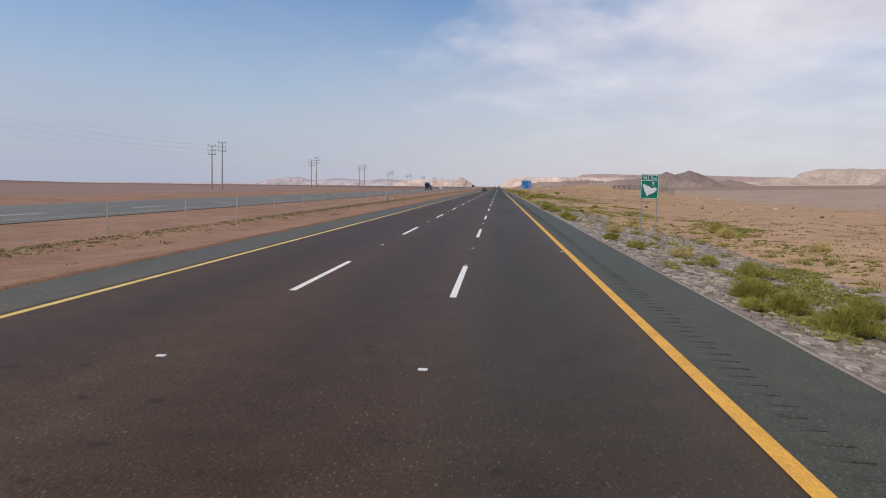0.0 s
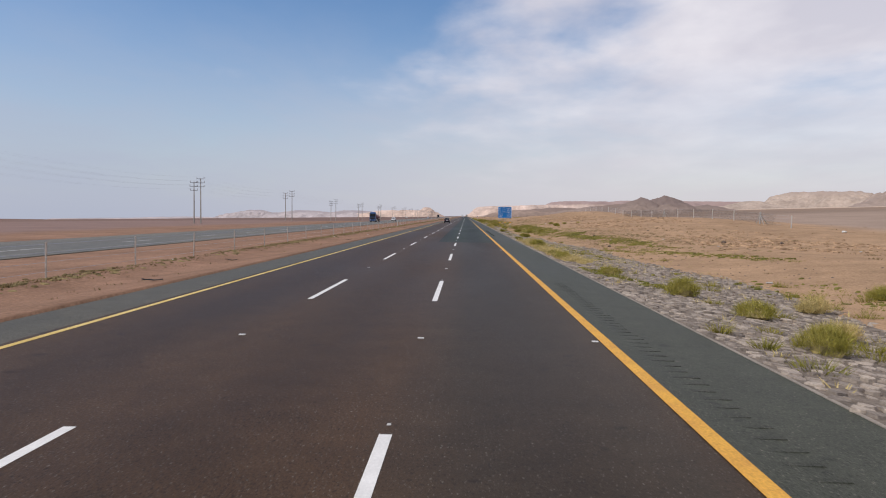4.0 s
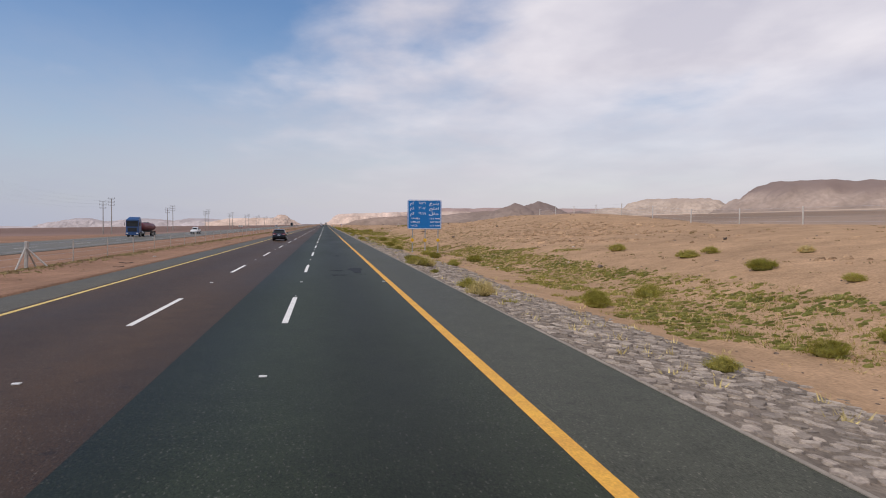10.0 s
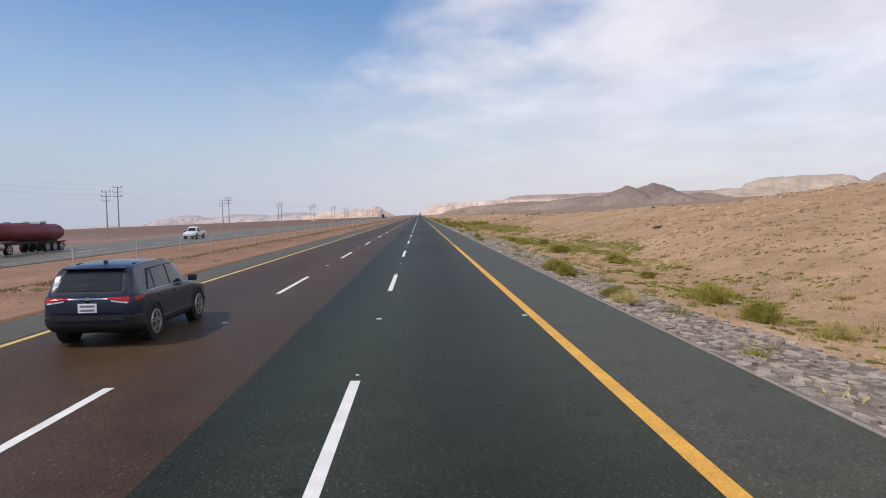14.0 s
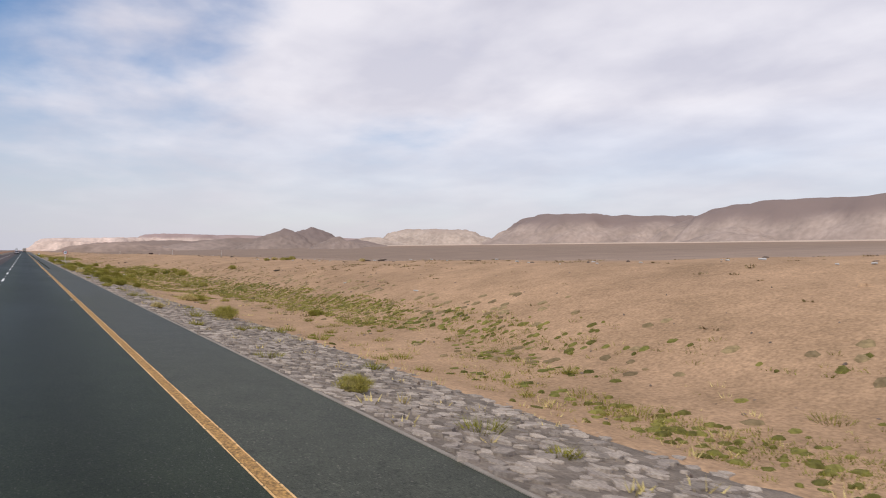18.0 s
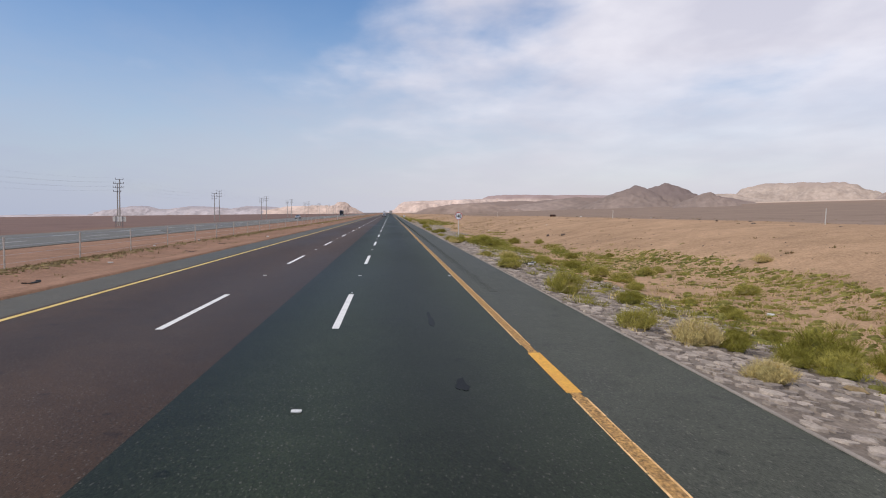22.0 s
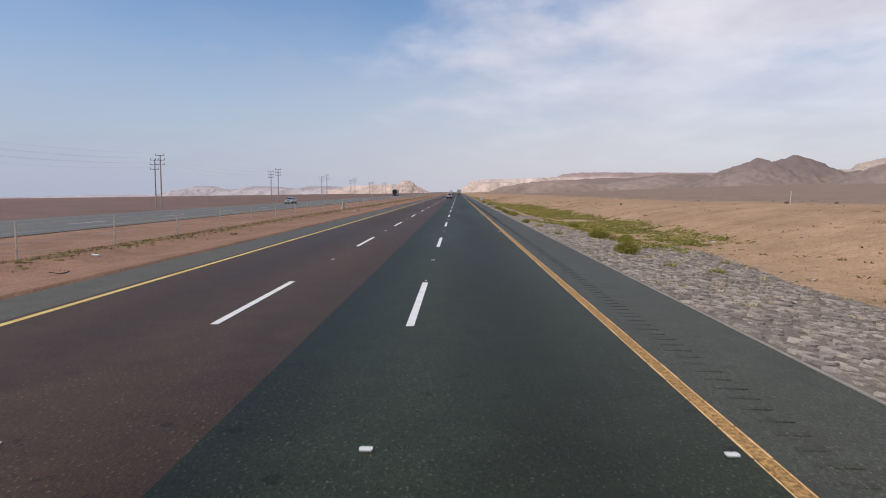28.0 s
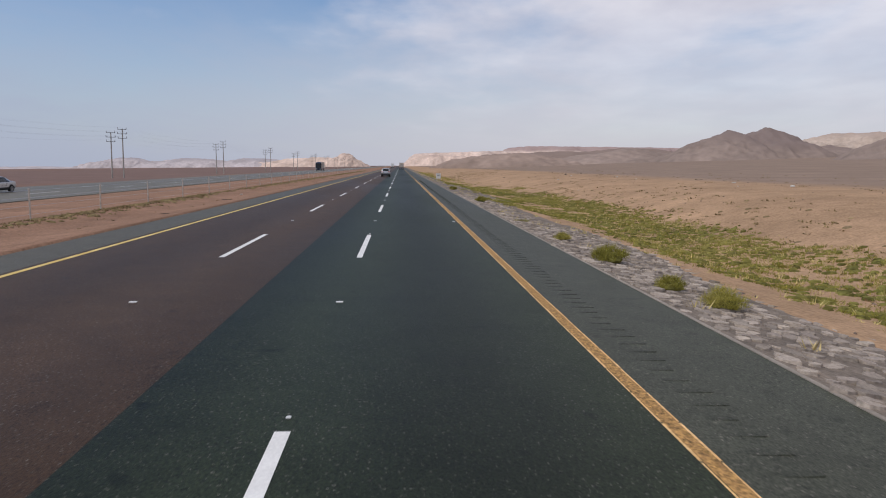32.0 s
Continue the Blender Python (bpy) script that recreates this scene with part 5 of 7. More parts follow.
    for z in (0.04, -0.04):
        part("plate_bar", box(0.28, 0.006, 0.04, (0, -h - 0.02, 0.82 * kz + z)), M["plate_grey"], pl)
    if kind == "suv":
        sheet("garnish", M["rim"], ((-0.38, 0.995), (0.38, 0.995), (0.38, 1.02), (-0.38, 1.02)), end=-1, lift=0.012, n=(20, 1))
        sheet("lower_bumper_trim", M["plastic"], ((-0.7, 0.57), (0.7, 0.57), (0.72, 0.66), (-0.72, 0.66)), end=-1, lift=0.022, n=(20, 2))
        part("rear_wiper", box(0.46, 0.02, 0.022, (-0.22, -h + 0.095, 1.19 * kz), 0.006), M["plastic"], s)
        part("spoiler", box(1.16 * kx, 0.2, 0.035, (0, -1.93 * ky, 1.60 * kz), 0.015), paint, s)
        part("antenna_fin", box(0.04, 0.16, 0.06, (0, -1.45 * ky, 1.71 * kz), 0.018), paint, s)
        part("badge", rod((0, -h + 0.02, 0.985 * kz), (0, -h + 0.0, 0.985 * kz), 0.055, seg=14), M["rim"], s, "plain round chrome badge")
    return s


def lorry(at, rz, cab, load, label, tank=True, L=14.0):
    """An articulated lorry heading along its own +y."""
    s = thing("lorry", at, label, "truck", "vehicles on the highway", rz)
    h = L / 2
    c = part("cab", box(2.46, 2.1, 2.75, (0, h - 1.05, 2.1), 0.16), cab, s)
    part("windscreen", box(2.15, 0.04, 0.95, (0, h + 0.005, 2.55), 0.01), M["glass"], c, "dark windscreen")
    part("sun_visor", box(2.2, 0.25, 0.14, (0, h + 0.1, 3.12), 0.03), M["plastic"], c)
    part("roof_fairing", loft([[(-1.15, h - 0.3, 3.45), (1.15, h - 0.3, 3.45), (1.0, h - 0.5, 3.5), (-1.0, h - 0.5, 3.5)], [(-1.15, h - 2.0, 3.45), (1.15, h - 2.0, 3.45), (1.0, h - 1.9, 3.95), (-1.0, h - 1.9, 3.95)]]), cab, s)
    part("grille", box(1.7, 0.06, 0.75, (0, h + 0.01, 1.45), 0.03), M["plastic"], c)
    part("bumper", box(2.48, 0.22, 0.5, (0, h - 0.02, 0.62), 0.06), cab, s)
    for sx in (-1, 1):
        part("headlamp", box(0.42, 0.08, 0.2, (sx * 0.95, h + 0.09, 0.72), 0.03), M["lamp"], s)
        part("mirror", box(0.1, 0.16, 0.65, (sx * 1.42, h - 0.1, 2.55), 0.03), M["plastic"], c)
        part("side_window", box(0.03, 0.8, 0.75, (sx * 1.232, h - 0.75, 2.55)), M["glass"], c)
        for yy in (h - 1.3, h - 4.2, -h + 1.0, -h + 2.3, -h + 3.6):
            wheel(s, sx * 1.24, yy, 0.5, 0.32, M["steel"])
        part("mudguard", box(0.5, 1.3, 0.06, (sx * 1.0, h - 4.2, 1.1), 0.02), M["plastic"], s)
        part("tail_lamp", box(0.4, 0.06, 0.14, (sx * 0.95, -h - 0.01, 0.95), 0.02), M["tail"], s)
        part("fuel_tank", rod((sx * 1.0, h - 3.4, 0.8), (sx * 1.0, h - 2.3, 0.8), 0.32, seg=14), M["steel"], s)
    part("chassis", box(0.9, L - 1.2, 0.28, (0, -0.3, 1.0), 0.02), M["plastic"], s)
    if tank:
        ring = lambda y, a, b, zc: [(a * math.cos(2 * math.pi * i / 18), y, zc + b * math.sin(2 * math.pi * i / 18)) for i in range(18)]
        part("tank", loft([ring(-h, 0.7, 0.5, 1.9), ring(-h + 0.3, 1.2, 0.84, 1.9), ring(-h + 3.5, 1.22, 0.86, 1.94), ring(h - 5.5, 1.22, 0.86, 2.06), ring(h - 2.9, 1.2, 0.82, 2.1), ring(h - 2.6, 0.8, 0.55, 2.1)]), load, s, "rounded dark red tank", smooth=True)
        part("walkway", box(0.6, L - 6.5, 0.08, (0, -1.2, 2.87), 0.02), M["steel"], s)
        for yy in (-h + 2, -h + 5, -h + 8):
            part("hatch", rod((0, yy, 2.75), (0, yy, 3.0), 0.28, seg=14), M["steel"], s)
    else:
        part("box_body", box(2.5, L - 2.8, 2.75, (0, -1.35, 2.55), 0.05), load, s, "tall box trailer")
        part("rear_door", box(2.3, 0.05, 2.5, (0, -h + 0.03, 2.55), 0.02), load, s)
    part("underrun_bar", box(2.3, 0.12, 0.14, (0, -h - 0.02, 0.55), 0.02), M["steel"], s)
    return s


car("car", (-5.48, 316.0, 0.0), 0, M["paint_dark"], "dark blue-grey compact SUV on the inner lane", L=4.6, W=1.86, H=1.63)
car("car", (-1.95, 832, 0.0), 0, M["paint_silver"], "silver SUV on the middle lane", L=4.75, W=1.86, H=1.82)
car("car", (-33.0, 404, -0.47), 180, M["paint_white"], "white pickup truck on the opposite carriageway", L=5.2, W=1.85, H=1.78, kind="pickup")
car("car", (-35.9, 748.5, -0.47), 180, M["paint_silver"], "silver-white saloon car on the opposite carriageway", L=4.6, W=1.8, H=1.46, kind="sedan")
lorry((-36.6, 364.5, -0.47), 180, M["paint_blue"], M["paint_red"], "blue tractor lorry with dark red tank trailer")
lorry((1.9, 1090, 0.0), 0, M["paint_dark"], M["rust"], "brown loaded lorry far ahead on the highway", tank=False)
lorry((-5.4, 1260, 0.0), 0, M["paint_white"], M["paint_white"], "white box lorry far ahead on the highway", tank=False)
lorry((-36.6, 1010, -0.47), 180, M["paint_dark"], M["rust"], "dark lorry far off on the opposite carriageway", tank=False)

# ---------- details of the carriageway ----------
stud_bm = box(0.12, 0.10, 0.02, (0, 0, 0.01), 0.008)
for sx in (-1, 1):
    box(0.03, 0.06, 0.014, (sx * 0.05, 0, 0.012), bm=stud_bm)
stud_me = mesh_of(stud_bm, M["stud"])
small_me = mesh_of(box(0.05, 0.05, 0.016, (0, 0, 0.008), 0.006), M["stud"])
for k in range(-2, 46):
    y = DASH0 + PERIOD * k + DASH + (PERIOD - DASH) / 2
    for x, dy in ((0.0, 0.0), (-3.65, 0.0), (3.5, 0.0), (0.0, -(PERIOD - DASH) / 2 + 0.35)):
        if x == 3.5 and k % 2:
            continue
        o = tagged(new("road_stud", small_me if dy else stud_me), "small white ceramic road stud on asphalt", "road stud", "studs along the lane lines")
        o.location = (x, y + dy, 0.007 if (y > PATCH and x > -1.6) else 0.001)

# flat bars in a slightly darker asphalt stand in for the cut grooves
v, f = [], []
rng = random.Random(3)
y = 0.0
while y < 800:
    if y < 112 or 172 < y < 200 or y > 492:
        x0 = 4.2 + rng.uniform(-0.03, 0.03)
        k = len(v)
        v += quad_slab(x0, x0 + rng.uniform(0.32, 0.44), y, y + 0.11, -0.0035 - 0.02 * (x0 - 3.8))
        f += [tuple(k + i for i in q) for q in SLAB_F]
    y += 0.42
tagged(new("rumble_strip", mesh_np("rumble_strip", v, f, M["groove"])), "row of dark rumble grooves along the shoulder", "rumble strip", kind="stuff")


def blot(x, y, rx, ry, z=0.012, seed=0, material="tar", name="tar_stain", label="black tar stain on the asphalt lane"):
    rg = random.Random(seed)
    n = 22
    ph = [rg.uniform(0, 6.28) for _ in range(3)]
    ring = []
    for i in range(n):
        a = 2 * math.pi * i / n
        q = 1 + 0.22 * math.sin(3 * a + ph[0]) + 0.14 * math.sin(5 * a + ph[1]) + 0.1 * math.sin(9 * a + ph[2])
        ring.append((x + rx * q * math.cos(a), y + ry * q * math.sin(a)))
    vv = [(a, b, z) for a, b in ring] + [(a, b, z - 0.005) for a, b in ring]
    ff = [tuple(range(n))] + [(i, i + n, (i + 1) % n + n, (i + 1) % n) for i in range(n)]
    return tagged(new(name, mesh_np(name, vv, ff, M[material])), label, "stain", "stains on the road")


for i, (x, y, rx, ry, m_) in enumerate(((1.64, 251.2, 0.30, 0.30, "tar"), (1.63, 248.1, 0.34, 0.24, "tar"), (2.62, 251.6, 0.33, 2.1, "tar_faint"), (2.83, 248.7, 0.17, 0.06, "tar"), (1.3, 212.3, 0.06, 0.22, "tar"), (2.2, 204.4, 0.1, 0.15, "tar"),
                                        (1.25, 202.1, 0.05, 0.22, "tar"), (2.75, 203.2, 0.1, 0.1, "tar"), (1.9, 268.0, 0.12, 1.0, "tar_faint"), (2.1, 486.5, 0.06, 1.1, "tar_faint"), (2.2, 480.5, 0.09, 0.35, "tar"))):
    blot(x, y, rx, ry, seed=i, material=m_)
rg = random.Random(77)
for i in range(18):
    y = 540.6 + 0.36 * i + rg.uniform(-0.16, 0.16)
    blot(2.5 + 0.022 * (y - 540.6) + rg.uniform(-0.07, 0.07), y + rg.uniform(-0.1, 0.1), rg.uniform(0.004, 0.009), rg.uniform(0.015, 0.10) * (0.4 + (i % 3 == 0)), seed=60 + i, material="kerb", name="scrape_mark", label="pale scrape mark on the asphalt lane")

# ---------- stone pitching on the verge ----------
strip("kerb", 6.06, 6.13, 0.0, M["kerb"], "pale concrete edge beside the shoulder", y1=1490, thick=0.3, zfun=lambda x, y: -0.035)
PITCH = strip("stone_pitching", 6.13, 15.0, 0.0, M["mortar"], "sloped verge of grey stones set in mortar", y1=1490, thick=0.2, step=3, xmid=tuple(np.arange(7.0, 15, 0.5)),
              zfun=lambda x, y: float(ground_z(x, y)) - 0.03 - (0.0 if x < stone_edge(y) else 0.3))


rs = np.random.RandomState(11)
NS = 6


def stone_rings(n):
    a = np.linspace(0, 2 * np.pi, NS, endpoint=False)[None] + rs.uniform(-0.22, 0.22, (n, NS))
    r = rs.uniform(0.66, 1.12, (n, NS))
    return np.cos(a) * r, np.sin(a) * r


cols, near = [], []
for i, y in enumerate(np.arange(-4, 750, 0.30)):
    e = float(stone_edge(y)) if y < 716 else 8.6
    for j, x in enumerate(np.arange(6.22, e, 0.31)):
        xx, yy = x + rs.uniform(0.0 if j == 0 else -0.13, 0.13) + (0.15 if j else 0.06) * (i % 2), y + rs.uniform(-0.12, 0.12)
        if rs.rand() < max(0.04, 0.5 - 0.35 * (e - xx)):
            continue
        (near if 432 < yy < 437.4 and xx < 10.6 else cols).append((xx, yy))
cols = np.array(cols)
n = len(cols)
cx_, cy_ = stone_rings(n)
sz = rs.uniform(0.11, 0.205, (n, 1)) * rs.uniform(0.8, 1.1, (n, 1))
zt = ground_z(cols[:, 0], cols[:, 1])[:, None] + rs.uniform(-0.02, 0.018, (n, 1))
tilt = rs.uniform(-0.11, 0.11, (n, 2))
top = np.stack([cols[:, :1] + cx_ * sz * 0.98, cols[:, 1:] + cy_ * sz * 0.90, zt + cx_ * sz * tilt[:, :1] + cy_ * sz * tilt[:, 1:] - 0.13 * cx_ * sz], -1)
bot = np.stack([cols[:, :1] + cx_ * sz * 1.06, cols[:, 1:] + cy_ * sz * 0.97, zt - 0.06 - 0.13 * cx_ * sz], -1)
V = np.concatenate([top, bot], 1).reshape(-1, 3)
faces = []
idx = np.arange(NS)
for s in range(n):
    b = s * 2 * NS
    faces.append(tuple((b + idx).tolist()))
    for i in range(NS):
        j = (i + 1) % NS
        faces.append((b + i, b + NS + i, b + NS + j, b + j))
st = part("stones", mesh_np("stones", V, faces, M["stone"]), None, PITCH)
st["kind"] = "stuff"
shapes = []
for q in range(10):
    a, b = stone_rings(1)
    tv = [(a[0, i] * 0.135, b[0, i] * 0.13, 0.025) for i in range(NS)] + [(a[0, i] * 0.16, b[0, i] * 0.15, -0.055) for i in range(NS)]
    shapes.append(mesh_np("stone", tv, [tuple(range(NS))] + [(i, i + NS, (i + 1) % NS + NS, (i + 1) % NS) for i in range(NS)], M["stone"]))
for q, (x, y) in enumerate(near[:300]):
    o = part("stone", shapes[q % 10], None, PITCH)
    o.matrix_local = pose(x, y, float(ground_z(x, y)) + rs.uniform(-0.03, -0.01), rs.uniform(-2, 2), 7 + rs.uniform(-2, 2), rs.uniform(-20, 20))


# ---------- plants ----------
def blades(centres, per, spread, height, width, lean, seed, material, name, simple=False):
    """Many small tapered leaves round the given ground points, as one mesh; the last three may be arrays."""
    r = np.random.RandomState(seed)
    c = np.repeat(np.asarray(centres, float), per, 0)
    m = len(c)
    sp = np.repeat(np.broadcast_to(spread, (len(centres),)), per)
    hh = np.repeat(np.broadcast_to(height, (len(centres),)), per) * r.uniform(0.45, 1.1, m)
    rad = sp * np.sqrt(r.uniform(0, 1, m))
    th = r.uniform(0, 2 * np.pi, m)
    off = np.stack([rad * np.cos(th), rad * np.sin(th)], 1)
    hh = hh * (1.0 - 0.55 * (rad / np.maximum(sp, 1e-3)) ** 2)
    base = np.concatenate([c[:, :2] + off, c[:, 2:3] - 0.02], 1)
    out = off / np.maximum(sp, 1e-3)[:, None] * lean + r.normal(0, 0.28, (m, 2))
    tip = base + np.concatenate([out * hh[:, None], hh[:, None]], 1)
    mid = base + np.concatenate([out * hh[:, None] * 0.35, hh[:, None] * 0.6], 1)
    a = r.uniform(0, 2 * np.pi, m)
    w = width * r.uniform(0.6, 1.3, m)
    d = np.stack([np.cos(a) * w, np.sin(a) * w, np.zeros(m)], 1)
    if simple:
        v = np.stack([base - d, base + d, tip], 1).reshape(-1, 3)
        return mesh_np(name, v, np.arange(3 * m).reshape(-1, 3), material)
    v = np.stack([base - d, base + d, mid + d * 0.8, mid - d * 0.8, tip], 1).reshape(-1, 3)
    k = np.arange(m)[:, None] * 5
    f4 = (k + np.array([[0, 1, 2, 3]])).tolist()
    f3 = (k + np.array([[3, 2, 4]])).tolist()
    return mesh_np(name, v, f4 + f3, material)


def tuft_mesh(kind, seed):
    """One bushy tussock of unit width, standing at its origin."""
    r = np.random.RandomState(seed)
    n = 100
    th, rad = r.uniform(0, 2 * np.pi, n), 0.42 * np.sqrt(r.uniform(0, 1, n))
    c = np.stack([rad * np.cos(th), rad * np.sin(th), 0.02 + 0.34 * np.sqrt(np.clip(1 - (rad / 0.44) ** 2, 0, 1)) * r.uniform(0, 1, n)], 1)
    return blades(c, 26, 0.12, 0.21, 0.0046, 1.0, seed, M[kind], "foliage", True)


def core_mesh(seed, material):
    """Tangled heart of a tussock, lumpy and low, in a darker tone than its blades."""
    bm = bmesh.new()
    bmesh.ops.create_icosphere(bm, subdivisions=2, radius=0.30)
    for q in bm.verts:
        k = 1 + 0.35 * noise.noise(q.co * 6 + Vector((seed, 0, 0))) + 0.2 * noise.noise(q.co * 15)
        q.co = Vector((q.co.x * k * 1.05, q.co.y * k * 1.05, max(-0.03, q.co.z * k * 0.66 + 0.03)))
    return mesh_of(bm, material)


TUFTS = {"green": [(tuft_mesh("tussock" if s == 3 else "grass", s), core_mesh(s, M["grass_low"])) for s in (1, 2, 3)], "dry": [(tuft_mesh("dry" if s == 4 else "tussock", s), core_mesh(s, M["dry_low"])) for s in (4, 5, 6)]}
_count = [0]


def shrub(x, y, w, kind):
    _count[0] += 1
    rg = random.Random(_count[0])
    label = {"green": "bushy green desert grass tussock on the stony verge", "dry": "straw-coloured dry grass tussock on the stony verge"}[kind]
    s = thing("grass_tussock", (x, y, float(ground_z(x, y)) + 0.01), label, "plant", "tussocks along the verge", rg.uniform(0, 360))
    fo, co = TUFTS[kind][_count[0] % 3]
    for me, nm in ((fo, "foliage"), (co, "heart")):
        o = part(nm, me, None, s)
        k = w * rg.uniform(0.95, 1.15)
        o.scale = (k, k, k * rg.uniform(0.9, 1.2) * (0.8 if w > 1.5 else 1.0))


G_, D_ = "green", "dry"
for k, rows in (
    (G_, ((7.4, 17.7, 1.0), (7.4, 31.8, 0.9), (7.9, 14.0, 1.2), (7.3, 38.0, 0.8), (7.3, 64.0, 1.1), (6.9, 58.9, 1.0), (6.6, 79.1, 1.5), (7.6, 79.2, 1.2), (6.8, 131.6, 0.9), (6.8, 160.9, 0.8), (7.5, 160.6, 0.49))),
    (D_, ((8.6, 45.5, 1.1), (7.0, 56.4, 0.8), (7.1, 81.8, 1.5), (6.7, 75.3, 0.8), (7.0, 129.4, 1.1), (6.7, 127.5, 0.7), (7.5, 155, 1.29), (7.4, 149.1, 1.2), (7.2, 144.8, 1.4), (6.8, 139.7, 0.5), (6.7, 140.8, 0.6), (9.3, 185.6, 1.03))),
    (G_, ((6.9, 165.3, 0.6), (9.4, 182.9, 1.04), (7.5, 206.2, 0.87), (7.2, 203.6, 0.9), (22, 244.8, 1.56), (6.9, 242.7, 0.9), (6.9, 251.5, 0.5), (7.7, 265.2, 1.14), (12.7, 293, 1.66), (12.3, 284.9, 1.39), (10.4, 302.2, 0.94), (11.6, 324.9, 1.62))),
    (D_, ((6.7, 239.4, 1.0), (6.9, 258.7, 1.5), (7.1, 330.6, 1.2), (6.8, 319.3, 0.9), (6.8, 365.6, 0.9), (7.0, 398.5, 0.8), (6.9, 420.9, 0.7), (6.7, 442.3, 0.7), (9.6, 419.1, 1.24), (11.4, 437, 1.25), (8.7, 454.3, 1.67), (8.3, 461, 1.23))),
    (G_, ((10.7, 319.3, 1.29), (6.9, 320.4, 1.0), (14.3, 344.4, 1.11), (7.1, 328.3, 1.0), (7.6, 377.6, 0.95), (12.4, 375, 1.39), (14.4, 373, 1.28), (15.5, 422.5, 0.84), (12.7, 442, 0.84), (8.2, 455.5, 1.13), (8.5, 469.6, 1.52), (18.2, 474.7, 1.39))),
    (D_, ((7.3, 481.3, 0.8), (6.8, 485.9, 1.0), (7.0, 493.0, 1.5), (7.6, 484.6, 1.1), (6.75, 502.4, 1.2), (7.6, 507.2, 1.1), (6.6, 528.0, 0.8), (6.8, 544.7, 0.5), (6.7, 565.3, 0.5), (7.2, 652.0, 0.7), (7.4, 677.2, 1.0))),
    (G_, ((9.3, 535.0, 1.8), (6.9, 528.6, 0.5), (6.7, 533.4, 0.7), (6.8, 546.7, 0.6), (6.9, 556.6, 1.1), (8.2, 563.6, 1.2), (6.9, 570.1, 1.0), (6.9, 573.1, 0.6), (6.7, 580.0, 0.5), (7.6, 592.5, 1.3), (8.6, 630.5, 1.2), (9.9, 643.1, 1.3))),
    (G_, ((11.3, 642.3, 0.9), (6.6, 656.4, 0.7), (11.1, 659.2, 1.0), (7.1, 675.9, 1.2), (6.9, 683.0, 0.8), (6.8, 685.7, 0.7), (7.4, 696.7, 0.8), (7.0, 698.4, 0.7), (7.0, 702.7, 1.1), (7.0, 708.4, 0.6), (7.2, 735, 0.9), (7.0, 760, 1.0))),
):
    for x, y, w in rows:
        shrub(x, y, w, k)
for x, y, w, k in ((6.9, 75.4, 1.1, D_), (7.7, 79.4, 1.2, D_), (7.1, 82.4, 1.3, G_), (10.6, 90.7, 0.69, G_), (11.1, 94.8, 1.13, D_), (10.5, 97.4, 1.03, D_), (6.8, 89.4, 0.9, D_), (10, 102.7, 1.14, D_), (9.3, 105.7, 1.2, D_), (16.7, 112, 1.04, G_),
                   (13.7, 93.8, 0.99, D_), (7.7, 118, 1, D_), (8.7, 110.6, 1.3, D_), (12.7, 109.2, 1.08, D_), (6.8, 533.6, 1.1, D_), (7.8, 534.0, 1.2, G_), (6.7, 531.0, 0.8, D_), (6.9, 528.9, 1.0, D_), (10.9, 541.2, 1.4, G_), (10.1, 534.6, 1.5, G_),
                   (8.9, 530.6, 1.2, G_), (10.5, 536.7, 1.5, G_), (10.5, 530.6, 1.2, G_), (9.4, 527.4, 1.3, G_), (15.8, 536.6, 1.0, G_), (13.7, 538.5, 1.3, G_), (21.9, 244.5, 1.23, G_), (9.3, 227.9, 0.72, G_), (14.5, 231.1, 1.21, G_), (16.9, 231.3, 1.05, G_),
                   (16, 244.5, 1.42, G_), (13.3, 244.5, 1.21, G_), (21.6, 238.4, 0.83, D_), (7.0, 330.4, 1.2, D_), (13.3, 358.3, 1.3, G_), (14.1, 345.2, 1.3, G_), (12.8, 326.7, 1.11, D_), (12, 317.8, 1.01, D_), (12.7, 334.8, 0.84, G_)):
    shrub(x, y, w, k)
for x, y, w, k in ((17.4, 52.5, 1.49, G_), (16.6, 48, 1.41, D_), (12.3, 93.9, 0.91, G_), (8.4, 100.1, 1.2, D_), (14.4, 95.5, 1.07, D_), (11.7, 205.2, 1, D_), (23.2, 253.7, 1.52, G_), (12.6, 242.5, 1.21, G_), (7.3, 265.2, 0.96, G_), (7.3, 262.2, 1.1, D_), (7.6, 259.2, 1.24, D_),
                   (14.8, 276.8, 1.37, G_), (11.6, 270.5, 1.08, G_), (12.9, 358.3, 1.76, G_), (12.2, 382.7, 1.02, G_), (12.4, 438.3, 1.67, D_), (10.2, 484.4, 1.5, G_), (11.6, 483.6, 1.3, G_), (7.4, 471.4, 1.0, D_), (17.8, 483.4, 1.2, G_), (18.8, 483.3, 1.0, D_), (11.5, 472.8, 0.92, G_),
                   (8.6, 513.2, 1.0, D_), (7.1, 512.4, 0.8, D_), (11.6, 642.7, 0.9, D_), (10.9, 644.8, 1.1, D_)):
    shrub(x, y, w, k)


def bump(v, a, b, soft=6.0):
    return ss(a - soft, a + soft, v) * (1 - ss(b - soft, b + soft, v))


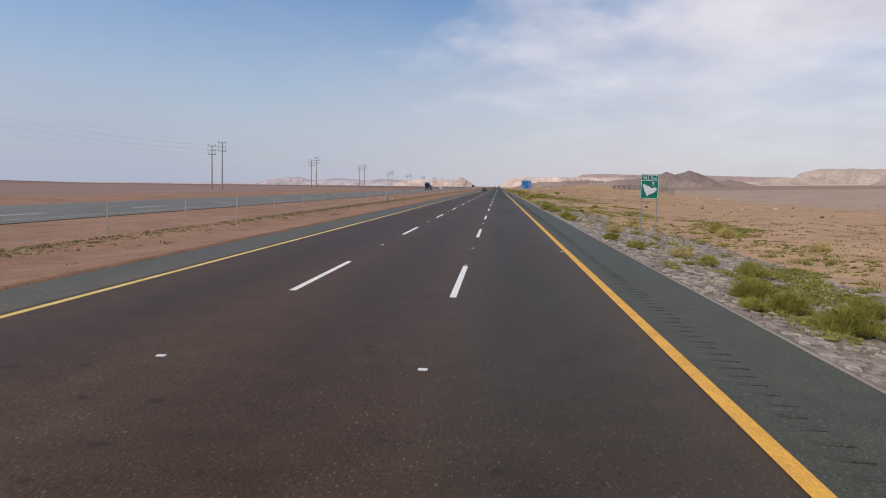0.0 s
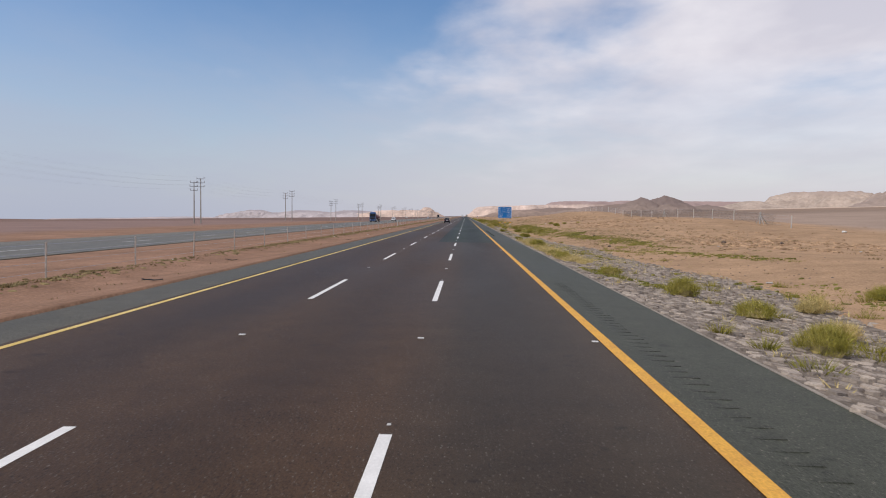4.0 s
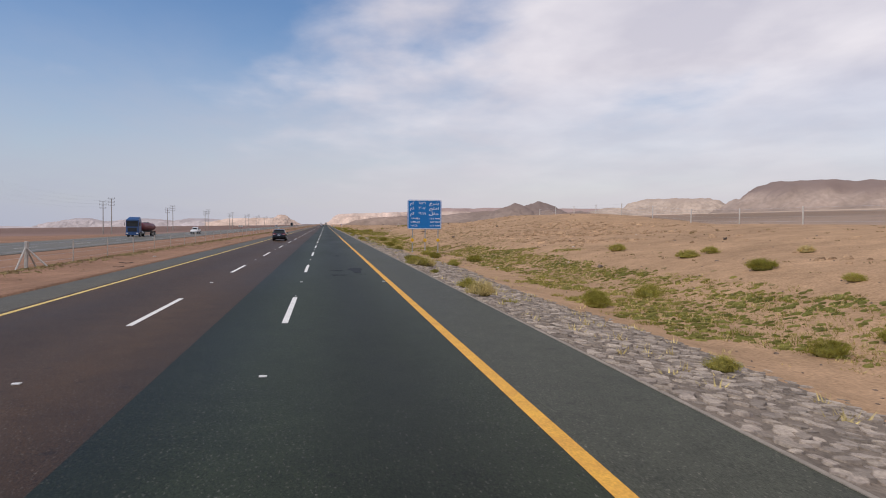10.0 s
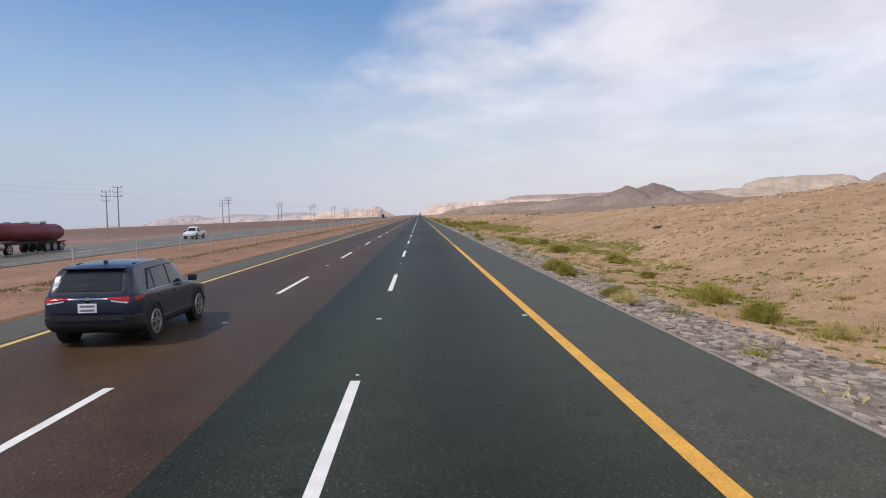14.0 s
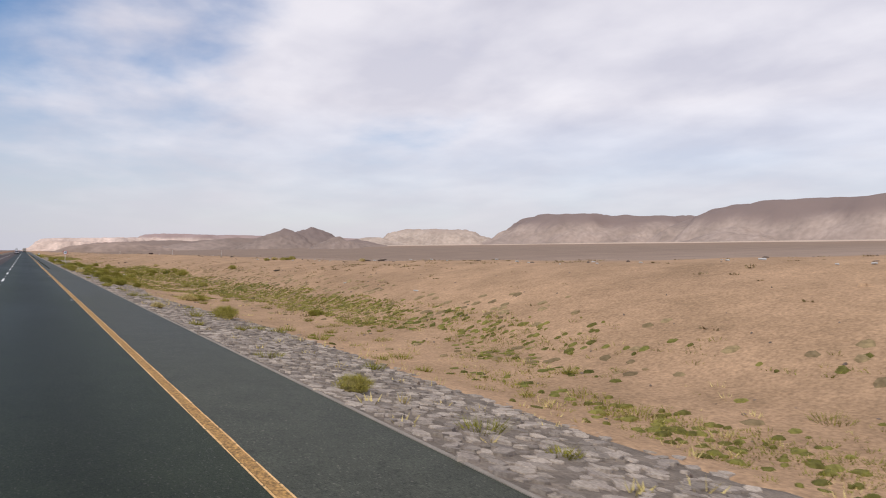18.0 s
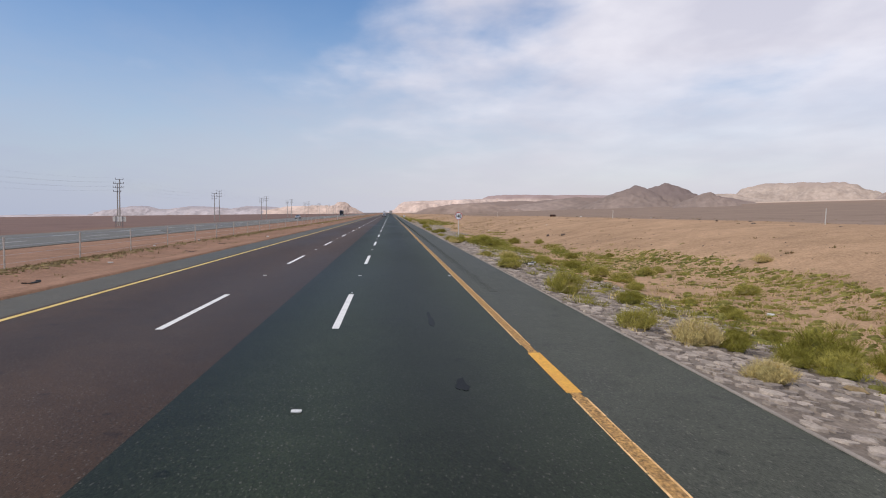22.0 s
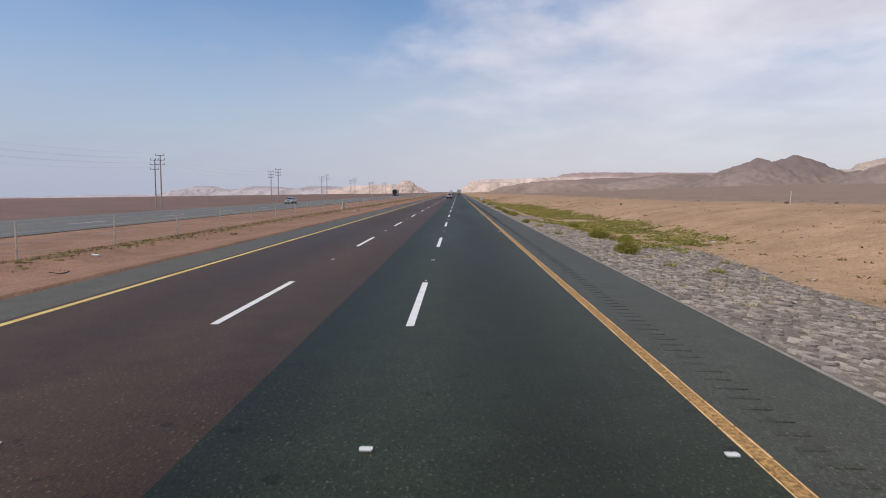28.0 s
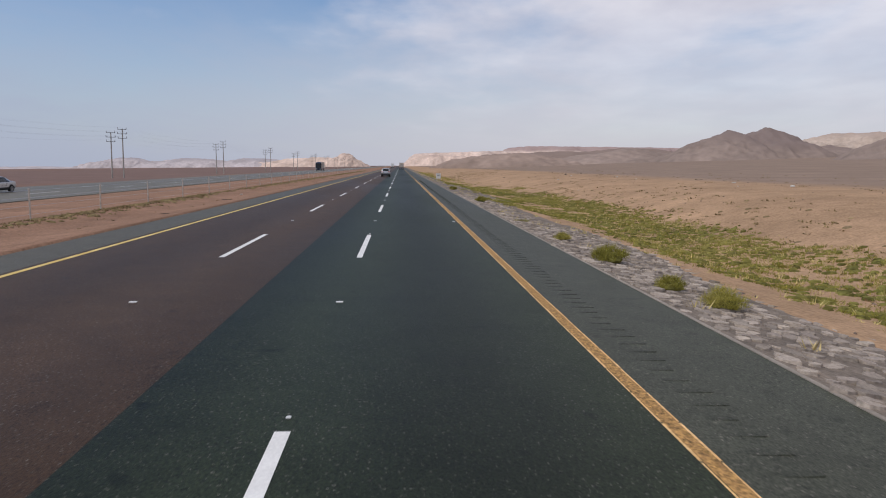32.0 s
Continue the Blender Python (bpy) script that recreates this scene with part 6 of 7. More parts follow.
_rg = random.Random(21)
for _ in range(46):
    _y = _rg.uniform(448, 520)
    _x = 7.2 + 0.03 * (_y - 448) + abs(_rg.gauss(0, 4.2))
    _x = max(_x, 10.4) if 496 < _y else _x
    shrub(_x, _y, _rg.uniform(0.55, 1.15), G_ if _rg.random() < 0.7 else D_)
for x, y, w, k in ((6.7, 15.7, 0.6, G_), (7.6, 16.0, 0.9, G_), (10.1, 17.5, 1.0, G_), (9.1, 27.0, 0.9, D_), (8.8, 29.8, 1.0, D_), (6.9, 36.5, 0.8, G_), (10, 24.9, 1.05, G_), (17.6, 36.5, 1.21, D_), (23.1, 263.8, 1.43, D_), (25.3, 254.6, 1.06, D_), (27.7, 248.9, 0.9, D_),
                   (30, 471.5, 1.1, D_), (31.6, 473, 1.01, G_), (29.9, 475, 1, D_), (30.5, 471.2, 0.9, D_), (28.7, 474.5, 0.9, D_), (31, 449.7, 0.8, D_)):
    shrub(x, y, w, k)
GREEN = [
    (9.3, 23.8, 8.9, 19.0, 0.6, 2.0), (12.8, 28.2, 10.2, 19.1, 0.9, 1.9), (8.3, 16.1, 9.1, 14.8, 0.7, 2.0), (11.6, 22.1, 11.7, 19.5, 0.9, 1.8), (7.1, 17.0, 7.5, 13.6, 0.4, 1.8),
]  # low mats: from x, y to x, y, half width, thickness
GREEN += [
    (19.3, 67.7, 20.5, 63.0, 0.8, 0.8), (19.3, 60.6, 20.1, 52.6, 1.0, 1.4), (18.3, 53.4, 17.5, 48.5, 0.9, 1.5), (18.6, 92.7, 17.7, 76.3, 0.8, 0.9), (15.0, 152.2, 21.2, 130.3, 1.0, 0.6), (20.2, 114.8, 20.4, 108.7, 0.6, 0.8), (20.4, 108.7, 21.0, 96.9, 0.5, 0.7), (6.9, 118.7, 8.9, 111.9, 0.6, 0.6),
]
GREEN += [
    (17.9, 199.0, 18.5, 176.0, 0.9, 1.6), (19.3, 166.0, 19.5, 159.5, 1.0, 1.6), (17.5, 158.0, 17.0, 155.4, 0.5, 1.0), (14.8, 237.9, 17.0, 219.8, 0.8, 0.8), (13.9, 255.3, 16.5, 238.7, 0.8, 1.4), (16.5, 238.7, 18.0, 227.0, 0.9, 1.5), (17.2, 221.5, 18.6, 217.2, 0.8, 0.9), (14.5, 213.1, 15.1, 207.4, 0.6, 0.7),
    (17.5, 207.2, 18.8, 202.4, 0.7, 1.5), (18.7, 202.2, 19.3, 198.0, 0.8, 1.6), (19.2, 197.7, 19.6, 195.7, 0.7, 1.5), (16.9, 197.1, 17.5, 195.4, 0.5, 0.7),
]
GREEN += [
    (18.0, 265.4, 18.4, 238.4, 0.8, 1.6), (16.8, 238.4, 18.4, 227.6, 1.0, 1.9), (16.5, 228.4, 17.2, 224.1, 0.7, 1.9), (16.7, 222.6, 18.0, 217.4, 1.3, 1.7), (14.9, 211.4, 15.2, 210.3, 0.6, 1.8), (20.8, 221.7, 21.1, 217.7, 0.5, 0.8), (13.4, 244.3, 15.8, 241.5, 1.0, 1.6), (16.1, 248.4, 18.9, 242.1, 0.8, 1.4),
    (14.5, 239.1, 17.7, 236.9, 1.6, 1.9), (17.8, 237.6, 18.3, 233.3, 1.2, 1.6), (12.8, 234.9, 15.1, 233.5, 0.7, 1.5), (14.4, 233.9, 15.4, 230.7, 0.8, 1.6), (15.6, 292.6, 18.9, 266.3, 0.8, 1.2), (17.1, 289.4, 18.4, 280.9, 0.8, 1.4), (16.4, 283.1, 16.7, 277.0, 0.8, 1.5), (18.5, 283.8, 20.1, 278.0, 0.7, 1.2),
    (17.8, 272.9, 18.0, 269.5, 0.6, 1.2), (21.0, 271.5, 22.0, 269.2, 0.5, 1.0), (17.7, 268.8, 18.4, 266.6, 0.5, 1.0), (18.7, 265.7, 18.7, 264.1, 0.6, 1.0),
]
GREEN += [
    (15.6, 311.2, 17.0, 306.6, 1.1, 1.7), (15.5, 306.5, 16.7, 302.7, 0.9, 1.7), (13.0, 396.1, 15.9, 349.9, 0.9, 1.3), (12.4, 331.4, 12.8, 324.7, 0.8, 1.3), (11.7, 307.0, 12.3, 305.5, 0.7, 1.3), (16.7, 372.9, 17.4, 351.9, 0.8, 1.3), (14.2, 346.8, 16.2, 339.6, 0.8, 0.9), (12.9, 328.0, 13.3, 326.0, 0.6, 1.0),
    (12.2, 319.8, 12.9, 318.4, 0.6, 1.0), (16.9, 331.1, 17.3, 325.6, 0.6, 0.6), (13.0, 382.0, 15.0, 381.7, 0.6, 1.3), (15.7, 383.0, 16.6, 382.3, 0.5, 1.0), (15.2, 380.9, 15.7, 379.9, 0.5, 1.3), (16.9, 380.1, 17.3, 377.9, 0.5, 1.4), (15.5, 377.7, 16.1, 375.9, 0.5, 1.3), (17.6, 377.6, 17.7, 377.1, 0.5, 1.2),
    (12.3, 393.6, 14.8, 388.8, 0.5, 0.8), (14.1, 387.6, 16.2, 386.3, 0.5, 0.7),
]
GREEN += [
    (17.7, 513.0, 16.9, 447.5, 1.2, 1.4), (16.9, 447.5, 17.4, 431.5, 1.4, 1.7), (17.4, 431.5, 17.3, 421.1, 1.3, 1.9), (17.3, 421.1, 16.8, 415.3, 1.3, 1.9), (12.9, 451.8, 15.3, 448.1, 0.6, 1.2), (17.0, 451.6, 17.5, 447.0, 0.8, 1.3), (17.8, 450.7, 18.4, 445.8, 0.6, 1.1), (15.9, 444.2, 16.4, 442.0, 0.5, 1.2),
    (15.4, 440.6, 16.2, 439.9, 0.5, 1.3), (17.6, 441.7, 18.0, 439.5, 0.5, 1.0), (15.7, 437.7, 16.2, 437.2, 0.5, 1.2), (11.6, 441.5, 13.3, 441.1, 0.6, 1.2), (9.8, 495.2, 13.8, 494.1, 0.9, 1.0), (12.3, 491.7, 14.7, 487.1, 0.8, 1.2), (9.8, 479.2, 12.9, 479.8, 0.7, 1.1),
    (14.3, 486.4, 16.5, 482.2, 0.8, 1.0), (14.6, 479.3, 15.9, 477.4, 0.7, 1.8), (17.7, 481.6, 17.5, 479.1, 0.6, 1.5), (17.7, 487.9, 18.1, 483.9, 0.6, 1.0),
]
GREEN += [
    (12.2, 559.2, 13.4, 547.0, 0.8, 1.6), (12.9, 546.7, 10.8, 526.8, 0.8, 1.9), (15.8, 531.3, 14.5, 523.2, 0.7, 1.1), (13.9, 519.5, 15.2, 517.7, 0.7, 1.1), (7.1, 512.1, 9.9, 512.0, 0.6, 1.2), (10.5, 513.1, 13.0, 514.1, 0.7, 1.6), (12.4, 513.0, 13.2, 510.6, 0.9, 1.9), (11.9, 510.2, 11.2, 507.5, 0.8, 1.8),
    (15.4, 517.7, 16.0, 515.7, 0.5, 1.0), (16.4, 573.6, 17.2, 567.7, 0.6, 1.2), (11.1, 557.8, 12.3, 557.1, 0.5, 1.1), (15.6, 564.6, 16.5, 560.9, 0.5, 0.8), (13.1, 555.8, 13.9, 555.1, 0.5, 1.2), (13.1, 554.6, 14.0, 553.0, 0.6, 1.6), (8.5, 664.3, 14.4, 658.9, 0.8, 1.4),
]
GREEN += [
    (9.5, 742.8, 14.2, 712.1, 1.0, 1.8), (14.9, 723.0, 15.6, 682.6, 1.2, 2.0), (11.3, 667.6, 13.8, 660.9, 1.0, 2.0), (14.1, 665.4, 15.1, 655.0, 1.2, 2.0), (14.4, 654.0, 15.7, 651.5, 0.8, 1.5), (11.9, 646.6, 12.8, 645.3, 0.6, 1.4), (15.6, 649.7, 15.8, 645.9, 0.5, 0.8), (13.8, 776.0, 16.7, 739.1, 1.0, 1.8),
    (15.2, 734.6, 16.3, 714.0, 1.1, 2.0), (16.3, 717.0, 16.9, 702.5, 1.1, 2.0), (15.3, 701.8, 16.4, 694.0, 1.2, 2.0), (15.6, 693.5, 16.1, 687.8, 1.0, 2.0), (14.8, 687.0, 15.1, 683.5, 1.0, 2.0), (14.0, 690.1, 14.7, 688.4, 0.5, 1.4),
]


def green_density(x, y):
    """Where the low mats of grass grow: bands along the foot of the verge that shift along the road."""
    lump = 0.5 + 0.5 * np.sin(x * 0.55 + 1.9 * np.sin(y * 0.13)) * np.sin(y * 0.21 + 0.6 * np.sin(x * 0.4 + 2)) + 0.35 * np.sin(x * 1.7 + y * 0.9) * np.sin(y * 0.63 - x)
    bands = ((-30, 118, 14, 18, 0.45), (122, 160, 8, 13, 0.2), (150, 186, 17, 20.5, 0.9), (196, 232, 15.5, 20.5, 0.4), (228, 300, 14.5, 19.5, 1.7), (300, 352, 9.5, 17, 0.3), (352, 412, 12, 19, 0.8), (408, 470, 15.8, 18.8, 1.6), (455, 520, 9.0, 18.0, 0.9),
             (516, 541, 8.8, 12.6, 1.4), (640, 790, 11, 17.5, 3.2), (790, 1100, 9, 14, 0.6))
    d = 0 * x
    for a, b, x0, x1, k in bands:
        d = d + 0.4 * k * bump(y, a, b) * bump(x, x0, x1, 1.0)
    d = d * np.clip(3.2 * lump - 0.75, 0, 1.5)
    fray = 0.25 * np.sin(2.1 * x + 0.7 * y) + 0.2 * np.sin(1.3 * y - x)
    for x0, y0, x1, y1, w, k in GREEN:
        dx, dy = x1 - x0, y1 - y0
        u = np.clip(((x - x0) * dx + (y - y0) * dy) / (dx * dx + dy * dy + 0.01), 0, 1)
        far = np.hypot(x - x0 - u * dx, 0.6 * (y - y0 - u * dy)) / w + fray
        d = np.maximum(d, k * (1 - ss(0.7, 1.45, far)) * np.clip(0.35 + lump, 0.3, 1))
    return d


def scatter(nn, x0, x1, y0, y1, dens, seed):
    r = np.random.RandomState(seed)
    x, y = r.uniform(x0, x1, nn), r.uniform(y0, y1, nn)
    k = r.uniform(0, 1, nn) < dens(x, y)
    return np.stack([x[k], y[k], ground_z(x[k], y[k])], 1)


def cushions(centres, rad, hgt, seed, material, name, stretch=1.3):
    """Low lumpy cushions of matted plants, as one mesh."""
    r = np.random.RandomState(seed)
    n, S = len(centres), 6
    c = np.asarray(centres, float)[:, None]
    a = np.linspace(0, 2 * np.pi, S, endpoint=False)[None] + r.uniform(-0.25, 0.25, (n, S))
    rings = []
    for k, h in ((1.0, -0.25), (0.66, 0.7)):
        q = k * np.asarray(rad)[:, None] * r.uniform(0.72, 1.2, (n, S))
        z = np.asarray(hgt)[:, None] * h * r.uniform(0.75, 1.25, (n, S))
        px, py = c[..., 0] + stretch * q * np.cos(a), c[..., 1] + q * np.sin(a)
        rings.append(np.stack([px, py, ground_z(px, py) + z], -1))
    top = np.concatenate([c[..., :2], c[..., 2:] + np.asarray(hgt)[:, None, None]], -1)
    v = np.concatenate(rings + [top], 1).reshape(-1, 3)
    i = np.arange(S)
    j = (i + 1) % S
    quads = np.stack([i, j, j + S, i + S], 1)
    tri = np.stack([i + S, j + S, np.full(S, 2 * S)], 1)
    b = np.arange(n)[:, None, None] * (2 * S + 1)
    return mesh_np(name, v, (b + quads[None]).reshape(-1, 4).tolist() + (b + tri[None]).reshape(-1, 3).tolist(), material)


rr = np.random.RandomState(4)
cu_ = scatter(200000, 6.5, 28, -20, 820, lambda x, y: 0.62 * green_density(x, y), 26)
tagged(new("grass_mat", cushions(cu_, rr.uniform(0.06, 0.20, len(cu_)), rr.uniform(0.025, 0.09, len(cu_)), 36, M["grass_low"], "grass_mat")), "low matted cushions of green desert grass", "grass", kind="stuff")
rip_ = scatter(150000, 8, 46, -20, 1000, lambda x, y: (0.3 - 0.22 * ss(440, 500, y)) * ss(120, 160, y) * bump(x, 17 - 2 * ss(360, 400, y), 25 - 3.5 * ss(360, 400, y), 3 - 1.2 * ss(360, 400, y)) * np.clip(0.35 + np.sin(y * 0.045 + 0.3 * np.sin(x * 0.2)) + 0.6 * np.sin(x * 0.8 + y * 0.33) + 0.6 * bump(y, 375, 460, 20), 0.08, 1) + 0.22 * bump(y, 455, 520, 8) * bump(x, 9.5, 19, 2), 27)
tagged(new("scrub_mat", cushions(rip_, rr.uniform(0.08, 0.24, len(rip_)) * (1 + 0.35 * bump(rip_[:, 1], 375, 470, 10)), rr.uniform(0.03, 0.075, len(rip_)), 37, M["scrub_low"], "scrub_mat", 1.05)), "flat brown cushions of dry scrub on sand", "scrub", kind="stuff")
mats_ = scatter(250000, 6.5, 28, -20, 1000, lambda x, y: 1.1 * green_density(x, y), 21)
tagged(new("grass", blades(mats_, 17, rr.uniform(0.16, 0.38, len(mats_)), rr.uniform(0.07, 0.22, len(mats_)) * (1 + 0.7 * bump(mats_[:, 1], 516, 545)), 0.013, 1.1, 31, M["grass"], "grass", True)), "low green mats of desert grass on sand", "grass", kind="stuff")
dry_ = scatter(42000, 6.4, 22, -20, 1000, lambda x, y: 0.14 * bump(x, 6.6, 16, 2) + 0.4 * green_density(x, y) + 0.5 * bump(y, 125, 158) * bump(x, 6.5, 11, 1), 22)
tagged(new("dry_grass", blades(dry_, 10, rr.uniform(0.1, 0.3, len(dry_)), rr.uniform(0.10, 0.30, len(dry_)), 0.016, 0.9, 32, M["dry"], "dry_grass", True)), "thin dry straw grass on the stony verge", "grass", kind="stuff")
tuf_ = scatter(9000, 6.6, 17, -20, 820, lambda x, y: 0.02 + 0.11 * (1 - ss(112, 124, y)) + 0.06 * bump(y, 300, 352) + 0.05 * bump(y, 352, 430) + 0.08 * bump(y, 430, 520), 41)
tagged(new("small_tufts", blades(tuf_, 120, rr.uniform(0.16, 0.46, len(tuf_)), rr.uniform(0.18, 0.44, len(tuf_)), 0.009, 1.2, 51, M["grass"], "small_tufts", True)), "small fluffy olive tufts scattered over the stony verge", "grass", kind="stuff")
straw_ = scatter(6000, 6.35, 9.2, 118, 262, lambda x, y: (0.5 * bump(y, 126, 158, 3)) * bump(x, 6.5, 8.2, 0.5) * np.clip(0.55 + 0.7 * np.sin(y * 1.1 + x) * np.sin(y * 0.37), 0, 1), 25)
tagged(new("straw_grass", blades(straw_, 60, rr.uniform(0.15, 0.34, len(straw_)), rr.uniform(0.24, 0.48, len(straw_)), 0.009, 0.7, 35, M["dry"], "straw_grass")), "tall fluffy straw-coloured grass beside the shoulder", "grass", kind="stuff")
scr_ = scatter(190000, 13, 75, -20, 1000, lambda x, y: 0.22 * bump(x, 15, 38 - 15 * ss(425, 455, y), 6) * np.clip(np.sin(y * 0.045 + 0.3 * np.sin(x * 0.2)) + 0.15 + 0.5 * np.sin(x * 0.8 + y * 0.33), 0.06, 1) + 0.012 * bump(x, 30, 75, 10), 23)
tagged(new("scrub", blades(scr_, 13, rr.uniform(0.2, 0.6, len(scr_)), rr.uniform(0.06, 0.17, len(scr_)), 0.055, 0.9, 33, M["scrub"], "scrub", True)), "small brown scrub clumps dotted over sand", "scrub", kind="stuff")
med_ = scatter(110000, -17.5, -11.5, -20, 1000, lambda x, y: 0.8 * bump(x, -16.4, -14.8, 0.5) * np.clip(0.7 + 0.6 * np.sin(y * 0.11) * np.sin(y * 0.031 + 1), 0.15, 1) + 0.015, 24)
tagged(new("dry_scrub", blades(med_, 8, rr.uniform(0.1, 0.3, len(med_)), rr.uniform(0.05, 0.17, len(med_)) * (1 + 0.9 * bump(med_[:, 1], 505, 545) * rr.uniform(0, 1, len(med_))), 0.022, 0.9, 34, M["median_mat"], "dry_scrub", True)), "dry brown scrub along the median fence", "scrub", kind="stuff")

mc_ = scatter(18000, -17.2, -13.2, -20, 1000, lambda x, y: 1.0 * bump(x, -16.7, -14.4, 0.4) * np.clip(0.75 + 0.6 * np.sin(y * 0.11) * np.sin(y * 0.031 + 1) + 0.3 * np.sin(y * 0.7 + x), 0.15, 1), 28)
tagged(new("median_scrub", cushions(mc_, rr.uniform(0.07, 0.3, len(mc_)), rr.uniform(0.02, 0.075, len(mc_)), 38, M["median_mat"], "median_scrub", 0.8)), "matted dark scrub heaped along the median fence", "scrub", kind="stuff")
# ---------- stray rocks and litter ----------
cl_ = scatter(30000, 20, 48, 140, 400, lambda x, y: 0.30 * bump(x, 24, 42, 4) * np.clip(0.1 + np.sin(y * 0.09 + 0.4 * np.sin(x * 0.3)) + 0.7 * np.sin(x * 0.5 + y * 0.21), 0.04, 1) * (1 - 0.6 * ss(350, 400, y)), 61)
tagged(new("sand_clods", cushions(cl_, rr.uniform(0.08, 0.34, len(cl_)), rr.uniform(0.05, 0.17, len(cl_)), 62, M["clod"], "sand_clods", 1.5)), "crumbling clods of dry sand on the eroded bank", "sand", kind="stuff")
grv_ = scatter(17000, 9, 48, -20, 900, lambda x, y: 0.3 * bump(x, 11, 22, 3) + 0.10 + 0.45 * (1 - ss(110, 150, y)) * bump(x, 9, 20, 2) + 0.15 * bump(y, 300, 372) * bump(x, 28, 46, 3), 29)
tagged(new("gravel", cushions(grv_, rr.uniform(0.025, 0.085, len(grv_)) * (1 + (rr.uniform(0, 1, len(grv_)) > 0.96)), rr.uniform(0.02, 0.06, len(grv_)), 39, M["rock"], "gravel", 1.0)), "loose brown gravel strewn over the sand", "gravel", kind="stuff")
def pebble(seed, flat=0.7):
    bm = bmesh.new()
    bmesh.ops.create_icosphere(bm, subdivisions=2, radius=0.5)
    for q in bm.verts:
        k = 1 + 0.4 * noise.noise(q.co * 2.2 + Vector((seed, 3, 1)))
        q.co = Vector((q.co.x * k, q.co.y * k * 0.8, q.co.z * k * flat + 0.2))
    return bm


rock_me = [mesh_of(pebble(s), M["rock"]) for s in (1.1, 2.7, 4.2)]
rg = random.Random(9)
for i in range(46):
    x, y = rg.uniform(16, 46), rg.uniform(10, 860)
    o = tagged(new("rock", rock_me[i % 3]), "weathered brown stone lying on the sand", "rock", "stray rocks on the sand")
    o.matrix_world = pose(x, y, float(ground_z(x, y)), 0, 0, rg.uniform(0, 360)) @ Matrix.Scale(rg.uniform(0.18, 0.5), 4)
for x, y, k in ((20.6, 318, 0.5), (19.0, 298, 0.3), (19.45, 541.8, 0.36), (19.7, 542.2, 0.3), (32.0, 611.1, 0.35)):
    o = tagged(new("rock", rock_me[int(y) % 3]), "dark weathered stone lying on the sand", "rock", "stray rocks on the sand")
    o.matrix_world = pose(x, y, float(ground_z(x, y)), 0, 0, y) @ Matrix.Scale(k, 4)
pale_me = mesh_of(pebble(5.9), M["board"])
lit_me = [mesh_of(box(0.2, 0.13, 0.06, (0, 0, 0.03), 0.02, rot=pose(0, 0, 0, 8, 5, 0)), M["litter"]), mesh_of(rod((0, 0, 0.04), (0.22, 0.05, 0.05), 0.035, 0.03, 8), M["litter"])]
for i in range(60):
    left = i % 3 == 0
    x, y = (rg.uniform(-15.8, -11) if left else rg.uniform(9, 34)), rg.uniform(5, 800)
    o = tagged(new("litter", lit_me[i % 2]), "pale scrap of litter lying on the sand", "litter", "litter along the road")
    o.matrix_world = pose(x, y, float(ground_z(x, y)), 0, 0, rg.uniform(0, 360)) @ Matrix.Scale(rg.uniform(0.7, 1.5), 4)


def scrap_mesh(seed):
    """A torn, curled strip of tyre tread."""
    rg = random.Random(seed)
    bm = bmesh.new()
    prev = None
    for i in range(9):
        u = i / 8 - 0.5
        w = 0.055 + 0.02 * rg.random()
        x, y, z = 0.62 * u, 0.10 * math.sin(5 * u + seed), 0.03 + 0.09 * abs(u) * rg.uniform(0.6, 1.2)
        ring = [bm.verts.new((x, y + sy * w, z + dz)) for sy, dz in ((-1, 0.0), (1, 0.0), (0.9, 0.022), (-0.9, 0.022))]
        if prev:
            for q in range(4):
                bm.faces.new((prev[q], prev[(q + 1) % 4], ring[(q + 1) % 4], ring[q]))
        else:
            bm.faces.new(ring[::-1])
        prev = ring
    bm.faces.new(prev)
    return mesh_of(bm, M["tyre"])


scraps = [scrap_mesh(s) for s in (1, 2, 3)]
for i in range(34):
    left = i % 4 != 3
    x, y = (rg.uniform(-13.6, -10.2) if left else rg.uniform(18, 40)), 12 + 24.3 * i + rg.uniform(-9, 9)
    o = tagged(new("tyre_scrap", scraps[i % 3]), "torn black strip of tyre tread lying on the sand", "debris", "tyre scraps along the road")
    o.matrix_world = pose(x, y, float(ground_z(x, y)) - 0.005, 0, 0, rg.uniform(0, 360)) @ Matrix.Scale(rg.uniform(0.5, 1.4), 4)

# row of rubble and dead brush along the edge of the gravel flat
for i in range(36):
    y = 392 + 5.3 * i + rg.uniform(-2, 2)
    x = 31.5 + 0.01 * (y - 428) + 1.2 * math.sin(i * 0.5) + rg.uniform(-1.2, 1.2)
    o = tagged(new("rock", rock_me[i % 3]), "dark rubble stone on the edge of the gravel flat", "rock", "rubble along the flat")
    o.matrix_world = pose(x, y, float(ground_z(x, y)) - 0.02, 0, 0, rg.uniform(0, 360)) @ Matrix.Diagonal((rg.uniform(0.14, 0.5), rg.uniform(0.14, 0.35), rg.uniform(0.1, 0.26), 1))
post_me = mesh_of(rod((0, 0, -0.3), (0, 0, 1.2), 0.035, 0.03, 8), M["board"])
for x, y in ((31.8, 663.4), (33.6, 519.2), (33.0, 566.0)):
    o = tagged(new("marker_post", post_me), "thin pale post standing on the edge of the gravel flat", "post", "posts on the flat")
    o.matrix_world = pose(x, y, float(ground_z(x, y)), 2, 1, 0)


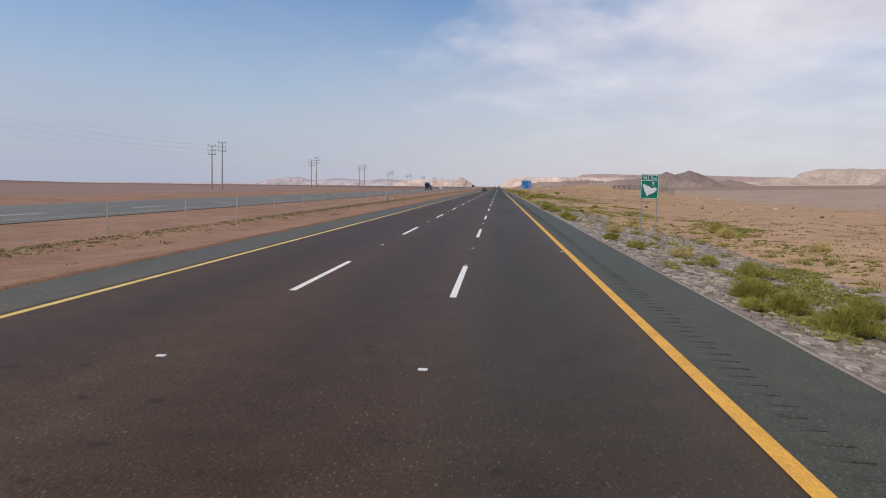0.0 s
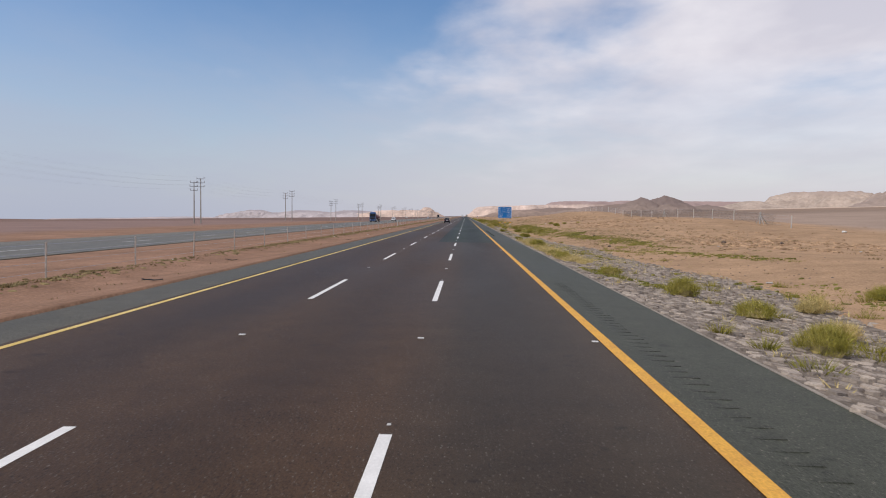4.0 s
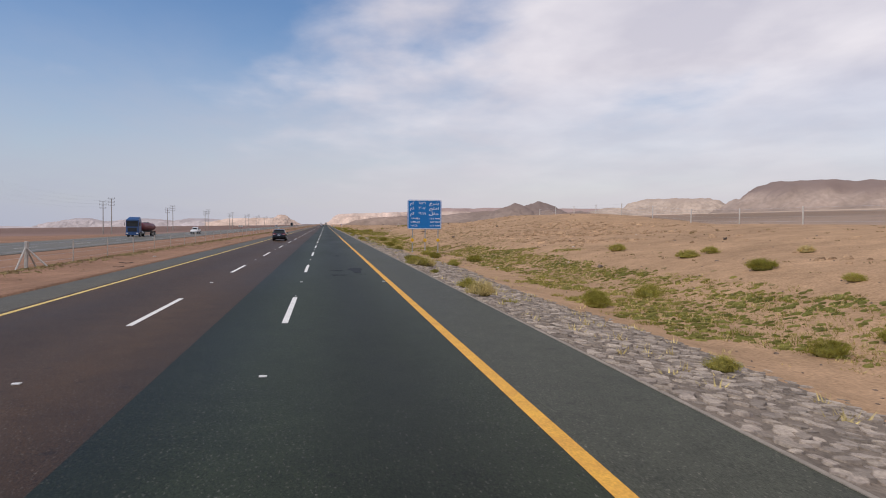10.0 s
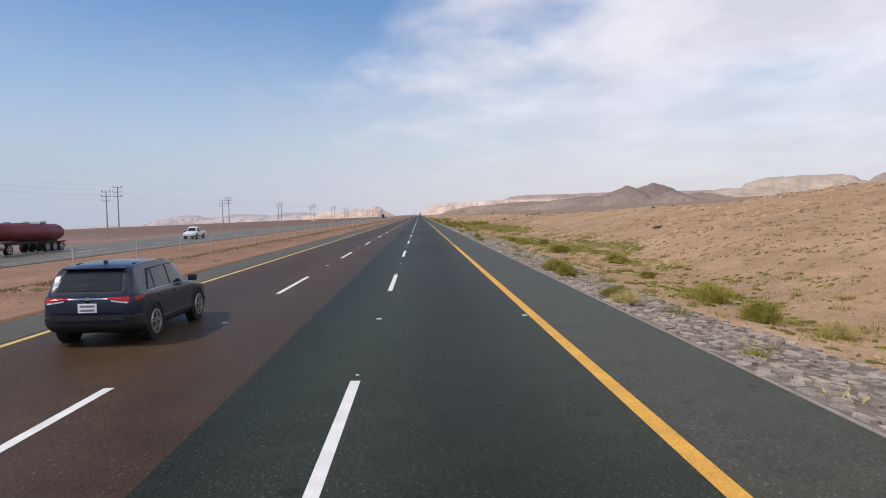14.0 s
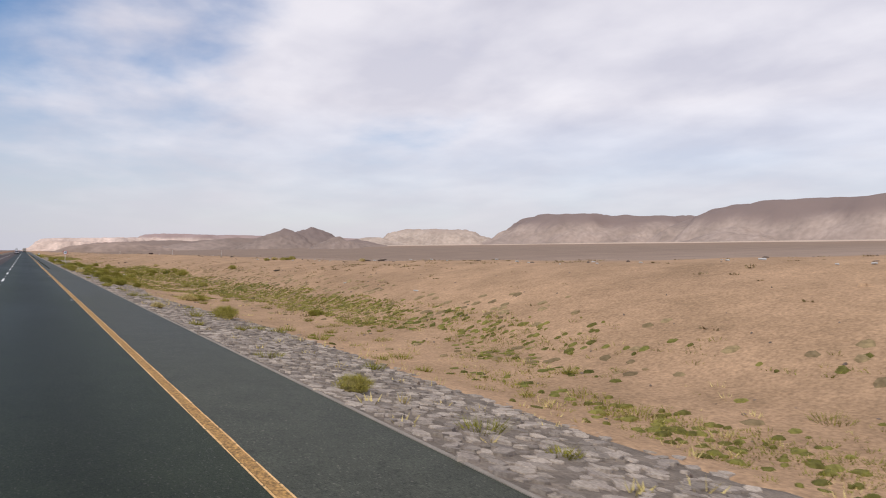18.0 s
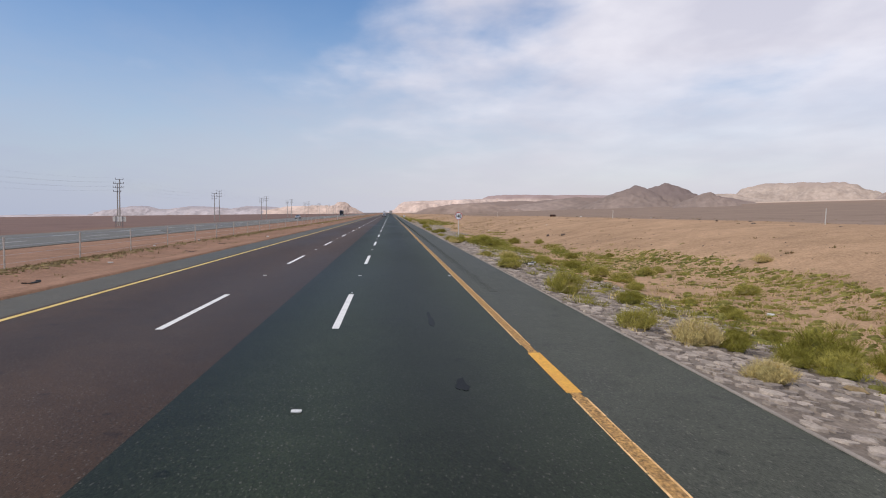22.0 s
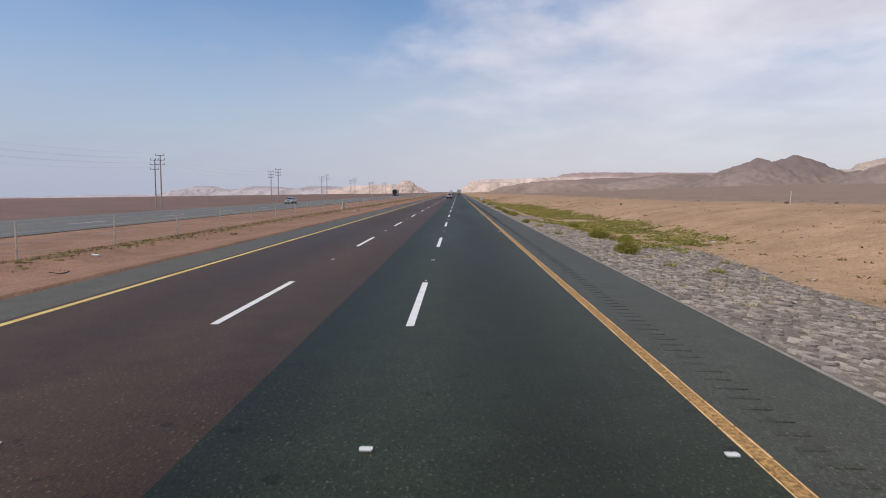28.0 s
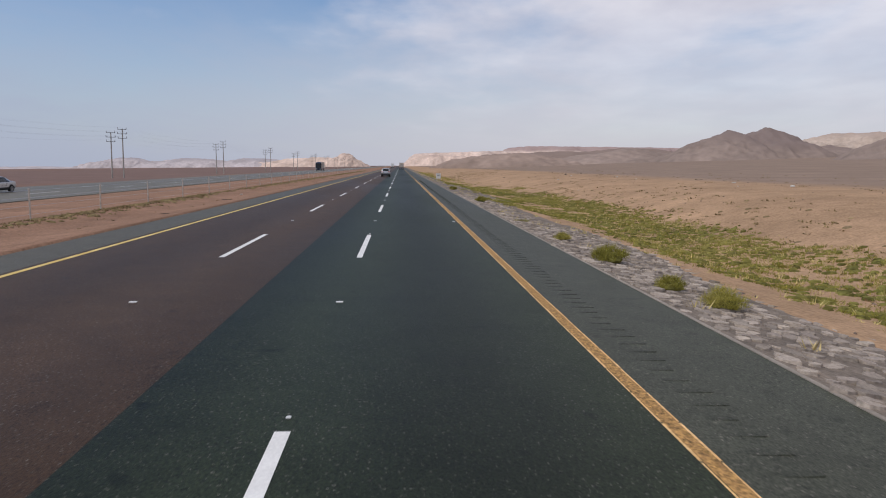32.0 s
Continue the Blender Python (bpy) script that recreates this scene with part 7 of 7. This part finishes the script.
def driftwood(x, y, size, rz, label="dark weathered driftwood lying on the sand"):
    """A gnarled trunk with two broken stubs."""
    s = thing("driftwood", (x, y, float(ground_z(x, y))), label, "debris", "debris on the sand", rz)
    pts = [(-0.5, 0.0, 0.07), (-0.2, 0.06, 0.11), (0.12, -0.02, 0.13), (0.36, 0.05, 0.17), (0.5, 0.02, 0.22)]
    rad = (0.05, 0.09, 0.10, 0.07, 0.03)
    rings = []
    for (px, py, pz), r in zip(pts, rad):
        rings.append([(size * px, size * (py + r * math.cos(q * 0.785) * (1 + 0.2 * math.sin(3 * q))), size * (pz + r * math.sin(q * 0.785))) for q in range(8)])
    part("trunk", loft(rings), M["driftwood"], s)
    part("stub", rod((0, 0, 0.1 * size), (-0.08 * size, 0.2 * size, 0.28 * size), 0.045 * size, 0.015 * size, 7), M["driftwood"], s)
    part("stub", rod((0.2 * size, 0, 0.12 * size), (0.3 * size, -0.2 * size, 0.2 * size), 0.035 * size, 0.012 * size, 7), M["driftwood"], s)


for x, y, size, rz in ((21.9, 359.2, 1.15, 25), (22.0, 449.6, 0.7, 10), (31.8, 446.8, 1.0, 5), (50.5, 119.0, 1.1, 60), (32.1, 505.0, 0.8, 120), (19.5, 541.9, 0.6, 80), (31.2, 449.0, 0.7, 150), (31.0, 262.0, 0.8, 40)):
    driftwood(x, y, size, rz)

for x, y, k, rz in ((-43.6, 306.7, 2.6, 15), (-58.4, 660.9, 3.0, 5), (-29.3, 566.0, 1.9, 20), (-11.7, 515.8, 1.2, 0), (-10.3, 254.9, 0.9, 40), (8.5, 507.0, 1.4, 170), (6.35, 510.9, 0.45, 60), (7.0, 512.4, 0.5, 10), (6.4, 502.0, 1.0, 80)):
    o = tagged(new("tyre_scrap", scraps[int(y) % 3]), "torn black strip of tyre tread lying by the road", "debris", "tyre scraps along the road")
    o.matrix_world = pose(x, y, float(ground_z(x, y)) + (0.02 if x > 6 else 0.0), 0, 0, rz) @ Matrix.Scale(k, 4)
for x, y, k in ((-16.35, 534.7, 1.6), (-17.0, 524.8, 1.1), (9.3, 508.8, 1.4), (8.7, 506.7, 1.6), (49.0, 592.0, 1.5)) + tuple((29.5 + 5 * rg.random(), 398 + 3.1 * q + 3 * rg.random(), rg.uniform(0.6, 1.6)) for q in range(30)):
    o = tagged(new("litter", lit_me[int(y) % 2]), "pale scrap of litter lying on the verge", "litter", "litter along the road")
    o.matrix_world = pose(x, y, float(ground_z(x, y)) + 0.03, 0, 0, 70 * k) @ Matrix.Scale(k, 4)

# pair of dark bales on the rim of the flat
for i in range(2):
    dx, dy = 33.7 + 0.55 * i, 606.1 - 0.05 * i
    dr = thing("bale", (dx, dy, float(ground_z(dx, dy)) - 0.03), "dark brown strapped bale lying on the gravel bank", "bale", "bales on the flat", 6 * i - 2)
    part("block", box(0.52, 0.45, 0.42, (0, 0, 0.21), 0.05), M["drum"], dr)
    for sx in (-0.14, 0.14):
        part("strap", box(0.03, 0.465, 0.435, (sx, 0, 0.21), 0.01), M["plastic"], dr)

# pale stones and scraps on the flat
for x, y, k in ((17.3, 580.8, 0.42), (32.1, 579.1, 0.5), (22.8, 563.5, 0.32), (51.7, 178.8, 0.9), (56.3, 175.9, 0.7), (56.2, 162.7, 0.6), (47.4, 118.2, 0.8), (40.7, 114.4, 0.6), (32.8, 737.3, 0.45), (31.0, 590.0, 0.25)):
    o = tagged(new("rock", pale_me), "pale limestone boulder lying on the flat", "rock", "pale boulders on the flat")
    o.matrix_world = pose(x, y, float(ground_z(x, y)) - 0.03, 0, 0, 37 * k * x) @ Matrix.Diagonal((k, 0.7 * k, 0.55 * k, 1))

# back of a sign for the opposite carriageway
zb = float(ground_z(-43, 585.7))
sb = thing("sign_back", (-43, 585.7, zb), "bare back of a small roadside sign on two posts", "road sign")
for sx in (-0.55, 0.55):
    part("panel", rounded_plate(1.0, 0.82, 0.06, 0.02, cx=sx, cz=1.42, y=0.0), M["board"], sb)
    part("post", box(0.09, 0.07, 1.95, (sx, -0.06, 0.87), 0.01), M["dark_metal"], sb)
